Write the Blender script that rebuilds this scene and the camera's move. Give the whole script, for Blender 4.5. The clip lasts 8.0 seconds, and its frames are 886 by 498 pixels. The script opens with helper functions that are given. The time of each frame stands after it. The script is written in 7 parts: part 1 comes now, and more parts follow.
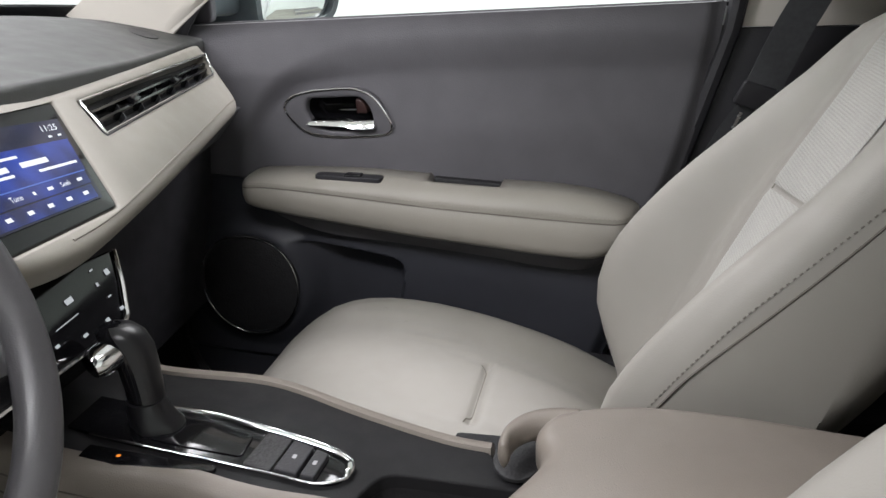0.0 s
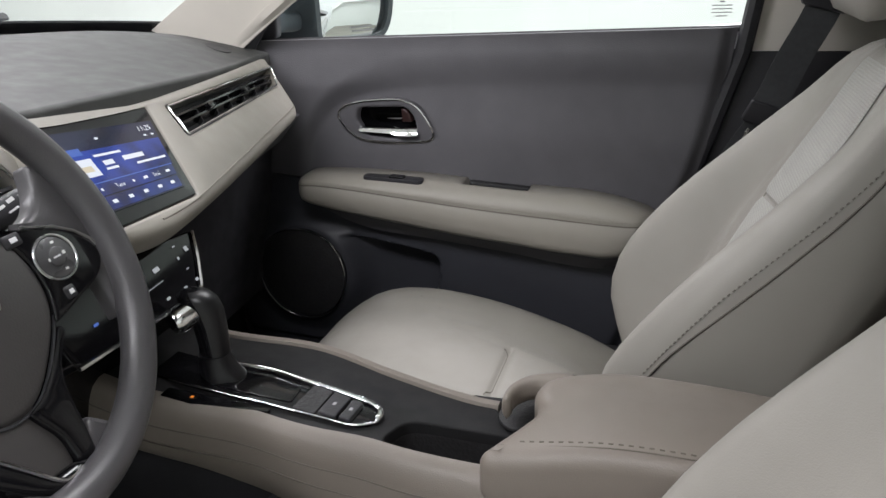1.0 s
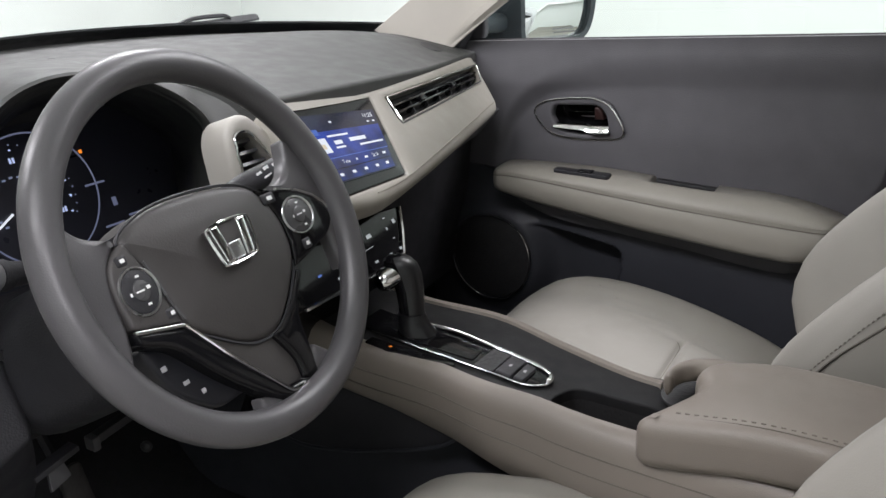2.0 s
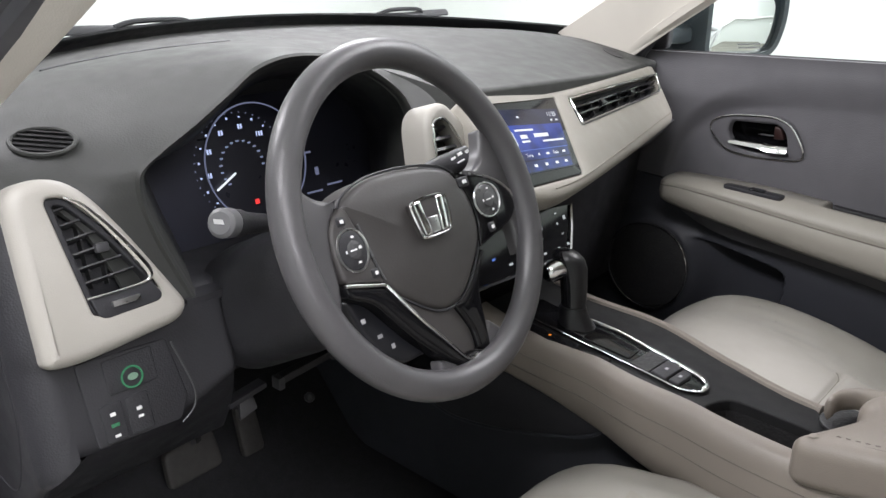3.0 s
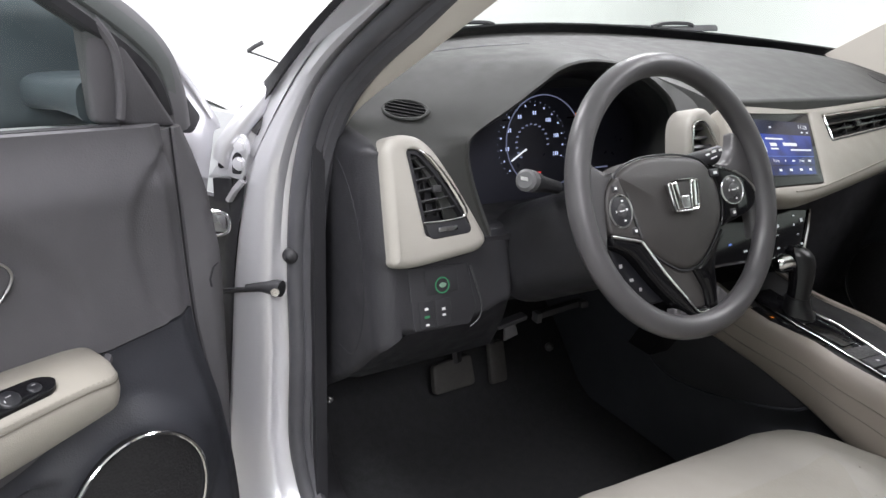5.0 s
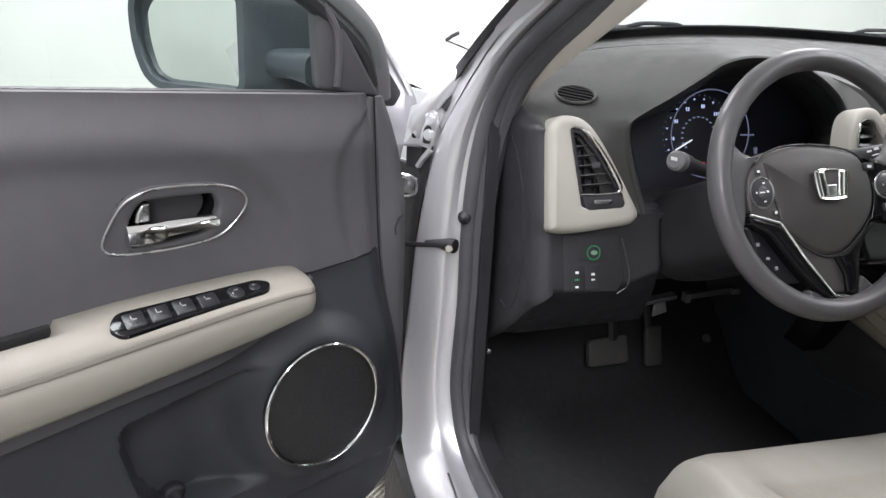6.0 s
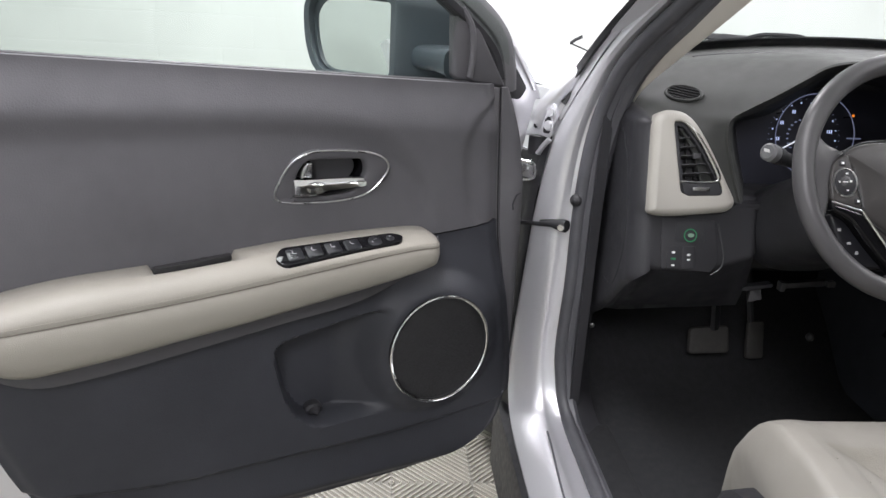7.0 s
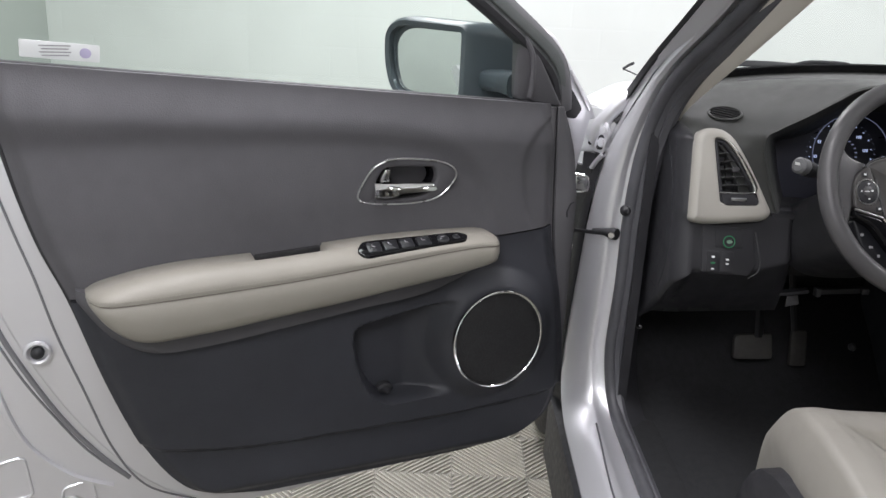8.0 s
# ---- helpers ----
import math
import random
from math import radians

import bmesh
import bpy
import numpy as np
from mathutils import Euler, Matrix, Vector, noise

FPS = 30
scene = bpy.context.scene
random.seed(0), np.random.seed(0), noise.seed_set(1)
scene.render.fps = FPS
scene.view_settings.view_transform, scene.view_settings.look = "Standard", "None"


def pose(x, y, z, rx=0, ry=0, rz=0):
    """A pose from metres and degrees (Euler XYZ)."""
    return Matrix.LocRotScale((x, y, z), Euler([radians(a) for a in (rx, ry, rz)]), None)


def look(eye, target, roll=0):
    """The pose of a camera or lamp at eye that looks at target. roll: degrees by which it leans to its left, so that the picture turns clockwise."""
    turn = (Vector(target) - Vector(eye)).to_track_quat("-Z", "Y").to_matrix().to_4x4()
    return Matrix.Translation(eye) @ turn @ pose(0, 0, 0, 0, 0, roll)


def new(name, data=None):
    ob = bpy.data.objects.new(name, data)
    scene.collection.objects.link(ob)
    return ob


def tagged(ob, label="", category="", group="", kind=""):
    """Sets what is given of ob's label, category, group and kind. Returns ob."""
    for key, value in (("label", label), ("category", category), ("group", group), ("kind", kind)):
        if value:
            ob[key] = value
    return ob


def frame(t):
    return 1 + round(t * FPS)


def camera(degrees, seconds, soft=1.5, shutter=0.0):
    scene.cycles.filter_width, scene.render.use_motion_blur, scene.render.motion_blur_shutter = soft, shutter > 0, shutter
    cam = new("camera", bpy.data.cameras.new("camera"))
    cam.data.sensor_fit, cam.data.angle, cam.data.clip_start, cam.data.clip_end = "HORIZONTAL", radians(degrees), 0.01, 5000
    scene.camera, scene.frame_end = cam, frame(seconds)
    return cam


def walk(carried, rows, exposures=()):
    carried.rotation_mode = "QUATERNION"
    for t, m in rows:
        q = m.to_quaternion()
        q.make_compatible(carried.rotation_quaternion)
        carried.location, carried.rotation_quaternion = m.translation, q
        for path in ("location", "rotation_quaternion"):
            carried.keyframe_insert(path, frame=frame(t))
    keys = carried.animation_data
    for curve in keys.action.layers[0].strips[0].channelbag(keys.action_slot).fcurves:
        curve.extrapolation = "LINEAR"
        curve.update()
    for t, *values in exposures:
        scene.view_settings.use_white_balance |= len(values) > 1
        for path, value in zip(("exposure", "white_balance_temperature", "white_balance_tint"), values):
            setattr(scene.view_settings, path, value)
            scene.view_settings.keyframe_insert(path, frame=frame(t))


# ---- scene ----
cam = camera(58.7, 8.0)
PATH = [
    (0, (-0.036, -0.624, 1.261), (-0.466, 1.191, 0.538), -2.8),
    (0.5, (-0.003, -0.693, 1.279), (-0.525, 1.103, 0.572), -3.0),
    (1, (0.032, -0.762, 1.289), (-0.523, 1.03, 0.595), -2.3),
    (1.5, (0.063, -0.818, 1.296), (-0.684, 0.906, 0.609), -2.6),
    (2, (0.081, -0.862, 1.303), (-0.907, 0.741, 0.627), -2.9),
    (2.2, (0.073, -0.874, 1.308), (-0.972, 0.69, 0.629), -2.5),
    (3.3, (0.089, -0.969, 1.314), (-1.254, 0.353, 0.644), 1.2),
    (3.5, (0.112, -0.987, 1.317), (-1.278, 0.283, 0.645), 1.4),
    (4, (0.16, -1.054, 1.334), (-1.318, 0.116, 0.664), 1.4),
    (4.2, (0.168, -1.088, 1.347), (-1.319, 0.058, 0.66), 2.1),
    (5.3, (0.306, -1.167, 1.343), (-1.383, -0.332, 0.67), 2.6),
    (5.5, (0.34, -1.17, 1.34), (-1.392, -0.429, 0.668), 2.7),
    (6, (0.443, -1.172, 1.334), (-1.37, -0.676, 0.651), 2.8),
    (6.5, (0.565, -1.176, 1.331), (-1.289, -0.866, 0.646), 2.9),
    (7, (0.657, -1.177, 1.323), (-1.223, -1.011, 0.662), 3.2),
    (7.5, (0.733, -1.176, 1.32), (-1.171, -1.118, 0.711), 3.2),
    (8, (0.848, -1.181, 1.326), (-1.061, -1.18, 0.727), 2.9),
]
walk(cam, [(t, look(eye, target, roll)) for t, eye, target, roll in PATH],
     [(0.0, 0.32), (0.5, 0.22), (1.0, 0.02), (2.2, 0.0), (3.5, 0.46), (4.2, 0.38), (5.5, 0.14), (6.0, 0.10), (6.5, -0.06), (7.0, -0.04), (7.5, -0.32), (8.0, -0.35)])

# ---- light: a white photo bay with long ceiling lamps ----
world = bpy.data.worlds.new("world")
scene.world = world
world.use_nodes = True
world.node_tree.nodes["Background"].inputs[0].default_value = (0.9, 0.95, 1.0, 1)
world.node_tree.nodes["Background"].inputs[1].default_value = 0.05
LAMPS = [(-2.7, -1.5, 105), (-2.7, 1.5, 100), (-0.3, -1.8, 105), (0.1, 1.9, 90), (2.9, -1.7, 145), (2.9, 1.5, 80)]
for lx, ly, power in LAMPS:
    lamp = bpy.data.lights.new("ceiling_lamp", "AREA")
    lamp.shape, lamp.size, lamp.size_y, lamp.energy = "RECTANGLE", 2.0, 0.7, power
    lamp.color = (1.0, 0.98, 1.03)
    new("ceiling_lamp", lamp).matrix_world = pose(lx, ly, 3.12)


# ---- materials ----
def nodes_of(name):
    m = bpy.data.materials.new(name)
    m.use_nodes = True
    nt = m.node_tree
    return m, nt, nt.nodes["Principled BSDF"]


def surface(name, colour, rough=0.5, metal=0.0, vary=0.12, scale=6.0, grain=0.0, grain_scale=400.0, rough_vary=0.08,
            coat=0.0, spec=0.5, sheen=0.0, smear=0.0):
    """A procedural surface: base colour with soft variation, fine bump grain, uneven gloss."""
    m, nt, b = nodes_of(name)
    n, l = nt.nodes, nt.links
    co = n.new("ShaderNodeTexCoord")
    big = n.new("ShaderNodeTexNoise")
    big.inputs["Scale"].default_value, big.inputs["Detail"].default_value = scale, 6
    l.new(co.outputs["Object"], big.inputs["Vector"])
    ramp = n.new("ShaderNodeMapRange")
    ramp.inputs[1].default_value, ramp.inputs[2].default_value = 0.3, 0.7
    ramp.inputs[3].default_value, ramp.inputs[4].default_value = 1 - vary, 1 + vary
    l.new(big.outputs["Fac"], ramp.inputs[0])
    mul = n.new("ShaderNodeMixRGB")
    mul.blend_type = "MULTIPLY"
    mul.inputs[0].default_value = 1
    mul.inputs[1].default_value = (*colour, 1)
    l.new(ramp.outputs[0], mul.inputs[2])
    l.new(mul.outputs[0], b.inputs["Base Color"])
    rr = n.new("ShaderNodeMapRange")
    rr.inputs[1].default_value, rr.inputs[2].default_value = 0.3, 0.7
    rr.inputs[3].default_value, rr.inputs[4].default_value = max(0, rough - rough_vary), min(1, rough + rough_vary)
    fine = n.new("ShaderNodeTexNoise")
    fine.inputs["Scale"].default_value, fine.inputs["Detail"].default_value = scale * 5, 8
    l.new(co.outputs["Object"], fine.inputs["Vector"])
    l.new(fine.outputs["Fac"], rr.inputs[0])
    l.new(rr.outputs[0], b.inputs["Roughness"])
    b.inputs["Metallic"].default_value = metal
    b.inputs["Coat Weight"].default_value = coat
    b.inputs["Specular IOR Level"].default_value = spec
    b.inputs["Sheen Weight"].default_value = sheen
    if grain:
        g = n.new("ShaderNodeTexVoronoi")
        g.inputs["Scale"].default_value = grain_scale
        l.new(co.outputs["Object"], g.inputs["Vector"])
        bump = n.new("ShaderNodeBump")
        bump.inputs["Strength"].default_value, bump.inputs["Distance"].default_value = grain, 0.0006
        l.new(g.outputs["Distance"], bump.inputs["Height"])
        l.new(bump.outputs[0], b.inputs["Normal"])
    return m


def glow(name, colour, strength, patch=0.0):
    """A lit display surface; patch: how strongly its picture varies."""
    m, nt, b = nodes_of(name)
    b.inputs["Base Color"].default_value = (0.01, 0.01, 0.012, 1)
    b.inputs["Emission Color"].default_value = (*colour, 1)
    b.inputs["Emission Strength"].default_value = strength
    b.inputs["Roughness"].default_value = 0.15
    if patch:
        n, l = nt.nodes, nt.links
        co, no, rng = n.new("ShaderNodeTexCoord"), n.new("ShaderNodeTexNoise"), n.new("ShaderNodeMapRange")
        no.inputs["Scale"].default_value = 14
        l.new(co.outputs["Object"], no.inputs["Vector"])
        l.new(no.outputs["Fac"], rng.inputs[0])
        rng.inputs[1].default_value, rng.inputs[2].default_value = 0.35, 0.65
        rng.inputs[3].default_value, rng.inputs[4].default_value = strength * (1 - patch), strength * (1 + patch)
        l.new(rng.outputs[0], b.inputs["Emission Strength"])
    return m


def pane(name, tint):
    """Thin clear glass: see-through, with gloss that grows towards grazing angles."""
    m, nt, b = nodes_of(name)
    n, l = nt.nodes, nt.links
    clear, gloss, mix, face = (n.new("ShaderNodeBsdfTransparent"), n.new("ShaderNodeBsdfGlossy"), n.new("ShaderNodeMixShader"), n.new("ShaderNodeLayerWeight"))
    clear.inputs[0].default_value = (*tint, 1)
    gloss.inputs["Roughness"].default_value = 0.02
    power, scale = n.new("ShaderNodeMath"), n.new("ShaderNodeMath")
    power.operation, scale.operation = "POWER", "MULTIPLY_ADD"
    power.inputs[1].default_value = 5
    scale.inputs[1].default_value, scale.inputs[2].default_value = 0.5, 0.03
    l.new(face.outputs["Facing"], power.inputs[0])
    l.new(power.outputs[0], scale.inputs[0])
    l.new(scale.outputs[0], mix.inputs[0])
    l.new(clear.outputs[0], mix.inputs[1])
    l.new(gloss.outputs[0], mix.inputs[2])
    l.new(mix.outputs[0], n["Material Output"].inputs[0])
    return m


def blockwork(name, colour):
    """Painted block wall with faint joints."""
    m = surface(name, colour, 0.6, vary=0.04, scale=1.5)
    n, l = m.node_tree.nodes, m.node_tree.links
    co, sep, add, com = n.new("ShaderNodeTexCoord"), n.new("ShaderNodeSeparateXYZ"), n.new("ShaderNodeMath"), n.new("ShaderNodeCombineXYZ")
    l.new(co.outputs["Object"], sep.inputs[0])
    l.new(sep.outputs[0], add.inputs[0])
    l.new(sep.outputs[1], add.inputs[1])
    l.new(add.outputs[0], com.inputs[0])
    l.new(sep.outputs[2], com.inputs[1])
    br = n.new("ShaderNodeTexBrick")
    br.inputs["Scale"].default_value, br.inputs["Mortar Size"].default_value = 1.0, 0.008
    br.inputs["Brick Width"].default_value, br.inputs["Row Height"].default_value = 0.40, 0.20
    l.new(com.outputs[0], br.inputs["Vector"])
    bump = n.new("ShaderNodeBump")
    bump.inputs["Strength"].default_value, bump.inputs["Distance"].default_value, bump.invert = 0.35, 0.003, True
    l.new(br.outputs["Fac"], bump.inputs["Height"])
    l.new(bump.outputs[0], n["Principled BSDF"].inputs["Normal"])
    return m


def woven(name, colour):
    """Light seat cloth with a fine wavy weave."""
    m, nt, b = nodes_of(name)
    n, l = nt.nodes, nt.links
    co = n.new("ShaderNodeTexCoord")
    wave = n.new("ShaderNodeTexWave")
    wave.wave_type, wave.bands_direction = "BANDS", "Z"
    wave.inputs["Scale"].default_value, wave.inputs["Distortion"].default_value = 95, 2.2
    wave.inputs["Detail"].default_value, wave.inputs["Detail Scale"].default_value = 2, 3
    l.new(co.outputs["Object"], wave.inputs["Vector"])
    no = n.new("ShaderNodeTexNoise")
    no.inputs["Scale"].default_value = 9
    l.new(co.outputs["Object"], no.inputs["Vector"])
    add = n.new("ShaderNodeMath")
    add.operation = "MULTIPLY_ADD"
    add.inputs[1].default_value, add.inputs[2].default_value = 0.35, 0.0
    l.new(wave.outputs["Fac"], add.inputs[0])
    l.new(no.outputs["Fac"], add.inputs[2])
    ramp = n.new("ShaderNodeMapRange")
    ramp.inputs[1].default_value, ramp.inputs[2].default_value = 0.3, 1.0
    ramp.inputs[3].default_value, ramp.inputs[4].default_value = 0.86, 1.08
    l.new(add.outputs[0], ramp.inputs[0])
    mul = n.new("ShaderNodeMixRGB")
    mul.blend_type = "MULTIPLY"
    mul.inputs[0].default_value, mul.inputs[1].default_value = 1, (*colour, 1)
    l.new(ramp.outputs[0], mul.inputs[2])
    l.new(mul.outputs[0], b.inputs["Base Color"])
    bump = n.new("ShaderNodeBump")
    bump.inputs["Strength"].default_value, bump.inputs["Distance"].default_value = 0.5, 0.001
    l.new(wave.outputs["Fac"], bump.inputs["Height"])
    l.new(bump.outputs[0], b.inputs["Normal"])
    b.inputs["Roughness"].default_value = 0.85
    b.inputs["Sheen Weight"].default_value = 0.2
    return m


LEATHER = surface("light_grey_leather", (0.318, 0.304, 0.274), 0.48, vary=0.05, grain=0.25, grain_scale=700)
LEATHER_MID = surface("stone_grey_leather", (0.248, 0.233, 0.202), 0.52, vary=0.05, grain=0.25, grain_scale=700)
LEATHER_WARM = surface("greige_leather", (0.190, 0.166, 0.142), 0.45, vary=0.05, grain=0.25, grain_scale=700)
SEAT_LEATHER = surface("pale_seat_leather", (0.256, 0.243, 0.217), 0.57, vary=0.05, grain=0.2, grain_scale=700)
CLOTH = woven("seat_cloth", (0.315, 0.308, 0.282))
GROOVE_SHADE_DARK = surface("dark_groove_shade", (0.10, 0.10, 0.11), 0.5, vary=0.1)
SEAM = surface("dark_seam", (0.125, 0.112, 0.094), 0.8, vary=0.1)
STITCH = surface("stitching", (0.22, 0.205, 0.175), 0.7, vary=0.1)
DASH = surface("soft_charcoal_dash", (0.033, 0.0345, 0.0325), 0.60, vary=0.08, grain=0.22, grain_scale=420)
DOOR_TRIM = surface("grey_door_trim", (0.076, 0.074, 0.081), 0.72, vary=0.08, scale=4, grain=0.35, grain_scale=420)
PLASTIC = surface("black_plastic", (0.024, 0.024, 0.027), 0.5, vary=0.12, grain=0.4, grain_scale=420, spec=0.32)
DASH_EDGE = surface("dark_grey_edge", (0.040, 0.040, 0.043), 0.4, vary=0.1)
KNEE_PLASTIC = surface("deep_black_plastic", (0.024, 0.024, 0.027), 0.48, vary=0.12, grain=0.4, grain_scale=420, spec=0.32)
DOOR_LOWER = surface("charcoal_door_plastic", (0.031, 0.0325, 0.039), 0.5, vary=0.12, grain=0.4, grain_scale=420, spec=0.36)
# lifted from black so the colour carries the glare on the dial lens
DIAL_FACE = surface("dial_face", (0.026, 0.027, 0.038), 0.35, vary=0.1)
CONSOLE_TOP = surface("dark_console_plastic", (0.0110, 0.0110, 0.0118), 0.66, vary=0.08, grain=0.2, grain_scale=500, spec=0.22)
GLOSS = surface("piano_black", (0.006, 0.006, 0.007), 0.10, vary=0.1, rough_vary=0.03, spec=0.35)
WHEEL_SKIN = surface("grey_wheel_leather", (0.066, 0.064, 0.067), 0.38, vary=0.10, scale=10, grain=0.15, grain_scale=600)
HUB = surface("airbag_cover", (0.044, 0.041, 0.040), 0.48, vary=0.1, grain=0.15, grain_scale=500)
CHROME = surface("chrome", (0.80, 0.80, 0.80), 0.10, metal=1.0, vary=0.03, rough_vary=0.05)
SATIN = surface("satin_silver", (0.55, 0.55, 0.55), 0.28, metal=1.0, vary=0.04)
PAINT = surface("silver_grey_paint", (0.68, 0.68, 0.705), 0.36, metal=0.60, vary=0.012, scale=3, rough_vary=0.02, coat=0.12, grain=0.10, grain_scale=1600)
SEAL = surface("grey_door_seal", (0.072, 0.072, 0.080), 0.5, vary=0.15, scale=12)
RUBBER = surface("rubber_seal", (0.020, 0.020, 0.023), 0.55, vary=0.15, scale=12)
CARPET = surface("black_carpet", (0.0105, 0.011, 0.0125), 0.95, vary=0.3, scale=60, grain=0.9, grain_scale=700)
HEADLINER = surface("light_trim", (0.52, 0.50, 0.46), 0.8, vary=0.05, grain=0.3, grain_scale=600)
PILLAR = surface("beige_pillar_trim", (0.52, 0.49, 0.44), 0.6, vary=0.05, grain=0.3, grain_scale=500)
BELT = surface("seat_belt_webbing", (0.040, 0.042, 0.045), 0.8, vary=0.1, scale=30, grain=0.6, grain_scale=900)
WALL = blockwork("white_painted_block", (0.70, 0.73, 0.71))
WALL_GREY = blockwork("grey_green_wall", (0.40, 0.435, 0.41))
CEILING = surface("white_ceiling", (0.80, 0.80, 0.79), 0.8, vary=0.03, scale=1)
TILE = surface("floor_tile_plastic", (0.20, 0.19, 0.165), 0.5, vary=0.2, scale=5, grain=0.2, grain_scale=200)
RIB = surface("floor_rib_plastic", (0.42, 0.40, 0.35), 0.45, vary=0.22, scale=7)
PEDAL = surface("pedal_rubber", (0.034, 0.032, 0.030), 0.7, vary=0.25, scale=25)
GLASS = pane("clear_glass", (0.93, 0.96, 0.94))
TINTED = pane("green_tinted_glass", (0.84, 0.90, 0.86))
MIRROR = surface("mirror", (0.86, 0.88, 0.88), 0.01, metal=1.0, vary=0.0, rough_vary=0.0)

# ---- shaping tools ----
V = Vector


def lerp(a, b, t):
    return a + (b - a) * t


def smooth(e0, e1, x):
    t = max(0.0, min(1.0, (x - e0) / (e1 - e0)))
    return t * t * (3 - 2 * t)


def curve_at(keys, x):
    """Smooth value at x through (x, value) keys."""
    xs, ys = [k[0] for k in keys], [k[1] for k in keys]
    if x <= xs[0]:
        return ys[0]
    if x >= xs[-1]:
        return ys[-1]
    i = max(j for j in range(len(xs)) if xs[j] <= x)
    i = min(i, len(xs) - 2)

    def slope(j):
        a, b = max(0, j - 1), min(len(xs) - 1, j + 1)
        return (ys[b] - ys[a]) / (xs[b] - xs[a])
    h = xs[i + 1] - xs[i]
    t = (x - xs[i]) / h
    return ((2 * t**3 - 3 * t**2 + 1) * ys[i] + (t**3 - 2 * t**2 + t) * h * slope(i)
            + (-2 * t**3 + 3 * t**2) * ys[i + 1] + (t**3 - t**2) * h * slope(i + 1))


def spline(points, n, closed=False):
    """n points along a smooth curve through the points."""
    p = [V(q) for q in points]
    m = len(p)
    out, spans = [], m if closed else m - 1
    for k in range(n):
        f = k * spans / n if closed else k * spans / (n - 1)
        i = min(int(f), spans - 1)
        t = f - i
        a, b, c, d = ((p[(i + j) % m] if closed else p[max(0, min(m - 1, i + j))]) for j in (-1, 0, 1, 2))
        out.append(0.5 * (2 * b + (c - a) * t + (2 * a - 5 * b + 4 * c - d) * t * t + (3 * b - a - 3 * c + d) * t**3))
    return out


def rounded(points, r, seg=5):
    """A 2D polygon with its corners rounded; r is one radius or one for each corner."""
    out, m = [], len(points)
    for i, q in enumerate(points):
        rad = r[i] if isinstance(r, (list, tuple)) else r
        a, b, c = V(points[i - 1]).to_2d(), V(q).to_2d(), V(points[(i + 1) % m]).to_2d()
        u, w = a - b, c - b
        k1, k2 = min(rad, u.length * 0.48), min(rad, w.length * 0.48)
        p, s = b + u.normalized() * k1, b + w.normalized() * k2
        for j in range(seg + 1):
            t = j / seg
            out.append((1 - t)**2 * p + 2 * t * (1 - t) * b + t * t * s)
    return out


def inset(loop, d):
    """A 2D loop moved inwards by d."""
    m = len(loop)
    area = sum(loop[i - 1].x * loop[i].y - loop[i].x * loop[i - 1].y for i in range(m))
    sign = 1 if area > 0 else -1
    out = []
    for i in range(m):
        t = (loop[(i + 1) % m] - loop[i - 1])
        t = t.normalized() if t.length > 1e-9 else V((1, 0))
        out.append(loop[i] + V((-t.y, t.x)) * d * sign)
    return out


def plane(o, e1, e2):
    """Maps (u, v, w) to the world; w stands off the plane towards e1 x e2."""
    o, e1 = V(o), V(e1).normalized()
    e3 = e1.cross(V(e2)).normalized()
    e2 = e3.cross(e1)
    return lambda u, v, w=0.0: o + e1 * u + e2 * v + e3 * w


def bridge(bm, a, b, closed=True):
    m = len(a)
    for i in range(m if closed else m - 1):
        j = (i + 1) % m
        vs = [a[i], a[j], b[j], b[i]]
        if len(set(vs)) == 4:
            bm.faces.new(vs)


def ring(bm, pts):
    return [bm.verts.new(p) for p in pts]


def loft(rings, closed=True, caps=True, bm=None):
    bm = bm or bmesh.new()
    made = [ring(bm, r) for r in rings]
    for a, b in zip(made, made[1:]):
        bridge(bm, a, b, closed)
    if caps and closed:
        bm.faces.new(made[0])
        bm.faces.new(made[-1])
    return bm


def sheet(fn, nu, nv, back=None, bm=None):
    """A grid surface fn(u, v) for u, v in 0..1; back: an offset vector (or function) that closes it to a slab."""
    bm = bm or bmesh.new()
    top = [[bm.verts.new(fn(i / nu, j / nv)) for j in range(nv + 1)] for i in range(nu + 1)]
    for i in range(nu):
        for j in range(nv):
            bm.faces.new((top[i][j], top[i + 1][j], top[i + 1][j + 1], top[i][j + 1]))
    if back is not None:
        low = [[bm.verts.new(v.co + V(back)) for v in row] for row in top]
        for i in range(nu):
            for j in range(nv):
                bm.faces.new((low[i][j], low[i][j + 1], low[i + 1][j + 1], low[i + 1][j]))
        edge = ([(i, 0) for i in range(nu)] + [(nu, j) for j in range(nv)]
                + [(i, nv) for i in range(nu, 0, -1)] + [(0, j) for j in range(nv, 0, -1)])
        for k in range(len(edge)):
            (a, b), (c, d) = edge[k], edge[(k + 1) % len(edge)]
            bm.faces.new((top[a][b], low[a][b], low[c][d], top[c][d]))
    return bm


def tube(path, r, n=8, closed=False, bm=None, flat=1.0):
    """A rod along a path; r is one radius or a function of 0..1; flat squeezes it along its second axis."""
    bm = bm or bmesh.new()
    p = [V(q) for q in path]
    m = len(p)
    rings, up = [], None
    for i in range(m):
        t = (p[(i + 1) % m] - p[i - 1]) if closed else (p[min(i + 1, m - 1)] - p[max(i - 1, 0)])
        t.normalize()
        if up is None:
            up = t.orthogonal().normalized()
        up = (up - t * up.dot(t)).normalized()
        side = t.cross(up)
        rad = r(i / (m - 1)) if callable(r) else r
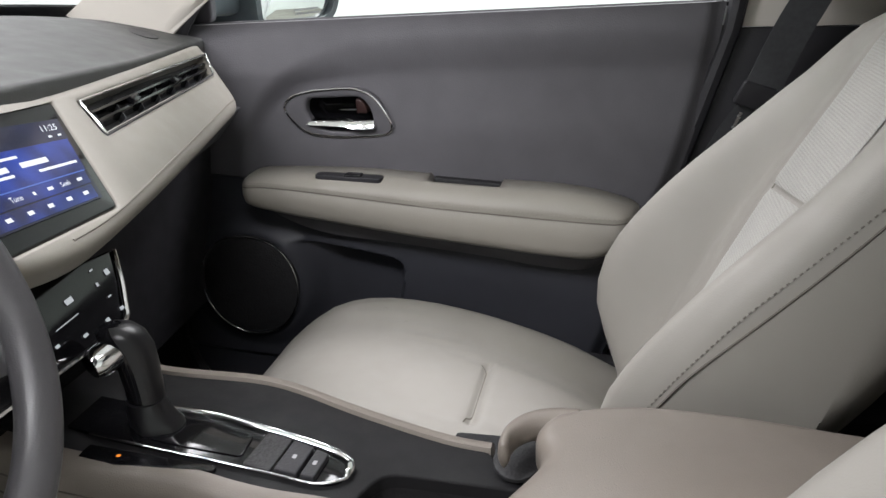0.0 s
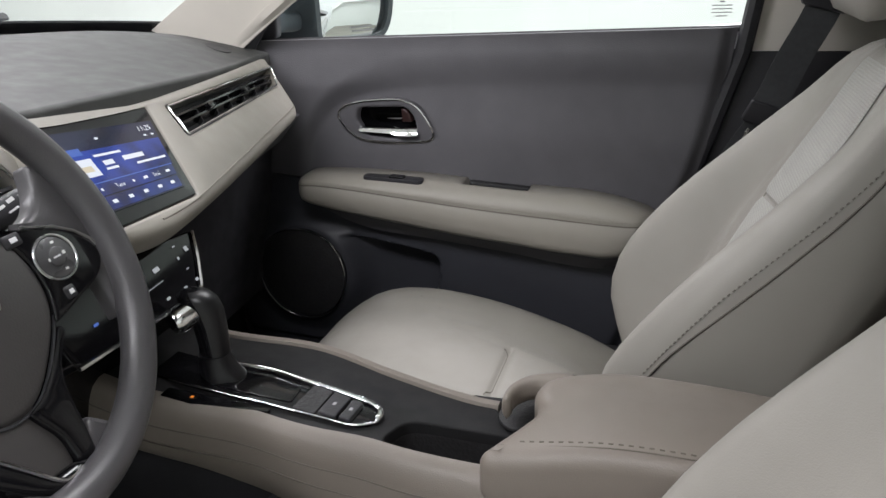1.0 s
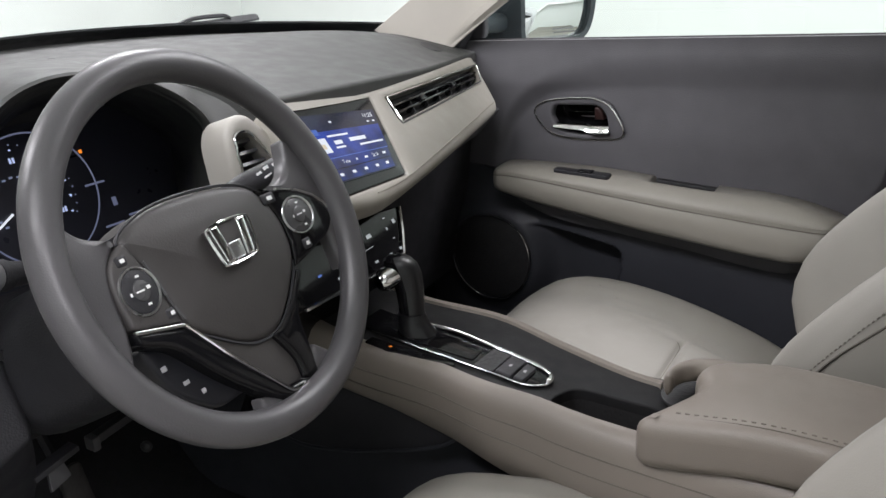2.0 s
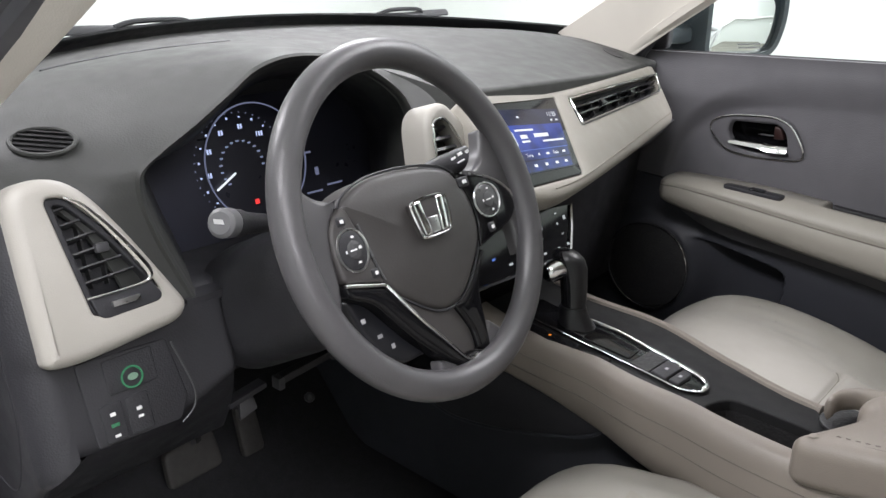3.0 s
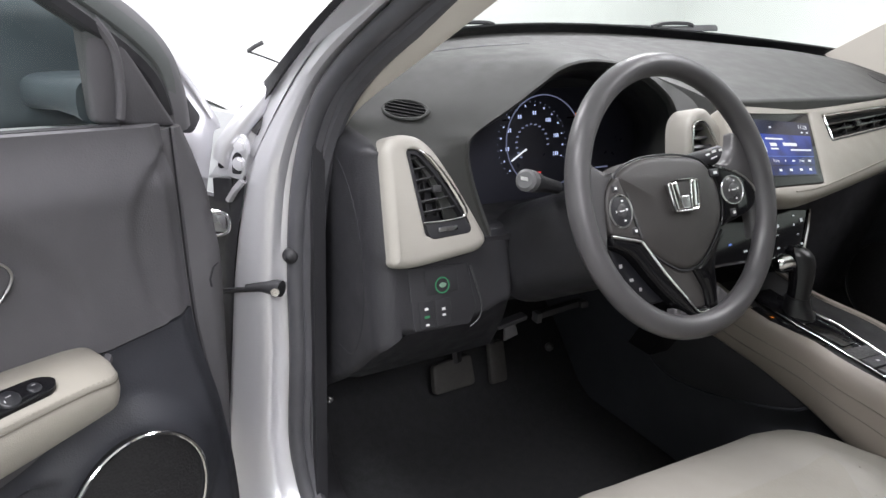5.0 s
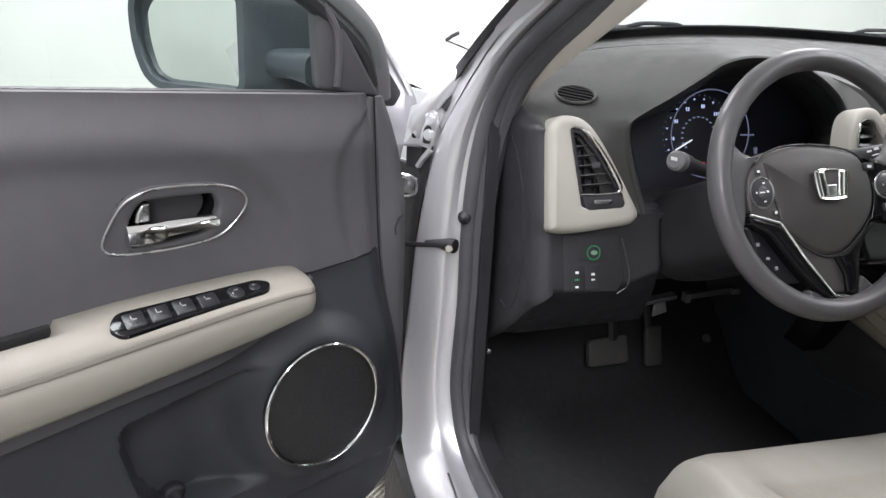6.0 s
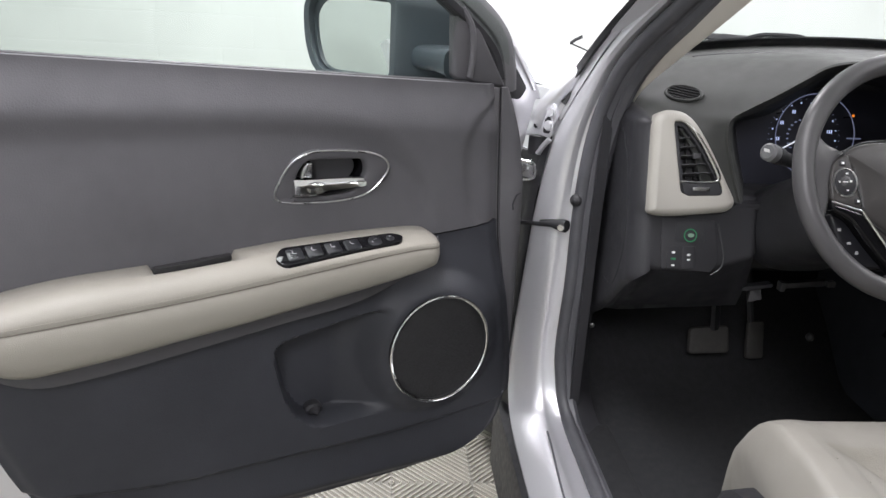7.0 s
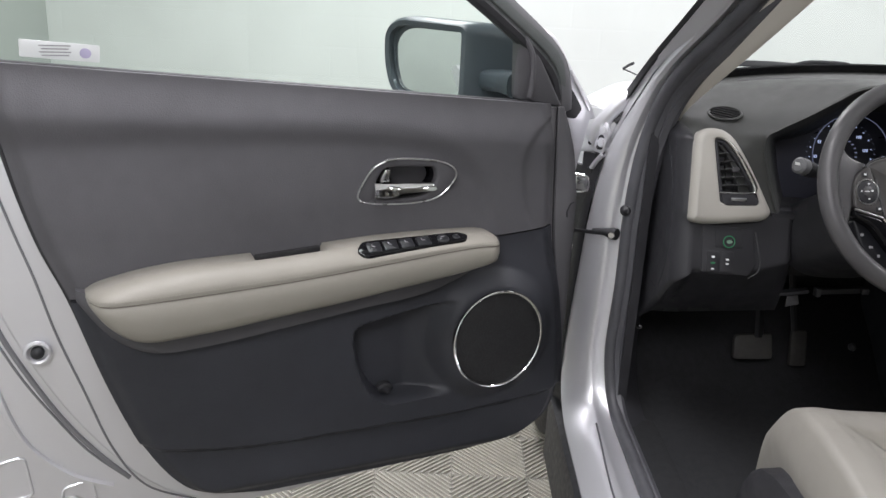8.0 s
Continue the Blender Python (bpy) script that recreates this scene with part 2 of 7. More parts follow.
        rings.append([p[i] + (up * math.cos(2 * math.pi * k / n) + side * math.sin(2 * math.pi * k / n) * flat) * rad for k in range(n)])
    made = [ring(bm, q) for q in rings]
    for a, b in zip(made, made[1:]):
        bridge(bm, a, b)
    if closed:
        last, first = made[-1], made[0]
        k = min(range(n), key=lambda s: (last[0].co - first[s].co).length)
        bridge(bm, last, first[k:] + first[:k])
    else:
        bm.faces.new(made[0])
        bm.faces.new(made[-1])
    return bm


def plate(outer, at, depth, r=0.003, holes=(), hole_r=0.0, bm=None, steps=3):
    """A solid plate with rounded front edges; outer and holes are 2D loops, at maps (u, v, w)."""
    bm = bm or bmesh.new()
    outer = [V(q).to_2d() for q in outer]
    loops = [ring(bm, [at(q.x, q.y, -depth) for q in outer])]
    for k in range(steps + 1):
        a = math.pi / 2 * k / steps
        loops.append(ring(bm, [at(q.x, q.y, -r + r * math.sin(a)) for q in inset(outer, r * (1 - math.cos(a)))]))
    for a, b in zip(loops, loops[1:]):
        bridge(bm, a, b)
    fronts, backs = [loops[-1]], [loops[0]]
    for h in holes:
        h = [V(q).to_2d() for q in h]
        hl = []
        for k in range(steps + 1):
            a = math.pi / 2 * k / steps
            hl.append(ring(bm, [at(q.x, q.y, -hole_r + hole_r * math.cos(a)) for q in inset(h, -hole_r * (1 - math.sin(a)))]))
            if hole_r == 0:
                break
        hl.append(ring(bm, [at(q.x, q.y, -depth) for q in h]))
        for a, b in zip(hl, hl[1:]):
            bridge(bm, a, b)
        fronts.append(hl[0])
        backs.append(hl[-1])
    for group in (fronts, backs):
        edges = []
        for lp in group:
            for i in range(len(lp)):
                e = bm.edges.get((lp[i - 1], lp[i])) or bm.edges.new((lp[i - 1], lp[i]))
                edges.append(e)
        bmesh.ops.triangle_fill(bm, use_beauty=True, use_dissolve=False, edges=edges)
    return bm


def pillow(outer, at, depth, crown, rings=8, round_r=0.01, bm=None):
    """A plump pad over a star-shaped 2D outline."""
    bm = bm or bmesh.new()
    outer = [V(q).to_2d() for q in outer]
    c = sum(outer, V((0, 0))) / len(outer)
    made = [ring(bm, [at(q.x, q.y, -depth) for q in outer]), ring(bm, [at(q.x, q.y, -round_r) for q in outer])]
    for k in range(1, 4):
        a = math.pi / 2 * k / 3
        made.append(ring(bm, [at(q.x, q.y, -round_r + round_r * math.sin(a)) for q in inset(outer, round_r * (1 - math.cos(a)))]))
    base = inset(outer, round_r)
    for k in range(1, rings):
        s = 1 - k / rings
        made.append(ring(bm, [at(*(c + (q - c) * s), crown * (1 - s * s)) for q in base]))
    for a, b in zip(made, made[1:]):
        bridge(bm, a, b)
    tip = bm.verts.new(at(c.x, c.y, crown))
    last = made[-1]
    for i in range(len(last)):
        bm.faces.new((last[i - 1], last[i], tip))
    bm.faces.new(made[0])
    return bm


def box(lo, hi, r=0.0, bm=None, at=None):
    """A block with softened edges."""
    bm2 = bmesh.new()
    bmesh.ops.create_cube(bm2, size=1)
    lo, hi = V(lo), V(hi)
    for v in bm2.verts:
        v.co = V(((v.co.x + 0.5) * (hi.x - lo.x) + lo.x, (v.co.y + 0.5) * (hi.y - lo.y) + lo.y, (v.co.z + 0.5) * (hi.z - lo.z) + lo.z))
    if r:
        bmesh.ops.bevel(bm2, geom=bm2.edges[:], offset=r, segments=2, affect="EDGES", profile=0.6)
    if at:
        for v in bm2.verts:
            v.co = at(*v.co)
    if bm is None:
        return bm2
    me = bpy.data.meshes.new("tmp")
    bm2.to_mesh(me)
    bm.from_mesh(me)
    bpy.data.meshes.remove(me)
    return bm


def moved(bm, m):
    bmesh.ops.transform(bm, matrix=m, verts=bm.verts)
    return bm


def part(name, bm, material, parent=None, label="", angle=40, kind="", category="", group=""):
    """Links a bmesh as one mesh object, under a thing where one is given."""
    bmesh.ops.recalc_face_normals(bm, faces=bm.faces)
    me = bpy.data.meshes.new(name)
    bm.to_mesh(me)
    bm.free()
    for f in me.polygons:
        f.use_smooth = True
    me.set_sharp_from_angle(angle=radians(angle))
    me.materials.append(material)
    ob = new(name, me)
    if parent:
        ob.parent = parent
    return tagged(ob, label, category, group, kind)


def thing(name, label, category, group="", kind=""):
    return tagged(new(name), label, category, group, kind)


def text_part(name, words, at, height, material, parent, up=0.0006, label=""):
    """Lettering in the built-in font on a plane; at maps (u, v, w)."""
    cu = bpy.data.curves.new(name, "FONT")
    cu.body, cu.size, cu.align_x, cu.align_y, cu.resolution_u = words, height * 1.4, "CENTER", "CENTER", 2
    tmp = bpy.data.objects.new(name, cu)
    me = bpy.data.meshes.new_from_object(tmp)
    bpy.data.objects.remove(tmp)
    for v in me.vertices:
        v.co = at(v.co.x, v.co.y, up)
    me.materials.clear()
    me.materials.append(material)
    ob = new(name, me)
    ob.parent = parent
    return tagged(ob, label)


def bars(rects, at, up=0.0006):
    """Flat marks: rectangles (u, v, width, height) on a plane."""
    bm = bmesh.new()
    for u, v, w, h in rects:
        bm.faces.new(ring(bm, [at(u - w / 2, v - h / 2, up), at(u + w / 2, v - h / 2, up), at(u + w / 2, v + h / 2, up), at(u - w / 2, v + h / 2, up)]))
    return bm


def disc(c, r, n=32, rz=None):
    return [V((c[0] + r * math.cos(2 * math.pi * k / n), c[1] + (rz or r) * math.sin(2 * math.pi * k / n))) for k in range(n)]


def stitches(path, step, r):
    """A row of short thread stitches along a path."""
    bm, run, k = bmesh.new(), 0.0, 0
    pts = [path[0]]
    for a, b in zip(path, path[1:]):
        n = max(1, int((b - a).length / (step / 2)))
        pts += [a.lerp(b, (i + 1) / n) for i in range(n)]
    for k in range(0, len(pts) - 1, 2):
        a, b = pts[k], pts[k + 1]
        t = (b - a).normalized()
        side = t.cross(V((0, 0, 1)))
        side = (side if side.length > 0.1 else V((0, 1, 0))).normalized() * r
        up = side.cross(t).normalized() * r
        ends = [ring(bm, [c + side, c + up, c - side, c - up]) for c in (a, b)]
        bridge(bm, ends[0], ends[1], True)
    return bm

# ---- the photo bay ----
ROOM_X, ROOM_Y, ROOM_Z = 4.6, 3.9, 3.3
part("floor", sheet(lambda u, v: V((lerp(-ROOM_X, ROOM_X, u), lerp(-ROOM_Y, ROOM_Y, v), -0.006)), 8, 8, (0, 0, -0.08)), TILE, kind="structure", label="grey-beige plastic interlocking floor", category="floor")
part("ceiling", box((-ROOM_X, -ROOM_Y, ROOM_Z), (ROOM_X, ROOM_Y, ROOM_Z + 0.1)), CEILING, kind="structure", label="plain white ceiling with long lamps", category="ceiling")
part("wall_north", box((-ROOM_X - 0.2, -ROOM_Y, -0.08), (-ROOM_X, ROOM_Y, ROOM_Z)), WALL, kind="structure", label="white painted block wall", category="wall")
part("wall_south", box((ROOM_X, -ROOM_Y, -0.08), (ROOM_X + 0.2, ROOM_Y, ROOM_Z)), WALL, kind="structure", label="white painted block wall", category="wall")
part("wall_east", box((-ROOM_X - 0.2, ROOM_Y, -0.08), (ROOM_X + 0.2, ROOM_Y + 0.2, ROOM_Z)), WALL, kind="structure", label="white painted block wall", category="wall")
part("wall_west", box((-ROOM_X - 0.2, -ROOM_Y - 0.2, -0.08), (ROOM_X + 0.2, -ROOM_Y, ROOM_Z)), WALL_GREY, kind="structure", label="pale grey-green painted wall", category="wall")

# raised ribs of the interlocking tiles: right angles mirrored at every joint
def floor_ribs():
    verts, faces = [], []
    cell, pitch, half, h = 0.2225, 0.01475, 0.0042, 0.0
    for i in range(-6, 12):
        for j in range(-6, 4):
            x0, y0 = -1.17 + i * cell, -1.122 + j * cell
            sx, sy = (1 if i % 2 else -1), (1 if j % 2 else -1)
            k = pitch
            top = cell * math.sqrt(2)
            while k < top:
                q = k * math.sqrt(2)
                a = (min(q, cell), max(0.0, q - cell))
                b = (max(0.0, q - cell), min(q, cell))
                for (c, d) in ((a, b),):
                    def place(u, v, w, z):
                        u, v = u + w * 0.7071, v + w * 0.7071
                        u, v = min(max(u, 0.001), cell - 0.001), min(max(v, 0.001), cell - 0.001)
                        return (x0 + (u if sx > 0 else cell - u), y0 + (v if sy > 0 else cell - v), z)
                    n0 = len(verts)
                    for e in (c, d):
                        verts += [place(*e, -half, -0.006), place(*e, -half * 0.55, h), place(*e, half * 0.55, h), place(*e, half, -0.006)]
                    faces += [(n0, n0 + 1, n0 + 5, n0 + 4), (n0 + 1, n0 + 2, n0 + 6, n0 + 5), (n0 + 2, n0 + 3, n0 + 7, n0 + 6)]
                k += pitch
    bm = bmesh.new()
    vs = [bm.verts.new(v) for v in verts]
    for f in faces:
        bm.faces.new([vs[q] for q in f])
    return bm
tagged(part("floor_rib", floor_ribs(), RIB, bpy.data.objects["floor"]), kind="stuff")
part("wall_rail", tube([V((ROOM_X - 0.10, -ROOM_Y + 0.1, 1.05)), V((ROOM_X - 0.10, ROOM_Y - 0.1, 1.05))], 0.05, 10), CEILING, kind="structure", label="white rail along the wall", category="rail")

# ---- car body round the cabin ----
HINGE, SWING = (-1.0, -0.909), -66.0
OPEN = Matrix.Translation((*HINGE, 0)) @ Matrix.Rotation(radians(SWING), 4, "Z") @ Matrix.Translation((-HINGE[0], -HINGE[1], 0))

car = thing("car_body", "silver-grey car body with the driver door open", "car")


def opening(y):
    """Stations round the front door opening: outer edge and inner edge of the painted frame, front to back."""
    s = -1 if y < 0 else 1
    rows = [((-0.10, 0.66, 1.60), (-0.12, 0.61, 1.575)),
            ((-0.35, 0.70, 1.515), (-0.36, 0.65, 1.475)),
            ((-0.62, 0.722, 1.342), (-0.62, 0.70, 1.315)),
            ((-0.780, 0.755, 1.238), (-0.765, 0.735, 1.215)),
            ((-0.868, 0.778, 1.152), (-0.838, 0.752, 1.135)),
            ((-0.915, 0.820, 1.03), (-0.872, 0.768, 1.02)),
            ((-0.940, 0.842, 0.88), (-0.879, 0.776, 0.88)),
            ((-0.950, 0.855, 0.70), (-0.878, 0.776, 0.72)),
            ((-0.957, 0.865, 0.55), (-0.882, 0.780, 0.57)),
            ((-0.955, 0.868, 0.485), (-0.874, 0.775, 0.495)),
            ((-0.930, 0.868, 0.425), (-0.852, 0.768, 0.440)),
            ((-0.875, 0.868, 0.390), (-0.800, 0.762, 0.410)),
            ((-0.75, 0.868, 0.378), (-0.68, 0.758, 0.402)),
            ((-0.50, 0.868, 0.372), (-0.50, 0.757, 0.400)),
            ((0.30, 0.868, 0.370), (0.30, 0.757, 0.400))]
    return [(V((a[0], s * a[1], a[2])), V((b[0], s * b[1], b[2]))) for a, b in rows]


def frame_strip(stations, widths, n=60):
    """Sweeps a strip: for each station a row of points from the outer to the inner edge, given by mix factors and stand-off."""
    outs = spline([a for a, b in stations], n)
    ins = spline([b for a, b in stations], n)
    rings = []
    for i in range(n):
        a, b = outs[i], ins[i]
        t = (outs[min(i + 1, n - 1)] - outs[max(i - 1, 0)]).normalized()
        out = t.cross(b - a).normalized()
        if out.dot(V((0.5, a.y, 0))) < 0:
            out = -out
        rings.append([a.lerp(b, f) + out * w for f, w in widths])
    return rings


for s, side in ((-1, "driver"), (1, "passenger")):
    st = opening(s)
    part("door_frame", loft(frame_strip(st, [(-0.06, -0.05), (-0.02, -0.004), (0.08, 0.0), (0.40, 0.006), (0.64, 0.004), (0.71, -0.001), (0.79, -0.011), (1.0, -0.016), (1.0, -0.06), (-0.06, -0.1)]), True), PAINT if s < 0 else PLASTIC, car, "door opening frame")
    ins = spline([b for a, b in st], 70)
    inner = [p + V((0.006, -s * 0.012, 0)) for p in ins]
    part("door_seal", tube(inner, 0.0155, 10), SEAL, car, "dark rubber door seal")
    part("seal_lip", tube([p + V((0.012, -s * 0.026, 0.0)) for p in ins], 0.012, 8), SEAL, car, "thin rubber lip")
    # dark tube puts shade into the sill's groove
    part("sill_groove", tube([V((x, s * (0.812 - 0.01 * smooth(-0.5, -0.8, x)), 0.3935 + 0.012 * smooth(-0.6, -0.83, x))) for x in [-0.79 + 0.96 * k / 20 for k in range(21)]], 0.0024, 6), GROOVE_SHADE_DARK, car, "pressed sill groove drawn dark for its shade")
    part("seal_trim", loft([[p + V((0.016, -s * 0.030, 0)), p + V((0.010, -s * 0.046, 0)), p + V((-0.030, -s * 0.080, 0)), p + V((-0.05, -s * 0.070, 0))] for p in ins[26:58]], closed=False, caps=False), PLASTIC, car, "black trim inside the seal")
    part("pillar_lip", tube([p + V((0.010, -s * 0.040, -0.012)) for p in ins[4:42]], 0.016, 8), SEAL, car, "dark edge trim beside the pillar cover")

# outer pillar skin with its dark windscreen moulding, and the wing's edge behind the door gap
for s in (-1, 1):
    near = spline([V((-0.35, s * 0.69, 1.505)), V((-0.62, s * 0.722, 1.345)), V((-0.780, s * 0.755, 1.240)), V((-0.868, s * 0.778, 1.154)), V((-0.915, s * 0.815, 1.05))], 30)
    far = spline([V((-0.40, s * 0.715, 1.480)), V((-0.66, s * 0.752, 1.320)), V((-0.825, s * 0.770, 1.225)), V((-0.985, s * 0.785, 1.130)), V((-1.085, s * 0.800, 1.075))], 30)
    part("pillar_skin", loft([[a, a.lerp(b, 0.5) + V((0.0, s * 0.006, 0.004)), b + V((0, 0, -0.004)), b + V((0, -s * 0.03, -0.02))] for a, b in zip(near, far)], closed=False, caps=False), PAINT, car, "silver outer pillar skin")
    part("pillar_moulding", loft([[a.lerp(b, 0.30) + V((0.004, s * 0.010, 0.006)), a.lerp(b, 0.62) + V((0.004, s * 0.013, 0.010)), b + V((0.0, s * 0.006, 0.006)), b + V((-0.004, 0, 0.002)), a.lerp(b, 0.5) + V((0, -s * 0.004, 0))] for a, b in zip(near[:26], far[:26])]), RUBBER, car, "dark rubber windscreen moulding")
    edge = spline([V((-0.918, s * 0.824, 1.02)), V((-0.940, s * 0.842, 0.88)), V((-0.950, s * 0.855, 0.70)), V((-0.957, s * 0.865, 0.53)), V((-0.945, s * 0.868, 0.40))], 24)
    part("gap_seal", loft([[p + V((-0.001, s * 0.002, 0)), p + V((-0.014, s * 0.012, 0)), p + V((-0.050, s * 0.018, 0)), p + V((-0.052, 0, 0))] for p in edge]), RUBBER, car, "black rubber strip along the door gap")

# roof, with light headlining
def roof_at(u, v):
    x, y = lerp(-0.14, 1.9, u), lerp(-0.64, 0.64, v)
    return V((x, y, 1.60 + 0.035 * (1 - (y / 0.64)**2) - 0.06 * (1 - u)**4 - 0.05 * u**3))
part("roof", sheet(roof_at, 16, 12, (0, 0, 0.03)), PAINT, car)
part("headlining", sheet(lambda u, v: roof_at(u, v) + V((0, 0, -0.02)), 16, 12, (0, 0, 0.012)), HEADLINER, car, "light fabric headlining")

# rear half of the shell, closed
for s in (-1, 1):
    x0 = 0.42 if s < 0 else 0.36
    part("rear_side", sheet(lambda u, v: V((lerp(x0, 1.95, u), s * (0.83 + 0.04 * math.sin(math.pi * v) - 0.22 * smooth(0.5, 1.0, v)), lerp(0.28, 1.58, v))), 4, 12, (0, s * 0.03, 0)), PAINT, car)
    part("rear_side_trim", sheet(lambda u, v: V((lerp(x0, 1.95, u), s * (0.77 - 0.15 * smooth(0.5, 1.0, v)), lerp(0.30, 1.15, v))), 4, 6, (0, s * 0.012, 0)), PLASTIC, car)
part("driver_pillar", sheet(lambda u, v: V((lerp(0.30, 0.46, u) - 0.03 * v, -0.745 + 0.11 * v**2 - 0.10 * u * (1 - v), lerp(0.36, 1.60, v))), 6, 12, (0.02, -0.03, 0)), PLASTIC, car, "dark pillar behind the driver door")
part("tailgate", box((1.95, -0.75, 0.3), (2.0, 0.75, 1.6)), PAINT, car)
part("rear_bench", box((0.85, -0.62, 0.40), (1.45, 0.62, 0.72), 0.05), LEATHER, car, "light leather rear bench")
part("rear_bench_back", moved(box((0, -0.62, 0), (0.16, 0.62, 0.62), 0.05), pose(1.36, 0, 0.70, 0, 18, 0)), LEATHER, car)

# floor pan, sills, firewall
part("cabin_carpet", sheet(lambda u, v: V((lerp(-1.25, 0.9, u), lerp(-0.70, 0.70, v), 0.40 + 0.22 * smooth(-0.90, -1.2, lerp(-1.25, 0.9, u)))), 24, 8, (0, 0, -0.03)), CARPET, car, "black carpet floor")
part("firewall", sheet(lambda u, v: V((-1.22 - 0.05 * v, lerp(-0.73, 0.73, u), lerp(0.30, 1.09, v))), 8, 6, (-0.03, 0, 0)), CARPET, car)
for s in (-1, 1):
    part("kick_panel", sheet(lambda u, v: V((lerp(-0.838, -1.25, u), s * (0.728 - 0.03 * u), lerp(0.34, 1.10, v))), 6, 8, (0, s * 0.02, 0)), PLASTIC, car, "black plastic kick panel")
    part("sill_trim", box((-0.82, s * 0.66 if s > 0 else -0.735, 0.385), (0.9, 0.735 if s > 0 else -0.66, 0.408), 0.01), CARPET, car, "black sill cover")
    part("sill_cladding", box((-1.02, s * 0.80 if s > 0 else -0.885, 0.17), (0.9, 0.885 if s > 0 else -0.80, 0.362), 0.02), RUBBER, car, "black lower cladding")

# B pillar, passenger side: dark below, light above
part("b_pillar_lower", sheet(lambda u, v: V((lerp(lerp(-0.083, 0.139, v), 0.42, u), 0.735 - 0.012 * math.sin(math.pi * u), lerp(0.40, 1.115, v))), 8, 8, (0, 0.04, 0)), PLASTIC, car, "dark lower pillar cover")
part("b_pillar_upper", sheet(lambda u, v: V((lerp(0.145, 0.37, u) + 0.06 * v, 0.735 - 0.09 * v - 0.014 * math.sin(math.pi * u), lerp(1.117, 1.60, v))), 8, 8, (0, 0.04, 0)), PILLAR, car, "light upper pillar cover")
part("b_pillar_seal", tube([V((0.030, 0.728, 0.80)), V((0.080, 0.73, 0.95)), V((0.130, 0.728, 1.115)), V((0.19, 0.65, 1.57))], 0.014, 8), RUBBER, car)

# A pillar covers inside
for s in (-1, 1):
    path = spline([V((-0.862, s * 0.694, 1.098)), V((-0.80, s * 0.690, 1.150)), V((-0.60, s * 0.652, 1.275)), V((-0.36, s * 0.61, 1.420)), V((-0.12, s * 0.57, 1.545))], 30)
    rings = []
    for i, p in enumerate(path):
        w = lerp(0.010, 0.022, smooth(0, 0.5, i / 29))
        rings.append([p + V(q) for q in ((0.004, -s * 0.002, 0.002), (0.004, -s * w * 0.5, -0.002), (-0.004 - w * 0.3, -s * w, 0.002), (-w * 1.2, -s * w * 1.0, 0.010), (-w * 1.8, s * 0.01, 0.012), (-0.03, s * 0.03, 0.02))])
    part("a_pillar_cover", loft(rings), PILLAR, car, "light beige windscreen pillar cover")

# windscreen with black border, scuttle and wipers, bonnet and wings
def screen_at(u, v):
    y = lerp(-0.70, 0.70, u)
    k = (y / 0.70)**2
    lo = V((-1.275 + 0.27 * k, y, 1.212 - 0.04 * k))
    hi = V((-0.14 + 0.08 * k, y * 0.86, 1.575 - 0.03 * k))
    return lo.lerp(hi, v) + V((-0.03, 0, 0.045)) * math.sin(math.pi * v)
root, tip = [V((-0.862, 0.694, 1.098)), V((-0.80, 0.690, 1.150)), V((-0.60, 0.652, 1.275)), V((-0.36, 0.61, 1.420)), V((-0.12, 0.57, 1.545))], [0.0, 0.06, 0.36, 0.68, 0.99]
root = spline(root, 25)
part("pillar_cover_panel", sheet(lambda u, v: root[int(round(u * 24))].lerp(screen_at(0.985, curve_at([(0, 0.0), (0.08, 0.05), (0.35, 0.34), (0.68, 0.67), (1, 0.98)], u)), v) + V((0, -0.012 + 0.006 * v, -0.004)), 24, 4, (0, 0.01, 0.004)), PILLAR, car, "light beige windscreen pillar cover")
windscreen = part("windscreen", sheet(screen_at, 16, 10), GLASS, car, "clear windscreen")
windscreen.visible_shadow = False
part("windscreen_border", sheet(lambda u, v: screen_at(u, lerp(-0.045, 0.022, v)) + V((-0.004, 0, 0.003)), 24, 2, (0, 0, -0.004)), RUBBER, car, "black glass border")
part("scuttle", sheet(lambda u, v: screen_at(lerp(0.10, 0.90, u), -0.045) + V((-0.22 * v, 0, -0.015 - 0.05 * v)), 24, 4, (0, 0, -0.03)), PLASTIC, car, "black scuttle panel")
def bonnet_at(u, v):
    w = v * 2 - 1
    return V((lerp(-1.36, -2.10, u) + 0.32 * (1 - u) * w * w, 0.80 * w, 1.152 - 0.15 * u**1.8 + 0.014 * math.cos(1.5 * w) * (1 - u * 0.5) - 0.06 * smooth(0.84, 1.0, abs(w))))
part("bonnet", sheet(bonnet_at, 20, 40, (0, 0, -0.002)), PAINT, car, "silver-grey bonnet")
# unseen panel, added to keep light from leaking through the engine bay
part("front_panel", sheet(lambda u, v: V((-2.06, lerp(-0.80, 0.80, u), lerp(0.25, 1.0, v))), 6, 6, (-0.02, 0, 0)), PAINT, car, "silver-grey nose")
for s in (-1, 1):
    part("front_wing", sheet(lambda u, v: V((lerp(-0.985, -2.05, u), s * (0.785 + 0.09 * math.sin(min(1, v * 1.6) * math.pi / 2) - 0.06 * u * u), lerp(1.078, 0.42, v) + (0.004 * smooth(0.06, 0.30, u) - 0.15 * u**1.8) * (1 - v))), 14, 10, (0, -s * 0.012, 0)), PAINT, car, "silver-grey front wing")
    part("wheel_arch_liner", sheet(lambda u, v: V((-1.52 + 0.40 * math.cos(math.pi * u), s * lerp(0.60, 0.87, v), 0.34 + 0.40 * math.sin(math.pi * u))), 14, 3, (0, 0, 0.01)), RUBBER, car)
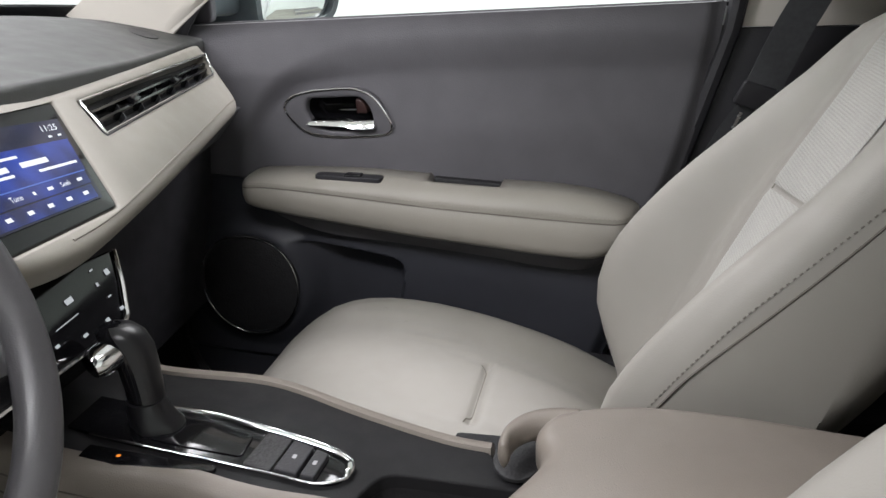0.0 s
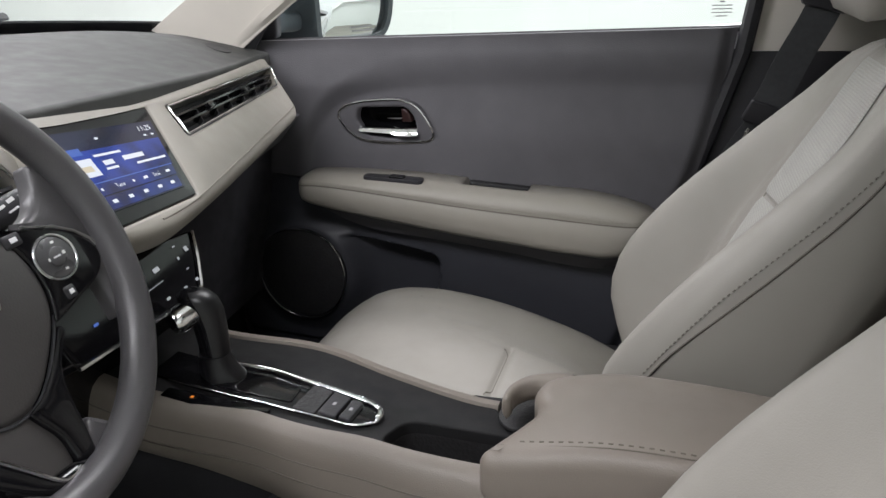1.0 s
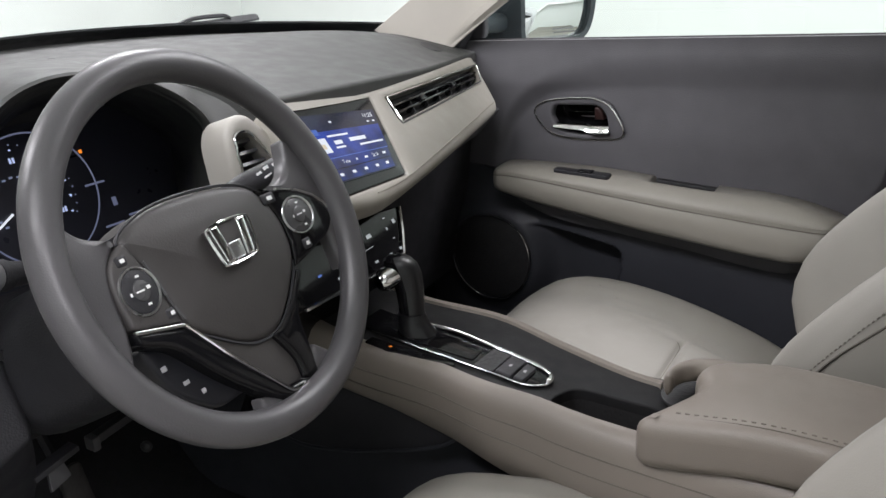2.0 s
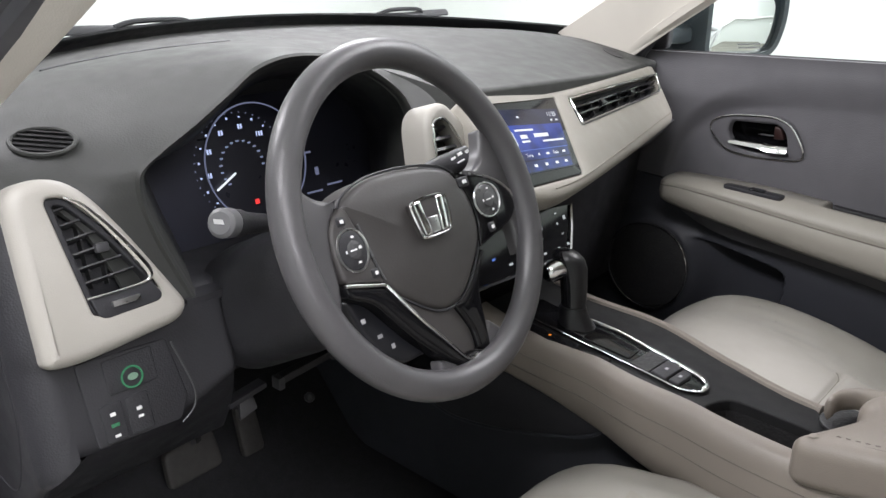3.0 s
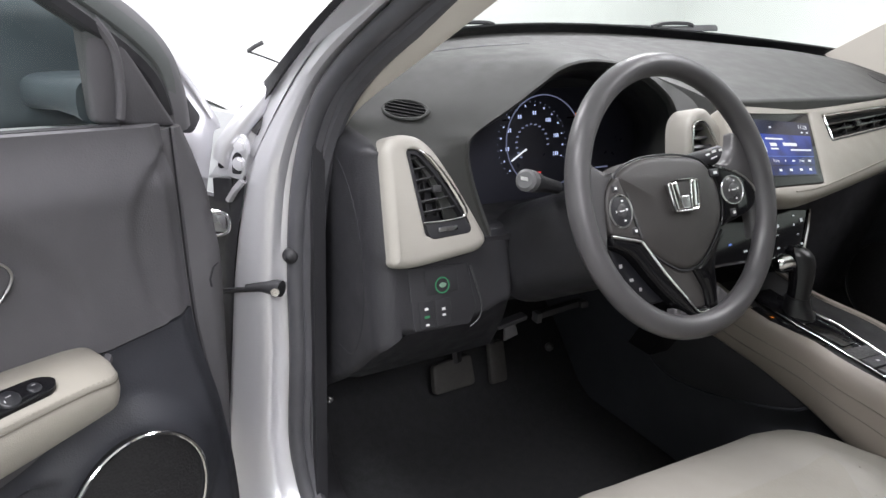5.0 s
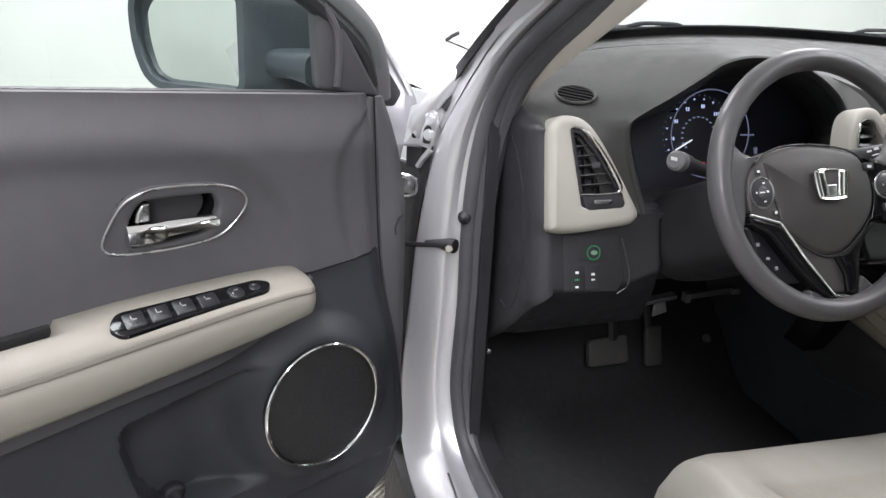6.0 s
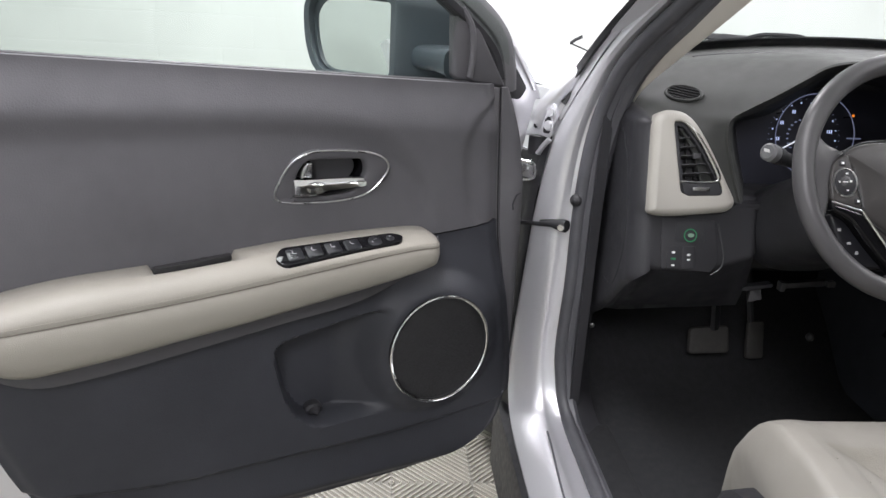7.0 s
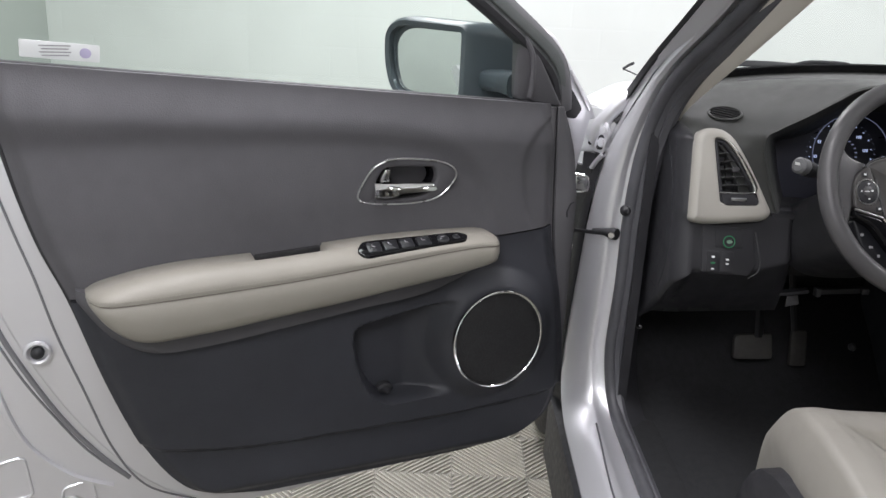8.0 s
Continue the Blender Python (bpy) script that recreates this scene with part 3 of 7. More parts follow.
    wheel = new("front_wheel")
    wheel.parent = car
    part("tyre", tube([V((-1.52 + 0.27 * math.cos(a * math.pi / 16), s * 0.78, 0.33 + 0.27 * math.sin(a * math.pi / 16))) for a in range(32)], 0.085, 10, True), RUBBER, wheel)
    part("rim", plate(disc((-1.52, 0.33), 0.215), plane((0, s * 0.86, 0), (-s, 0, 0), (0, 0, 1)) if s < 0 else (lambda u, v, w=0: V((u, 0.86 + w, v))), 0.1, 0.01), SATIN, wheel)
wiper_group = "wipers"
for y0, y1 in ((-0.42, -0.02), (0.22, 0.62)):
    wp = thing("wiper", "black windscreen wiper resting at the scuttle", "wiper", wiper_group)
    part("blade", tube([V((-1.33, y0 + (y1 - y0) * k / 8, 1.206 + 0.002 * math.sin(k))) for k in range(9)], 0.005, 6, flat=2), RUBBER, wp)
    part("arm", tube(spline([V((-1.33, y0 + 0.16, 1.210)), V((-1.33, y0 + 0.20, 1.219)), V((-1.33, y0 + 0.29, 1.219)), V((-1.33, y0 + 0.31, 1.210))], 10), 0.005, 6), PLASTIC, wp)

part("cowl_tip", tube(spline([V((-1.020, -0.715, 1.170)), V((-1.024, -0.745, 1.183)), V((-1.027, -0.782, 1.1965))], 8), 0.0016, 5), RUBBER, car, "thin black strip end")
part("cowl_tip", tube([V((-1.027, -0.784, 1.197)), V((-1.018, -0.775, 1.206)), V((-1.010, -0.764, 1.213))], 0.0022, 6, flat=1.8), RUBBER, car, "thin black strip end")

# added black sheet imitates the shade between door and pillar
part("hinge_gap_shade", sheet(lambda u, v: V((lerp(-0.950, -1.060, u), lerp(-0.846, -0.905, u), lerp(0.36, 0.975, v))), 4, 10, (-0.01, 0.01, 0)), RUBBER, car, "dark sheet for the shade in the gap behind the door")
part("hinge_jamb", sheet(lambda u, v: V((lerp(-0.925, -1.050, u), lerp(-0.820, -0.880, u) + 0.03 * v, lerp(0.976, 1.105, v))), 6, 6, (-0.01, 0.01, 0)), PAINT, car, "painted panel behind the hinge")

# rolled edge of the wing beside the open door, with the dark gap along it
edge = spline([V((-0.880, -0.716, 1.222)), V((-0.912, -0.768, 1.176)), V((-0.914, -0.803, 1.146)), V((-0.918, -0.836, 1.108)), V((-0.926, -0.860, 1.073)), V((-0.932, -0.866, 1.045))], 40)
part("wing_edge", loft([[p + V(q) for q in ((-0.030, 0.004, -0.004), (-0.010, -0.004, 0.003), (0.0, 0.0, 0.0), (0.002, 0.008, -0.008), (-0.004, 0.018, -0.018), (-0.016, 0.024, -0.024))] for p in edge], closed=False, caps=False), PAINT, car, "rolled silver edge of the wing", angle=60)
part("wing_gap", tube([p + V((-0.010, 0.026, -0.024)) for p in edge[:24]], 0.007, 6), RUBBER, car, "dark gap beside the wing")
part("wing_inner", loft([[p + V((-0.014, 0.022, -0.024)), p + V((-0.012, 0.040, -0.046)), p + V((-0.030, 0.075, -0.080))] for p in edge[4:32]], closed=False, caps=False), PAINT, car)

# upper hinge, check strap and plugs on the driver side frame
hinge = new("door_hinge")
hinge.parent = car
HP = plane((-0.935, -0.835, 1.04), (0.66, 0.75, 0), (0, 0, 1))
part("hinge_plate", plate(rounded([(-0.047, -0.028), (-0.036, -0.010), (0.006, 0.050), (0.020, 0.044), (0.024, 0.022), (0.013, -0.026), (-0.012, -0.022)], [0.004, 0.006, 0.008, 0.006, 0.006, 0.006, 0.006]), lambda u, v, w=0: HP(u, v, w + 0.010), 0.010, 0.003), PAINT, hinge, "painted hinge plate")
# flat black plate paints the shadow of the pocket
part("pocket_shade", plate(rounded([(-0.004, -0.016), (-0.002, 0.012), (0.006, 0.020), (0.014, 0.014), (0.012, -0.016)], 0.005), lambda u, v, w=0: HP(u, v, w + 0.0112), 0.002, 0.0005), RUBBER, hinge, "dark plate for shadow in the hinge pocket")
for u, v in ((0.012, 0.029), (0.009, 0.001)):
    bolt = part("hinge_bolt", tube([HP(u, v, 0.008), HP(u, v, 0.018)], 0.0085, 6), PAINT, hinge)
    part("bolt_washer", tube([HP(u, v, 0.008), HP(u, v, 0.0125)], 0.0110, 14), PAINT, bolt)
part("hinge_hole", plate(disc((-0.0213, -0.004), 0.0055, 14), lambda u, v, w=0: HP(u, v, w + 0.0110), 0.002, 0.0004), RUBBER, hinge)
# black colour carries the shadow that lies on the knuckle
part("hinge_box", box((-0.046, -0.070, -0.030), (-0.012, -0.028, -0.004), 0.004, at=lambda u, v, w: HP(u, v, w)), RUBBER, hinge, "hinge knuckle coloured dark for its shadow")
part("hinge_arm", tube([HP(0.012, -0.026, 0.006), HP(-0.004, -0.045, 0.004), HP(-0.016, -0.062, 0.0)], 0.006, 6, flat=1.4), PAINT, hinge, "painted hinge arm")
loop_pts = [HP(u, v, 0.004) for u, v in ((-0.060, -0.084), (-0.036, -0.083), (-0.022, -0.086), (-0.016, -0.096), (-0.018, -0.112), (-0.028, -0.121), (-0.060, -0.127))]
part("hinge_loop", tube(spline(loop_pts, 24), 0.0030, 7), CHROME, hinge, "bright metal loop")
part("loop_fill", box((-0.058, -0.120, -0.012), (-0.024, -0.090, -0.002), 0.003, at=lambda u, v, w: HP(u, v, w)), SATIN, hinge)
strap_ = new("check_strap")
strap_.parent = car
part("strap", tube([V((-0.900, -0.797, 0.834)), V((-0.93, -0.86, 0.830)), V((-0.965, -0.935, 0.826))], 0.0075, 6, flat=0.5), RUBBER, strap_, "black check strap")
part("strap_mount", tube([V((-0.917, -0.836, 0.836)), V((-0.905, -0.812, 0.838)), V((-0.895, -0.797, 0.838)), V((-0.890, -0.790, 0.838))], lambda f: 0.005 + 0.008 * smooth(0.0, 0.7, f), 10), RUBBER, strap_, "dark metal end of the check strap")
part("strap_end", tube([V((-0.893, -0.794, 0.838)), V((-0.884, -0.786, 0.838))], 0.0135, 12), RUBBER, strap_)
part("strap_bolt", tube([V((-0.888, -0.794, 0.837)), V((-0.876, -0.800, 0.837))], 0.0075, 6), CHROME, strap_)
part("frame_plug", pillow(disc((0, 0), 0.013, 16), plane((-0.862, -0.780, 0.900), (0.66, 0.75, 0), (0, 0, 1)), 0.012, 0.006, 4, 0.004), RUBBER, car, "black rubber plug")
part("tunnel_bolt", pillow(disc((0, 0), 0.010, 12), plane((-0.985, -0.143, 0.546), (0.9, 0.4, 0), (0, 0, 1)), 0.008, 0.004, 4, 0.002), DASH_EDGE, car, "dull metal bolt")
part("trim_clip", pillow(disc((0, 0), 0.006, 12), plane((-0.868, -0.712, 0.621), (0.5, 0.86, 0), (0, 0, 1)), 0.006, 0.004, 4, 0.002), SATIN, car, "silver clip")

# ---- front doors: one shape, one shut and one swung open ----
XF = [(0.378, -0.60), (0.388, -0.70), (0.398, -0.77), (0.412, -0.832), (0.435, -0.875), (0.474, -0.902), (0.53, -0.913), (0.620, -0.907), (0.740, -0.888), (0.860, -0.868), (1.12, -0.852), (1.22, -0.845)]
XR = [(0.378, -0.25), (0.392, -0.16), (0.42, -0.10), (0.509, -0.035), (0.633, 0.014), (0.811, 0.067), (0.914, 0.105), (1.06, 0.140), (1.22, 0.165)]
ARM_TOP = [(-0.709, 0.885), (-0.702, 0.890), (-0.688, 0.8945), (-0.660, 0.898), (-0.563, 0.8990), (-0.448, 0.8955), (-0.366, 0.889), (-0.234, 0.880), (-0.120, 0.875), (-0.046, 0.866), (0.008, 0.854), (0.030, 0.847), (0.044, 0.838)]
ARM_SEAM = [(-0.709, 0.8765), (-0.690, 0.881), (-0.660, 0.8835), (-0.590, 0.8790), (-0.477, 0.8670), (-0.320, 0.8510), (-0.175, 0.8405), (-0.040, 0.8330), (0.020, 0.8325), (0.044, 0.8350)]
ARM_LOW = [(-0.709, 0.860), (-0.703, 0.851), (-0.690, 0.8435), (-0.654, 0.834), (-0.595, 0.8225), (-0.482, 0.805), (-0.374, 0.789), (-0.271, 0.776), (-0.173, 0.763), (-0.085, 0.755), (-0.053, 0.754), (-0.019, 0.764), (0.013, 0.792), (0.036, 0.821), (0.044, 0.833)]
LEDGE = [(-0.735, 0.872), (-0.715, 0.850), (-0.661, 0.812), (-0.566, 0.776), (-0.428, 0.756), (-0.278, 0.734), (-0.128, 0.715), (-0.053, 0.716), (0.007, 0.750), (0.058, 0.818)]
CREASE = [(-0.72, 0.93), (-0.700, 0.985), (-0.672, 1.028), (-0.626, 1.064), (-0.56, 1.089), (-0.44, 1.105), (-0.2, 1.110), (0.15, 1.112)]
FRONT_ARC = [(0.80, -0.90), (0.860, -0.845), (0.885, -0.812), (0.913, -0.791), (0.974, -0.7765), (1.032, -0.774), (1.078, -0.796), (1.106, -0.839), (1.125, -0.90)]
STEP = [(-0.90, 0.520), (-0.837, 0.510), (-0.646, 0.497), (-0.444, 0.497), (-0.228, 0.499), (-0.074, 0.519), (-0.016, 0.537), (0.006, 0.558), (0.05, 0.62)]


BAND = [(0.45, -0.922), (0.53, -0.938), (0.65, -0.9425), (0.80, -0.943), (0.94, -0.941), (0.975, -0.935), (1.03, -0.9255), (1.09, -0.906), (1.13, -0.889)]


def pocket_depth(x, z):
    """Map pocket of the door: crisp at its rear and bottom, running out softly towards the speaker."""
    rear_edge = curve_at([(0.535, -0.500), (0.543, -0.486), (0.572, -0.455), (0.6235, -0.430), (0.685, -0.420), (0.715, -0.428), (0.728, -0.455)], z)
    floor_z = curve_at([(-0.74, 0.552), (-0.637, 0.543), (-0.518, 0.538), (-0.46, 0.545)], x)
    top_z = curve_at([(-0.72, 0.772), (-0.60, 0.752), (-0.505, 0.735), (-0.435, 0.722)], x)
    k = smooth(0.0, 0.016, rear_edge - x) * smooth(0.0, 0.016, z - floor_z) * smooth(0.0, 0.014, top_z - z)
    return 0.052 * k * smooth(-0.655, -0.535, x)


def build_door(driver):
    rise = 0.062 if driver else 0.014
    short = 0.0 if driver else 0.036

    def rear(z):
        return curve_at(XR, z) - short

    def D(x, d, z):
        return OPEN @ V((x, -d, z)) if driver else V((x, d, z - 0.010 * smooth(0.73, 0.80, z) * smooth(1.12, 1.07, z)))

    name = "driver_door" if driver else "passenger_door"
    door = thing(name, "open driver door with dark trim and pale leather armrest" if driver else "closed passenger door with dark trim and pale leather armrest", "car door")

    def sill(x):
        return lerp(1.143, 1.143 + rise, (x + 0.77) / 0.9)

    def seam(x):
        return lerp(0.888, 0.815, (x + 0.86) / 0.93)

    def edge_drop(x, z):
        xf, xr = curve_at(XF, z), rear(z)
        e = min(x - xf, xr - x, (z - 0.385) * 1.2)
        return 0.016 * (1 - smooth(0, 0.03, e))

    def depth_upper(x, z):
        top = sill(x)
        t = (top - z) / 0.28
        d = lerp(0.724, 0.700, smooth(0, 0.30, t))
        below = curve_at(CREASE, x) - z
        hollow = smooth(-0.012, 0.045, below) * (1 - 0.75 * smooth(0.03, 0.16, below)) * smooth(-0.735, -0.690, x)
        ahead = curve_at(FRONT_ARC, z) - x
        cup = smooth(1.15, 0.92, ((x + 0.5265) / 0.069)**4 + ((z - 0.996) / 0.036)**4)
        return min(0.733, d + (0.011 if driver else 0.019) * hollow - 0.005 + 0.006 * smooth(-0.004, 0.016, ahead) + edge_drop(x, z)) + 0.047 * cup

    def depth_lower(x, z):
        d = lerp(0.700, 0.678, smooth(0.88, 0.72, z))
        under = curve_at(STEP, x) - z
        d += 0.012 * smooth(0.0, 0.012, under) - 0.006 * smooth(0.02, 0.10, under)
        d += pocket_depth(x, z)
        r = math.hypot(x + 0.724, z - 0.666)
        d -= 0.020 * (1 - smooth(0.104, 0.150, r))
        return d + edge_drop(x, z)

    def patch(lo, hi, dep):
        def fn(u, v):
            x, z = lerp(-0.86, 0.1, u), 0.8
            for _ in range(6):
                z = lerp(lo(x), hi(x), v)
                x = lerp(curve_at(XF, z), rear(z), u)
            return D(x, dep(x, z), z)
        return fn
    back = (D(0, 0.03, 0) - D(0, 0, 0))
    part("upper_trim", sheet(patch(seam, sill, depth_upper), 150, 60, back), DOOR_TRIM, door, "dark grey soft upper trim")
    part("lower_trim", sheet(patch(lambda x: curve_at([(-0.86, 0.392), (-0.6, 0.384), (-0.28, 0.378), (0.1, 0.380)], x), lambda x: seam(x) - 0.004, depth_lower), 170, 110, back), DOOR_LOWER, door, "black plastic lower trim")

    # armrest with its finger well
    def ax(x):
        return x if driver or x < -0.25 else -0.25 + (x + 0.25) * 0.85

    n = 90
    rings = []
    for i in range(n):
        f = i / (n - 1)
        x = lerp(-0.7085, 0.0435, lerp(f, 0.5 - 0.5 * math.cos(math.pi * f), 0.75))
        zt, zs, zb = curve_at(ARM_TOP, x), curve_at(ARM_SEAM, x), curve_at(ARM_LOW, x)
        e = min(1.0, min((x + 0.709) / 0.036, (0.044 - x) / 0.050))
        full = (1 - (1 - max(0.0, e))**2.4)**(1 / 2.4)
        di = lerp(0.694, 0.611, full)
        w = 0.022 * smooth(-0.362, -0.358, x) * smooth(-0.232, -0.240, x)
        deep = 0.70 - di
        k = min(0.014, (zs - zb) * 0.22)
        b = smooth(-0.650, -0.635, x) * smooth(-0.395, -0.410, x) if driver else 0.0
        rings.append([D(ax(x), d, z) for d, z in ((0.715, zb + 0.004), (0.70 - deep * 0.55, zb), (0.70 - deep * 0.86, zb + k * 0.35), (0.70 - deep * 0.975, zb + k), (di - 0.001 * full, zb + k * 2.0), (di - 0.003 * full, lerp(zb, zs, 0.6)), (di - 0.001 * full, zs - 0.003 * full),
                                                  (di + 0.0012, zs), (di - 0.0005 * full, zs + 0.003 * full), (di + 0.004, lerp(zs, zt, 0.45)), (0.70 - deep * 0.82, lerp(zs, zt, lerp(0.82, 0.64, b))), (0.70 - deep * 0.60, lerp(zs, zt, lerp(0.98, 0.925, b))), (0.70 - deep * 0.545, zt), (0.70 - deep * 0.53, zt - w), (0.715, zt - w))])
    arm = part("armrest", loft(rings), LEATHER_MID, door, "pale stitched leather armrest", angle=120)
    seamline = []
    for i in range(80):
        x = lerp(-0.695, 0.036, i / 79)
        e = min(1.0, min((x + 0.709) / 0.036, (0.044 - x) / 0.050))
        seamline.append((x, lerp(0.694, 0.611, (1 - (1 - e)**2.4)**(1 / 2.4)), curve_at(ARM_SEAM, x)))
    part("seam", tube([D(ax(x), d + 0.0003, z) for x, d, z in seamline], 0.0013, 5), SEAM, arm, "stitched seam")
    part("stitching", stitches([D(ax(x), d + 0.0010, z + 0.0075) for x, d, z in seamline], 0.0055, 0.0008), STITCH, arm, "row of stitches")
    part("finger_well", box((-0.360, 0.652, 0.846), (-0.234, 0.703, 0.8660), 0.004, at=lambda x, d, z: D(x, d, z - 0.06 * (x + 0.30))), GRILLE, door, "dark finger well")
    part("well_back", box((-0.357, 0.686, 0.858), (-0.237, 0.706, 0.8805), 0.003, at=lambda x, d, z: D(x, d, z - 0.075 * (x + 0.30))), GRILLE, door, "dark back of the finger well")

    # dark ledge under the armrest
    rings = []
    for i in range(50):
        x = lerp(-0.728, 0.058, i / 49)
        z = curve_at(LEDGE, x)
        zt = max(z + 0.01, curve_at(ARM_LOW, max(-0.708, min(0.043, x))) + 0.008)
        f = math.sqrt(max(0.0, 1 - (2 * i / 49 - 1)**6))
        rings.append([D(ax(x), d, q) for d, q in ((0.715, z), (0.695 - 0.018 * f, z), (0.687 - 0.026 * f, z + 0.007), (0.687 - 0.032 * f, lerp(z, zt, 0.6)), (0.690 - 0.034 * f, zt), (0.715, zt))])
    part("armrest_support", loft(rings), DOOR_TRIM, door, "dark support below the armrest", angle=50)

    # inside handle
    HB = [V(q) for q in ((-0.430, 0.972), (-0.439, 0.998), (-0.459, 1.027), (-0.485, 1.040), (-0.512, 1.043), (-0.575, 1.0385), (-0.612, 1.028), (-0.628, 1.010), (-0.619, 0.988), (-0.591, 0.963), (-0.55, 0.9545), (-0.496, 0.954), (-0.446, 0.959))]
    HB = [q.to_2d() for q in spline([(*q, 0) for q in HB], 72, True)]
    at = lambda u, v, w=0.0: D(u, 0.699 - w - 0.10 * (v - 1.0), v)
    handle = new("inside_handle")
    handle.parent = door
    recess = rounded([(-0.462, 0.968), (-0.468, 1.008), (-0.484, 1.0275), (-0.583, 1.0245), (-0.590, 1.000), (-0.570, 0.970), (-0.53, 0.963)], [0.006, 0.012, 0.012, 0.010, 0.012, 0.016, 0.02])
    part("bezel", plate(HB, lambda u, v, w=0: at(u, v, w + 0.004), 0.03, 0.004, [recess], 0.006), DOOR_TRIM, handle, "dark handle surround")
    part("chrome_ring", tube([at(q.x, q.y, 0.0045) for q in inset(HB, 0.0005)], 0.0016 if driver else 0.0022, 8, True), SATIN if driver else CHROME, handle, "thin chrome ring")
    part("cup", loft([[at(q.x, q.y, w) for q in inset(recess, g)] for g, w in ((-0.003, -0.002), (0.000, -0.014), (0.002, -0.034), (0.007, -0.040), (0.030, -0.041))], caps=False), GLOSS, handle, "dark handle cup")
    if driver:
        # grey plate on the driver's side only, for light caught in the cup
        part("cup_plate", plate(rounded([(-0.4985, 0.972), (-0.4985, 1.022), (-0.577, 1.0195), (-0.583, 1.000), (-0.566, 0.974)], [0.002, 0.002, 0.010, 0.012, 0.014]), lambda u, v, w=0: at(u, v, w - 0.034), 0.006, 0.003), DOOR_TRIM, handle, "dished plate of the cup")
    lever_rows = []
    for x, lo, hi, out in ((-0.4590, 0.9700, 0.9930, 0.000), (-0.4620, 0.9690, 0.9960, 0.006), (-0.480, 0.9680, 0.9955, 0.008), (-0.499, 0.9680, 0.9945, 0.007), (-0.507, 0.9690, 0.9935, 0.004), (-0.516, 0.9725, 0.9940, 0.003), (-0.550, 0.9745, 0.9935, 0.003), (-0.582, 0.9755, 0.9930, 0.002), (-0.5885, 0.9770, 0.9920, -0.002)):
        hi = hi if driver else lerp(lo, hi, 0.62)
        m_ = (lo + hi) / 2
        lever_rows.append([at(x, z, w + 0.004) for z, w in ((lo, -0.010 + out), (lo + 0.001, 0.001 + out), (lerp(lo, hi, 0.16), 0.0050 + out), (lerp(lo, hi, 0.50), 0.0020 + out), (lerp(lo, hi, 0.86), -0.0022 + out), (hi, -0.006 + out), (hi, -0.012 + out), (m_, -0.016 + out))])
    part("lever", loft(lever_rows), CHROME, handle, "chrome pull lever", angle=28)
    # dark rod draws the shadow under the lever
    part("lever_shadow", tube([at(x, 0.9635 + 0.010 * smooth(-0.53, -0.58, x), -0.005) for x in [-0.505 - 0.07 * k / 12 for k in range(13)]], 0.0025, 6), RUBBER, handle, "dark rod for the shadow below the lever")
    part("lock_tab", plate(rounded([(-0.474, 0.9965), (-0.476, 1.010), (-0.484, 1.0225), (-0.4945, 1.0225), (-0.4945, 0.9965)], [0.003, 0.008, 0.006, 0.002, 0.002]), lambda u, v, w=0: at(u, v, w + 0.001), 0.02, 0.003), SATIN if driver else LOCK_RED, handle, "lock tab")

    # window switches
    def top(u, v, w=0.0):
        """On the armrest's upper face; v runs towards the door skin."""
        zt, zs = curve_at(ARM_TOP, u), curve_at(ARM_SEAM, u)
        return D(u, 0.641 + v, lerp(zs, zt, min(1.0, 0.45 + (v + 0.026) * 15.07)) + 0.0010 + w) if driver else D(u, 0.641 + v, lerp(zs, zt, 0.97) + 0.0015 + w)
    if driver:
        sw = rounded([(-0.410, -0.008), (-0.424, 0.0105), (-0.618, 0.0105), (-0.634, 0.000), (-0.624, -0.017), (-0.422, -0.025)], [0.008, 0.010, 0.010, 0.008, 0.012, 0.012])
        panel = part("switch_panel", plate(sw, lambda u, v, w=0: top(u, v, w + 0.0046), 0.012, 0.001), GLOSS, door, "gloss black window switch panel")
        for k, x in enumerate((-0.443, -0.475, -0.507, -0.540)):
            part("switch", plate(rounded([(x - 0.013, -0.018), (x + 0.013, -0.018), (x + 0.013, 0.005), (x - 0.013, 0.005)], 0.004), lambda u, v, w=0: top(u, v, w + 0.0054), 0.004, 0.0010), SWITCH_POD, panel)
            part("mark", bars([(x, -0.007, 0.006, 0.0012), (x + 0.003, -0.003, 0.0012, 0.005)], lambda u, v, w=0: top(u, v, w + 0.0060)), GREY_MARK, panel)
        part("mirror_knob", plate(disc((-0.580, -0.006), 0.0115), lambda u, v, w=0: top(u, v, w + 0.0062), 0.005, 0.002), SWITCH_POD, panel, "round mirror knob")
        part("mirror_knob", plate(disc((-0.608, -0.004), 0.0075), lambda u, v, w=0: top(u, v, w + 0.0058), 0.005, 0.002), SWITCH_POD, panel, "small mirror switch")
        part("mark", bars([(-0.580, -0.005, 0.006, 0.0012), (-0.574, -0.010, 0.0012, 0.004), (-0.608, -0.003, 0.004, 0.0012)], lambda u, v, w=0: top(u, v, w + 0.0068)), GREY_MARK, panel)
    else:
        slot = rounded([(-0.437, -0.014), (-0.437, 0.014), (-0.560, 0.016), (-0.560, -0.012)], 0.011)
        panel = part("switch_panel", plate(slot, lambda u, v, w=0: top(u, v, w + 0.002), 0.008, 0.0015), PLASTIC, door, "dark window switch slot")
        part("switch", plate(rounded([(-0.475, -0.010), (-0.475, 0.010), (-0.505, 0.010), (-0.505, -0.010)], 0.003), lambda u, v, w=0: top(u, v, w + 0.005), 0.006, 0.002), GLOSS, panel)

    # loudspeaker
    sp = lambda u, v, w=0.0: D(u, 0.6535 - w, v)
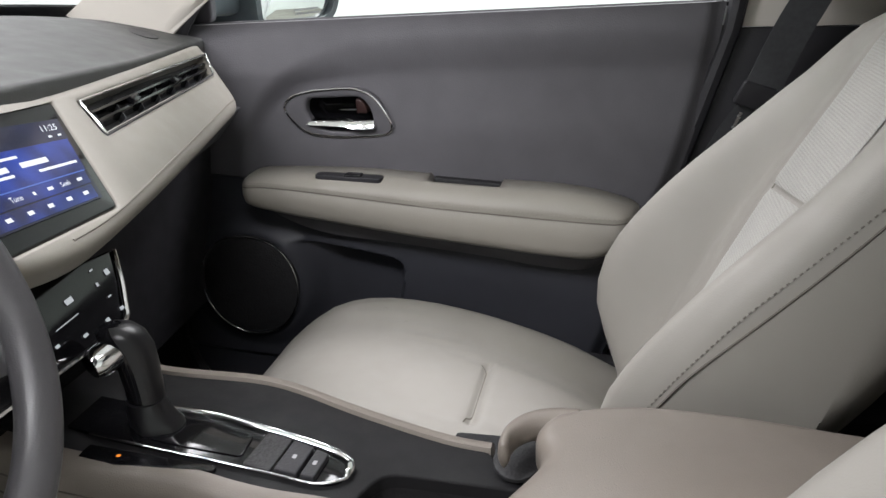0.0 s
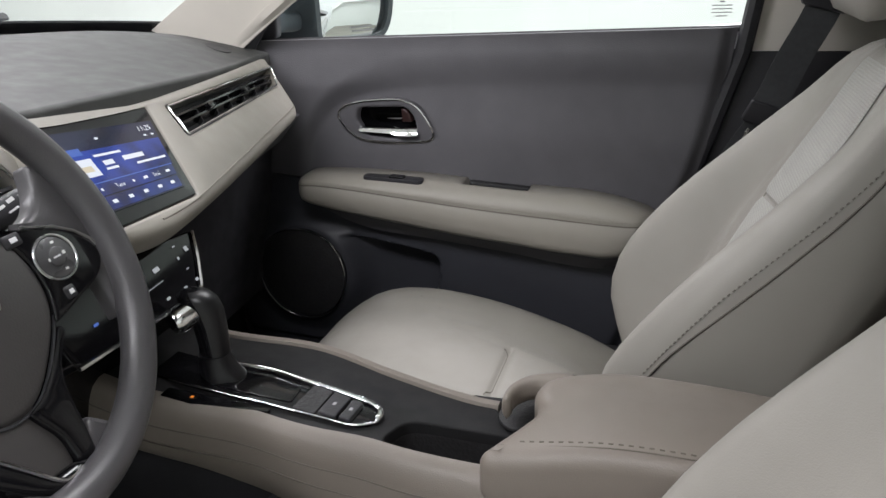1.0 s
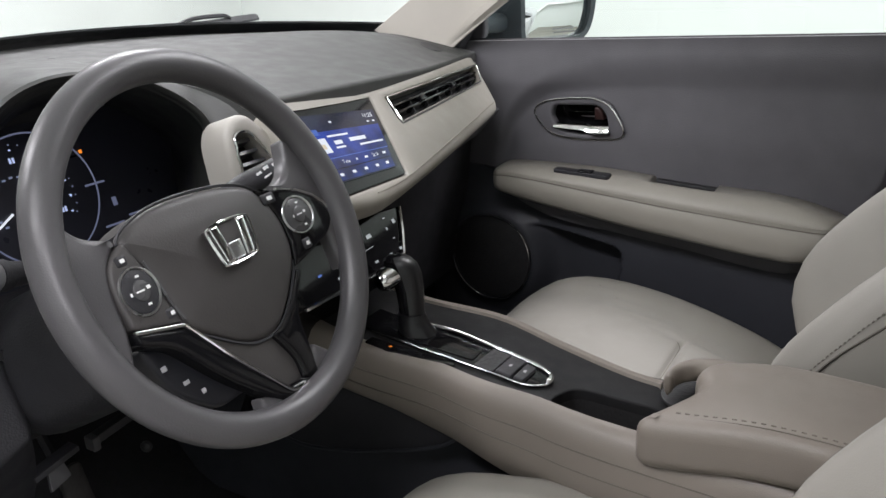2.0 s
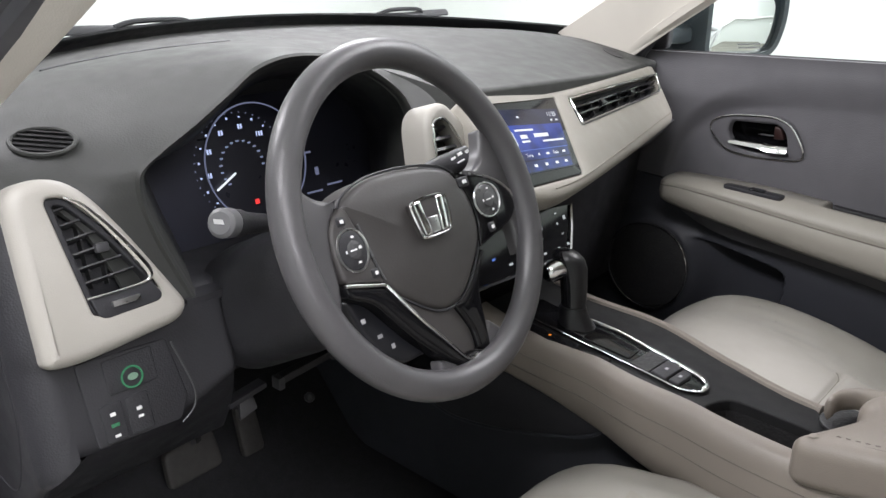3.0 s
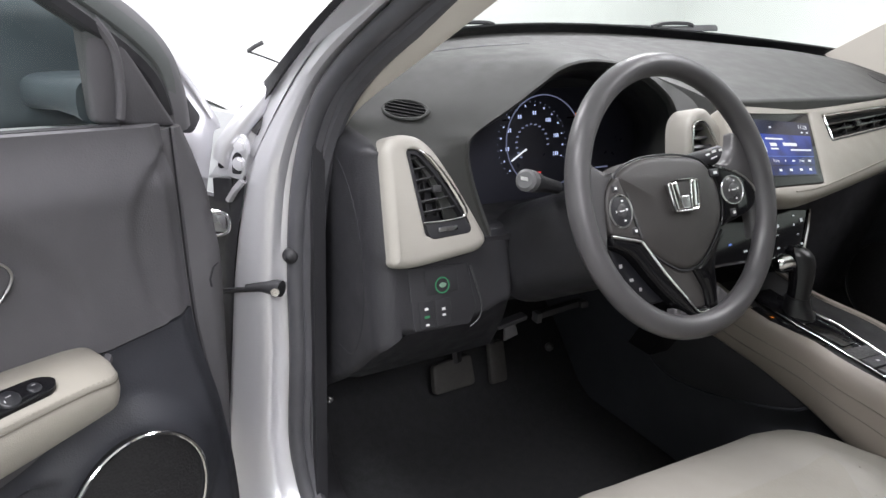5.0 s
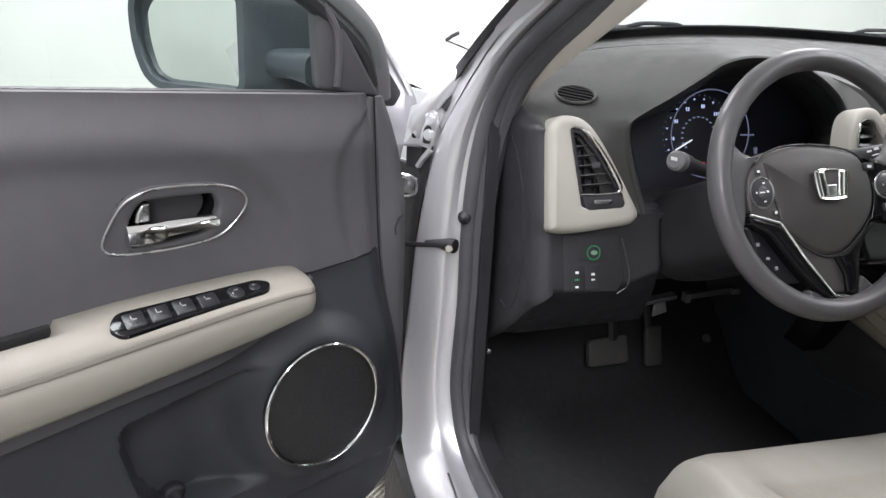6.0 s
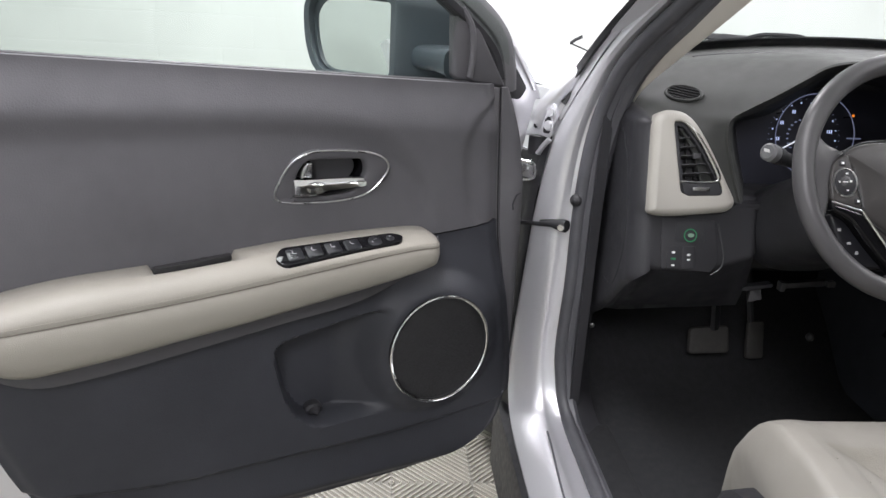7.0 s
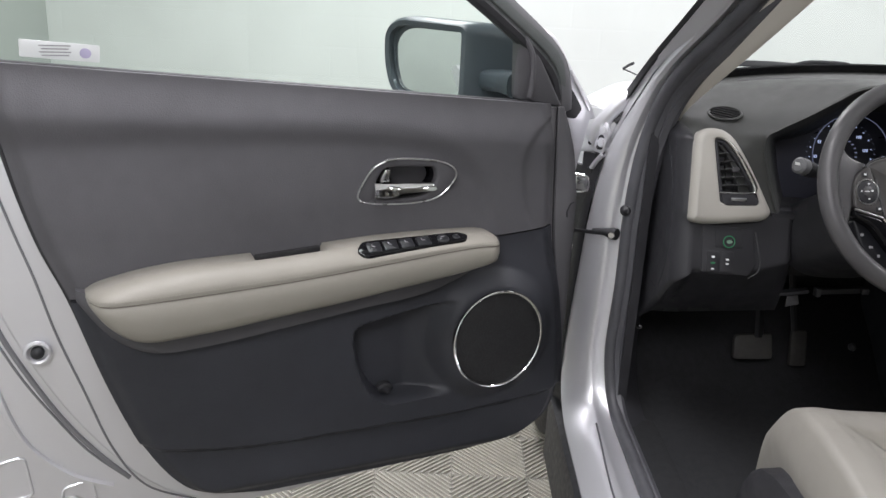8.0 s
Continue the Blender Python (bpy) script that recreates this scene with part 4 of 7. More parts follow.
    speaker = new("speaker")
    speaker.parent = door
    part("grille", pillow(disc((-0.724, 0.666), 0.098, 48, 0.103), sp, 0.02, 0.006, round_r=0.004), GRILLE, speaker, "black speaker grille")
    part("ring", tube([sp(q.x, q.y, 0.004) for q in disc((-0.724, 0.666), 0.0995, 64, 0.1045)], 0.0032 if driver else 0.0020, 8, True), CHROME, speaker, "chrome speaker ring")

    part("pocket_stop", pillow(disc((-0.502, 0.556), 0.017, 18, 0.013), lambda u, v, w=0: D(u, 0.712 - w, v), 0.02, 0.016, 5, 0.006), PLASTIC, door, "small black stop in the pocket")

    # painted shell, window frame and glass
    OUT = rounded([(-0.878, 1.12), (-0.918, 1.03), (-0.930, 0.94), (-0.933, 0.66), (-0.930, 0.46), (-0.865, 0.380), (-0.70, 0.350), (-0.25, 0.322), (0.12, 0.318), (0.25, 0.42), (0.29, 0.70), (0.29, sill(0.29) - 0.012), (-0.3, sill(-0.3) - 0.012)], [0.02, 0.05, 0.05, 0.05, 0.05, 0.05, 0.05, 0.1, 0.08, 0.08, 0.06, 0.01, 0.01])
    part("shell", plate(OUT, lambda u, v, w=0: D(u, 0.752 - w, v), 0.10, 0.014), PAINT, door, "silver-grey painted door shell")
    step = rounded([(-0.89, 1.10), (-0.922, 0.64), (-0.920, 0.47), (-0.855, 0.392), (-0.69, 0.364), (-0.25, 0.342), (-0.10, 0.362), (-0.013, 0.437), (0.041, 0.509), (0.092, 0.589), (0.145, 0.697), (0.179, 0.786), (0.225, 0.95), (0.245, 1.17)], [0.02, 0.05, 0.05, 0.05, 0.05, 0.1, 0.06, 0.05, 0.05, 0.05, 0.05, 0.05, 0.05, 0.01])
    if driver:
        skin = rounded([(-0.890, 1.285), (-0.929, 1.265), (-0.974, 1.200), (-1.011, 1.152), (-1.040, 1.110), (-1.051, 1.086), (-1.036, 1.084), (-1.022, 1.02), (-1.008, 0.95), (-1.002, 0.62), (-0.96, 0.46), (-0.88, 0.40)], [0.01, 0.05, 0.05, 0.05, 0.03, 0.006, 0.004, 0.02, 0.02, 0.05, 0.05, 0.02])
        part("outer_skin", plate(skin, lambda u, v, w=0: D(u, 0.862 - w, v), 0.012, 0.004), PAINT, door, "folded edge of the outer door skin")
        # flat dark plate paints the shade of the hollow
        part("hollow_shade", plate(rounded([(-0.968, 1.160), (-0.982, 1.148), (-1.010, 1.109), (-0.994, 1.086), (-0.968, 1.090)], 0.008), lambda u, v, w=0: D(u, 0.8595 - w, v), 0.008, 0.001), RUBBER, door, "dark plate for shade in the door skin hollow")
        fold = [D(q.x, 0.859, q.y) for q in spline([(-0.966, 1.196, 0), (-1.000, 1.148, 0), (-1.028, 1.106, 0)], 14)]
        part("skin_fold", tube(fold, 0.0035, 6), PAINT, door)
    strip_z = [0.45 + 0.68 * k / 40 for k in range(41)]
    # the grey stands for silver door paint lying in shade
    part("edge_strip", loft([[D(curve_at(XF, z) + dx, dd, z) for dx, dd in ((0.010, 0.738), (-0.004, 0.7335), (-0.011, 0.7345), (-0.0145, 0.7365), (-0.0165, 0.7400), (-0.0165, 0.752), (0.010, 0.752))] for z in strip_z]), FRAME_SHADE_GREY, door, "door edge paint greyed for its shade", angle=60)
    if driver:
        rows = []
        for z in strip_z:
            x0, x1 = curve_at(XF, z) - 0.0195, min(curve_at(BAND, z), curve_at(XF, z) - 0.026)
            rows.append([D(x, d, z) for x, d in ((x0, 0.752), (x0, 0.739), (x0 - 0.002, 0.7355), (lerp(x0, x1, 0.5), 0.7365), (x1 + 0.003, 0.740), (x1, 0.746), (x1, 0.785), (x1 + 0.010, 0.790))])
        part("edge_band", loft(rows), FRAME_SHADE_GREY, door, "outer band of the door edge, greyed for shade", angle=60)
        part("band_clip", tube([D(-0.934, 0.741, 0.925), D(-0.922, 0.7368, 0.921), D(-0.915, 0.7362, 0.905), D(-0.917, 0.7362, 0.893)], 0.0016, 6), RUBBER, door, "small black clip")
    part("edge_seal", tube([D(curve_at(XF, z) - 0.018, 0.742, z) for z in strip_z], 0.0035, 7), RUBBER, door, "thin dark seal along the door edge")
    part("inner_flange", plate(step, lambda u, v, w=0: D(u, 0.742 - w, v), 0.02, 0.006), PAINT, door, "raised painted flange")
    # grey tubes draw the shade along the pressed grooves
    for pts, d, r, m_ in (([(0.175, 1.06), (0.146, 0.94), (0.121, 0.849), (0.096, 0.742), (0.061, 0.627), (0.022, 0.503), (-0.032, 0.412), (-0.12, 0.362)], 0.7412, 0.0022, GROOVE_SHADE),
                          ([(0.245, 0.97), (0.192, 0.780), (0.158, 0.689), (0.105, 0.580), (0.054, 0.500), (-0.002, 0.430)], 0.7515, 0.0050, GROOVE_SHADE),
                          ([(0.235, 0.86), (0.188, 0.733), (0.153, 0.652), (0.113, 0.579), (0.063, 0.499), (0.0, 0.429)], 0.7520, 0.0024, GROOVE_SHADE),
                          ([(0.235, 0.76), (0.200, 0.648), (0.182, 0.580), (0.155, 0.520), (0.095, 0.455), (0.028, 0.418)], 0.7510, 0.0060, PAINT)):
        part("pressed_groove", tube([D(q.x, d, q.y) for q in spline([(*q, 0) for q in pts], 40)], r, 6), m_, door)
    for px, pz in ((0.192, 0.47), (0.085, 0.40)):
        press = rounded([(px - 0.030, pz - 0.045), (px + 0.030, pz - 0.045), (px + 0.030, pz + 0.030), (px - 0.022, pz + 0.040)], 0.014)
        part("pressed_ring", tube([D(q.x, 0.7515, q.y) for q in press], 0.0030, 6, True), PAINT, door)
    part("trim_lip", tube([D(rear(z) + 0.004, 0.733, z) for z in [0.50 + 0.62 * k / 30 for k in range(31)]], 0.004, 6), RUBBER, door, "thin dark lip along the trim")
    bo = lambda u, v, w=0.0: D(0.128 + u, 0.737 - w, 0.715 + v)
    part("bolt_recess", tube([bo(0.019 * math.cos(k * math.pi / 12), 0.019 * math.sin(k * math.pi / 12), 0.002) for k in range(24)], 0.004, 6, True), PAINT, door, "pressed ring round a bolt")
    part("bolt", pillow(disc((0, 0), 0.011, 18), lambda u, v, w=0: bo(u, v, w + 0.006), 0.01, 0.003, 4, 0.003), PLASTIC, door, "dark bolt")
    fr = spline([(-0.900, 0.770, 1.12), (-0.893, 0.768, 1.17), (-0.868, 0.765, 1.225), (-0.785, 0.752, 1.290), (-0.60, 0.722, 1.402), (-0.35, 0.685, 1.515), (-0.05, 0.655, 1.578), (0.17, 0.655, 1.570), (0.235, 0.675, 1.50), (0.262, 0.752, 1.18)], 60)
    part("window_frame", tube([D(*p) for p in fr], 0.017, 8, flat=1.4), FRAME_SHADE_GREY if driver else RUBBER, door, "window frame")
    part("window_moulding", tube([D(p.x - 0.012, p.y + 0.012, p.z + 0.014) for p in fr[2:]], 0.006, 7), PAINT if driver else RUBBER, door, "painted outer edge of the window frame")
    part("window_channel", tube([D(p.x + 0.018, p.y - 0.008, p.z - 0.022) for p in fr[6:]], 0.014, 8), RUBBER, door, "black window channel")
    glass = part("window_glass", sheet(lambda u, v: D(lerp(curve_at([(1.10, -0.90), (1.225, -0.874), (1.29, -0.79), (1.402, -0.605), (1.515, -0.355), (1.565, -0.12)], lerp(1.10, 1.565, v)), 0.22 - 0.02 * v, u), 0.760 - 0.10 * v**1.3, lerp(1.10, 1.565, v)), 8, 16), TINTED, door, "lightly tinted side glass")
    glass.visible_shadow = False
    part("sill_strip", tube([D(x, 0.742, sill(x) - 0.003) for x in (-0.80, -0.6, -0.4, -0.2, 0.0, 0.15)], 0.006, 6), RUBBER, door, "black glass wiper strip")
    # corner behind the mirror
    part("mirror_corner", plate(rounded([(-0.885, 1.128), (-0.772, 1.146), (-0.762, 1.285), (-0.80, 1.262)], 0.012), lambda u, v, w=0: D(u, 0.742 - w - 0.2 * (1.14 - v) * -0.2, v), 0.02, 0.006), DOOR_TRIM, door, "dark corner panel")
    if driver:
        part("corner_ridge", tube(spline([D(-0.800, 0.737, 1.150), D(-0.803, 0.735, 1.190), D(-0.798, 0.735, 1.235), D(-0.778, 0.738, 1.268)], 16), 0.006, 8), DOOR_TRIM, door, "raised ridge of the corner panel")
        for dx, dz in ((0.126, 0.560), (0.088, 0.512), (0.040, 0.455), (0.150, 0.612), (0.196, 0.700)):
            part("shell_dimple", pillow(disc((dx, dz), 0.006, 12), lambda u, v, w=0: D(u, 0.7545 - w, v), 0.004, 0.003, 4, 0.002), PAINT, door)
        part("shell_plug", pillow(disc((0.100, 0.398), 0.024, 22, 0.018), lambda u, v, w=0: D(u, 0.7525 - w, v), 0.006, 0.004, 5, 0.003), SATIN, door, "metal blanking plug")
    return door, D


# grey of the window frame; on door edges, silver paint with shade mixed in
FRAME_SHADE_GREY = surface("grey_frame_shaded_edge", (0.115, 0.113, 0.120), 0.5, vary=0.08, scale=8)
LOCK_RED = surface("red_lock_tab", (0.022, 0.008, 0.007), 0.4, vary=0.05)
SWITCH_POD = surface("blue_black_plastic", (0.010, 0.0105, 0.013), 0.34, vary=0.08)
# silver paint darkened for the shade in the door's grooves
GROOVE_SHADE = surface("groove_shade", (0.17, 0.17, 0.18), 0.5, vary=0.08)
ICON = surface("pale_marking", (0.75, 0.75, 0.75), 0.5, vary=0.02)
GRILLE = surface("speaker_mesh", (0.012, 0.012, 0.013), 0.6, vary=0.2, scale=40, grain=1.0, grain_scale=260)
GREY_MARK = surface("grey_marking", (0.35, 0.35, 0.36), 0.5, vary=0.02)
passenger_door, PD = build_door(False)
driver_door, DD = build_door(True)
PAPER = surface("white_sticker", (0.66, 0.68, 0.68), 0.5, vary=0.03)
PURPLE = surface("purple_print", (0.40, 0.37, 0.52), 0.5, vary=0.05)
GREY_INK = surface("grey_print", (0.30, 0.30, 0.31), 0.6, vary=0.05)
glass_at = lambda x, z, w=0.0: DD(x, 0.7485 - 0.10 * max(0.0, (z - 1.10) / 0.465)**1.3 - w, z)
sticker = new("window_sticker")
sticker.parent = driver_door
part("strip", plate(rounded([(0.106, 1.214), (0.104, 1.241), (-0.010, 1.233), (-0.008, 1.206)], 0.003), lambda u, v, w=0: glass_at(u, v, w + 0.001), 0.001, 0.0003), PAPER, sticker, "white paper strip")
part("emblem", plate(disc((0.012, 1.2205), 0.0085, 20, 0.008), lambda u, v, w=0: glass_at(u, v, w + 0.0016), 0.0006, 0.0002), PURPLE, sticker, "small purple emblem")
for k in range(4):
    part("text_line", bars([(0.055, 1.2315 - 0.005 * k, 0.045 - 0.006 * (k % 2), 0.002)], lambda u, v, w=0: glass_at(u, v, w), 0.0016), GREY_INK, sticker)
label = new("window_label")
label.parent = passenger_door
for k, (w, h) in enumerate(((0.008, 0.003), (0.034, 0.0018), (0.034, 0.0018), (0.034, 0.0018), (0.020, 0.0018))):
    part("text_line", bars([(0.090, 1.199 - 0.006 * k, w, h)], lambda u, v, q=0: PD(u, 0.744 - q, v), 0.0), GREY_INK, label)


def build_mirror(D, name, shift):
    """Outside mirror: housing, glass set at an angle to the driver, arm."""
    m = thing(name, "dark outside mirror with a clear glass", "wing mirror", "wing mirrors")
    a, b = V((-0.652 + shift, 0.895, 0)), V((-0.556 + shift, 1.065, 0))
    along = (b - a).normalized()
    def at(u, v, w=0.0):
        p = a + along * u + V((along.y, -along.x, 0)) * w
        return D(p.x, p.y, v)
    L = (b - a).length
    glass = rounded([(-0.004, 1.126), (-0.004, 1.266), (L - 0.045, 1.270), (L - 0.012, 1.240), (L - 0.006, 1.175), (L - 0.030, 1.126)], [0.030, 0.016, 0.040, 0.05, 0.05, 0.04])
    part("glass", plate(glass, at, 0.003, 0.001), MIRROR, m, "mirror glass")
    out = rounded([(-0.014, 1.116), (-0.014, 1.278), (L - 0.022, 1.284), (L + 0.014, 1.258), (L + 0.012, 1.180), (L - 0.016, 1.114)], [0.030, 0.022, 0.026, 0.026, 0.05, 0.045])

    def shell(w, g, lean):
        return [at(q.x - lean * (1 - smooth(0, L, q.x)), q.y, w) for q in inset(out, -g)]
    rings = [shell(-0.004, -0.012, 0), shell(0.012, -0.011, 0), shell(0.014, 0.0, 0.002), shell(0.006, 0.006, 0.006), shell(-0.03, 0.010, 0.02), shell(-0.08, 0.006, 0.07), shell(-0.125, -0.006, 0.11), shell(-0.165, -0.030, 0.12)]
    part("housing", loft(rings), MIRROR_SHELL, m, "dark glossy housing")
    if name == "passenger_mirror":
        for k, (w0, w1) in enumerate(((0.085, 0.150), (0.088, 0.152))):
            part("unreadable_line", bars([((w0 + w1) / 2, 1.146 - 0.008 * k, w1 - w0, 0.0035)], at, 0.0008), GREY_INK, m)
    part("foot", loft([[D(-0.748 + shift + 0.02 * smooth(0.78, 0.90, d) + hx * math.copysign(abs(math.cos(a))**0.6, math.cos(a)), d, 1.170 + hz * math.copysign(abs(math.sin(a))**0.6, math.sin(a))) for a in [2 * math.pi * k / 20 for k in range(20)]] for d, hx, hz in ((0.762, 0.056, 0.030), (0.790, 0.052, 0.026), (0.83, 0.048, 0.022), (0.87, 0.050, 0.024), (0.91, 0.054, 0.030))]), MIRROR_SHELL, m, "dark mirror foot")
    return m


MIRROR_SHELL = surface("dark_mirror_shell", (0.050, 0.062, 0.072), 0.36, vary=0.1, coat=0.05)
build_mirror(DD, "driver_mirror", -0.068)
build_mirror(PD, "passenger_mirror", -0.095)

# ---- dashboard ----
dash = thing("dashboard", "charcoal dashboard with pale leather fascia", "dashboard")
# rim of the instrument hood, from its lower outer end over the top to the centre
RIM = spline([(-0.705, -0.512, 0.945), (-0.713, -0.527, 0.985), (-0.715, -0.542, 1.023), (-0.715, -0.553, 1.058), (-0.715, -0.557, 1.084), (-0.717, -0.552, 1.104), (-0.728, -0.522, 1.119), (-0.728, -0.476, 1.145), (-0.728, -0.425, 1.177), (-0.728, -0.385, 1.201),
              (-0.728, -0.335, 1.212), (-0.722, -0.280, 1.209), (-0.712, -0.235, 1.196), (-0.705, -0.195, 1.174), (-0.700, -0.162, 1.145), (-0.700, -0.144, 1.110), (-0.700, -0.141, 1.065), (-0.700, -0.146, 1.020), (-0.700, -0.150, 0.950)], 108)
EDGE_X = [(-0.71, -0.745), (-0.12, -0.690), (-0.085, -0.668), (0.0, -0.664), (0.141, -0.675), (0.40, -0.714), (0.668, -0.768), (0.71, -0.776)]


def edge_z(y):
    return lerp(1.147, 1.123, smooth(-0.1, 0.6, y))


def far_edge(y):
    k = (y / 0.705)**2
    return V((-1.10 + 0.17 * k, y, 1.197 - 0.045 * k * k))


def glass_foot(y):
    k = (y / 0.705)**2
    return V((-1.275 + 0.27 * k, y, 1.209 - 0.040 * k))


def dash_top(u, v):
    """Profile for each y: from the rolled rear edge (v = 0) to the windscreen (v = 1)."""
    y = lerp(-0.705, 0.705, u)
    e = V((curve_at(EDGE_X, y), y, edge_z(y)))
    r = 0.008
    b = far_edge(y)
    if v < 0.2:
        t = v / 0.2 * math.pi / 2
        return V((e.x - r + r * math.cos(t), y, e.z - r + r * math.sin(t)))
    f = (v - 0.2) / 0.8
    x = lerp(e.x - r, b.x, f)
    k = (y / 0.705)**2
    shoulder = lerp(e.z, 1.125, smooth(0.0, 0.55, f) * 0.7)
    z = lerp(shoulder, b.z, f) + 0.012 * math.sin(math.pi * f) * (1 - k * k)
    return V((x, y, z))
part("top_pad", sheet(lambda u, v: dash_top(lerp(0.4320, 1.0, u), v), 90, 40, (0, 0, -0.03)), DASH, dash, "charcoal grained top pad", angle=60)


def on_dash(x, y):
    """Height of the top pad at x, y."""
    u, lo, hi = (y + 0.705) / 1.41, 0.2, 1.0
    for _ in range(30):
        mid = (lo + hi) / 2
        if dash_top(u, mid).x > x:
            lo = mid
        else:
            hi = mid
    return dash_top(u, lo).z


part("rear_shelf", sheet(lambda u, v: far_edge(lerp(-0.695, 0.695, u)).lerp(glass_foot(lerp(-0.695, 0.695, u)), v) + V((0, 0, -0.006 * smooth(0.0, 0.12, v))), 60, 10, (0, 0, -0.02)), DASH, dash, "charcoal shelf below the windscreen")
# dark tube draws the shadow line where the pad steps to the shelf
slot = [far_edge(y) + V((-0.006, 0, -0.0015)) for y in [-0.52 + 0.34 * k / 30 for k in range(31)]]
part("step_shadow_line", tube(slot, 0.003, 6), RUBBER, dash, "dark line for the shadow at the step of the pad")

# smooth cowl round the instruments, running into the top pad and the face beside it
FAR = [(y, far_edge(y)) for y in (-0.655, -0.56, -0.46, -0.36, -0.27, -0.19, -0.10)]
FOOT = spline([(-0.690, -0.585, 0.940), (-0.700, -0.592, 0.985), (-0.712, -0.604, 1.023), (-0.724, -0.618, 1.055), (-0.734, -0.645, 1.083), (-0.755, -0.692, 1.092), (-0.865, -0.706, 1.104)] + [q for y, q in FAR]
              + [(-0.880, -0.0945, on_dash(-0.880, -0.094) + 0.0005), (-0.715, -0.0945, 1.140), (-0.690, -0.105, 1.065), (-0.690, -0.115, 1.020), (-0.690, -0.120, 0.950)], 108)
def cowl_raw(k, v):
    u = k / 107
    r, q = RIM[k], FOOT[k]
    up = smooth(0.26, 0.40, u) * smooth(0.84, 0.76, u)
    p = r.lerp(q, v)
    p.z = lerp(r.z, q.z, lerp(v, smooth(0.0, 1.0, v), up * 0.6)) + 0.010 * math.sin(math.pi * v) * up
    p.x -= 0.006 * math.sin(math.pi * v) * (1 - up)
    return p
COWL = [[cowl_raw(k, j / 30) for j in range(31)] for k in range(108)]
def cowl(u, v):
    """Cowl surface with its shoulder rounded off between rim and foot."""
    k, j = int(round(u * 107)), int(round(v * 30))
    near = [COWL[min(107, max(0, k + d))][j] for d in range(-8, 9)]
    return COWL[k][j].lerp(sum(near, V((0, 0, 0))) / 17, math.sin(math.pi * v)**1.5)
SKIN = [cowl(k / 107, j / 30) for k in range(108) for j in range(31)]
def skin_slope(x, y):
    """Slopes along x and y, and height, of the cowl near x, y."""
    near = [q for q in SKIN if (q.x - x)**2 + (q.y - y)**2 < 0.045**2]
    rows = np.array([(q.x - x, q.y - y, 1.0) for q in near])
    return np.linalg.lstsq(rows, np.array([q.z for q in near]), rcond=None)[0]
part("cowl", sheet(cowl, 107, 30, (-0.004, 0, -0.004)), DASH, dash, "charcoal grained instrument cowl", angle=60)

# pale fascia ahead of the passenger, with screen and long vent
FA = plane((-0.562, 0.09, 1.02), (-0.19, 1, 0), (-0.662, -0.126, 0.738))
def fa2(p):
    """World point to fascia plane coordinates."""
    o, e1, e2 = FA(0, 0), FA(1, 0) - FA(0, 0), FA(0, 1) - FA(0, 0)
    d = V(p) - o
    return V((d.dot(e1), d.dot(e2)))
fa_out = rounded([fa2(q) for q in ((-0.640, -0.112, 1.146), (-0.640, -0.05, 1.142), (-0.666, 0.141, 1.124), (-0.764, 0.668, 1.122), (-0.660, 0.595, 1.022), (-0.592, 0.300, 1.008), (-0.545, 0.075, 1.000), (-0.522, -0.02, 1.006), (-0.524, -0.112, 1.020), (-0.560, -0.112, 1.06))], [0.01, 0.02, 0.1, 0.025, 0.03, 0.12, 0.10, 0.06, 0.02, 0.02])
scr = rounded([fa2(q) for q in ((-0.640, -0.095, 1.140), (-0.660, 0.147, 1.117), (-0.557, 0.083, 1.015), (-0.535, -0.110, 1.030))], 0.008)
pv = rounded([fa2(q) for q in ((-0.662, 0.190, 1.109), (-0.742, 0.650, 1.104), (-0.706, 0.602, 1.072), (-0.624, 0.178, 1.069))], [0.006, 0.008, 0.012, 0.008])
part("fascia", plate(fa_out, FA, 0.035, 0.012, [scr, pv], 0.004), LEATHER_MID, dash, "pale stitched leather fascia")
lip = [FA(q.x, q.y, 0.0006) for q in spline([(*fa2(q), 0) for q in ((-0.668, 0.585, 1.036), (-0.600, 0.300, 1.024), (-0.556, 0.080, 1.010), (-0.534, -0.02, 1.018))], 40)]
part("fascia_seam", tube(lip, 0.0013, 5), STITCH, dash, "stitched seam")
part("fascia_underside", sheet(lambda u, v: V((lerp(-0.665, -0.545, 1 - u) - 0.05 * v, lerp(0.60, -0.14, 1 - u), lerp(1.018, 1.000, 1 - u) - 0.055 * v)), 16, 4, (-0.02, 0, 0.005)), PLASTIC, dash)

# long passenger vent
vent = new("passenger_vent")
vent.parent = dash
part("chrome_frame", tube([FA(q.x, q.y, 0.001) for q in inset(pv, 0.002)], 0.0016, 6, True), CHROME, vent, "thin chrome frame")
part("backing", plate(inset(pv, -0.004), lambda u, v, w=0: FA(u, v, w - 0.022), 0.004, 0.001), PLASTIC, vent)
p0, p1, p2, p3 = (fa2(q) for q in ((-0.655, 0.190, 1.101), (-0.735, 0.640, 1.098), (-0.712, 0.600, 1.078), (-0.632, 0.182, 1.077)))
for f in (0.22, 0.62):
    a, b = p0.lerp(p3, f), p1.lerp(p2, f)
    part("slat", loft([[FA(*(a.lerp(b, k) + V((0, 0.0015))), -0.006), FA(*(a.lerp(b, k) + V((0, -0.0015))), -0.006), FA(*(a.lerp(b, k) + V((0, -0.006))), -0.02), FA(*(a.lerp(b, k) + V((0, -0.003))), -0.02)] for k in (0, 0.5, 1)]), GLOSS, vent)
for k in [0.06 + 0.88 * i / 6 for i in range(7)]:
    a, b = p0.lerp(p1, k), p3.lerp(p2, k)
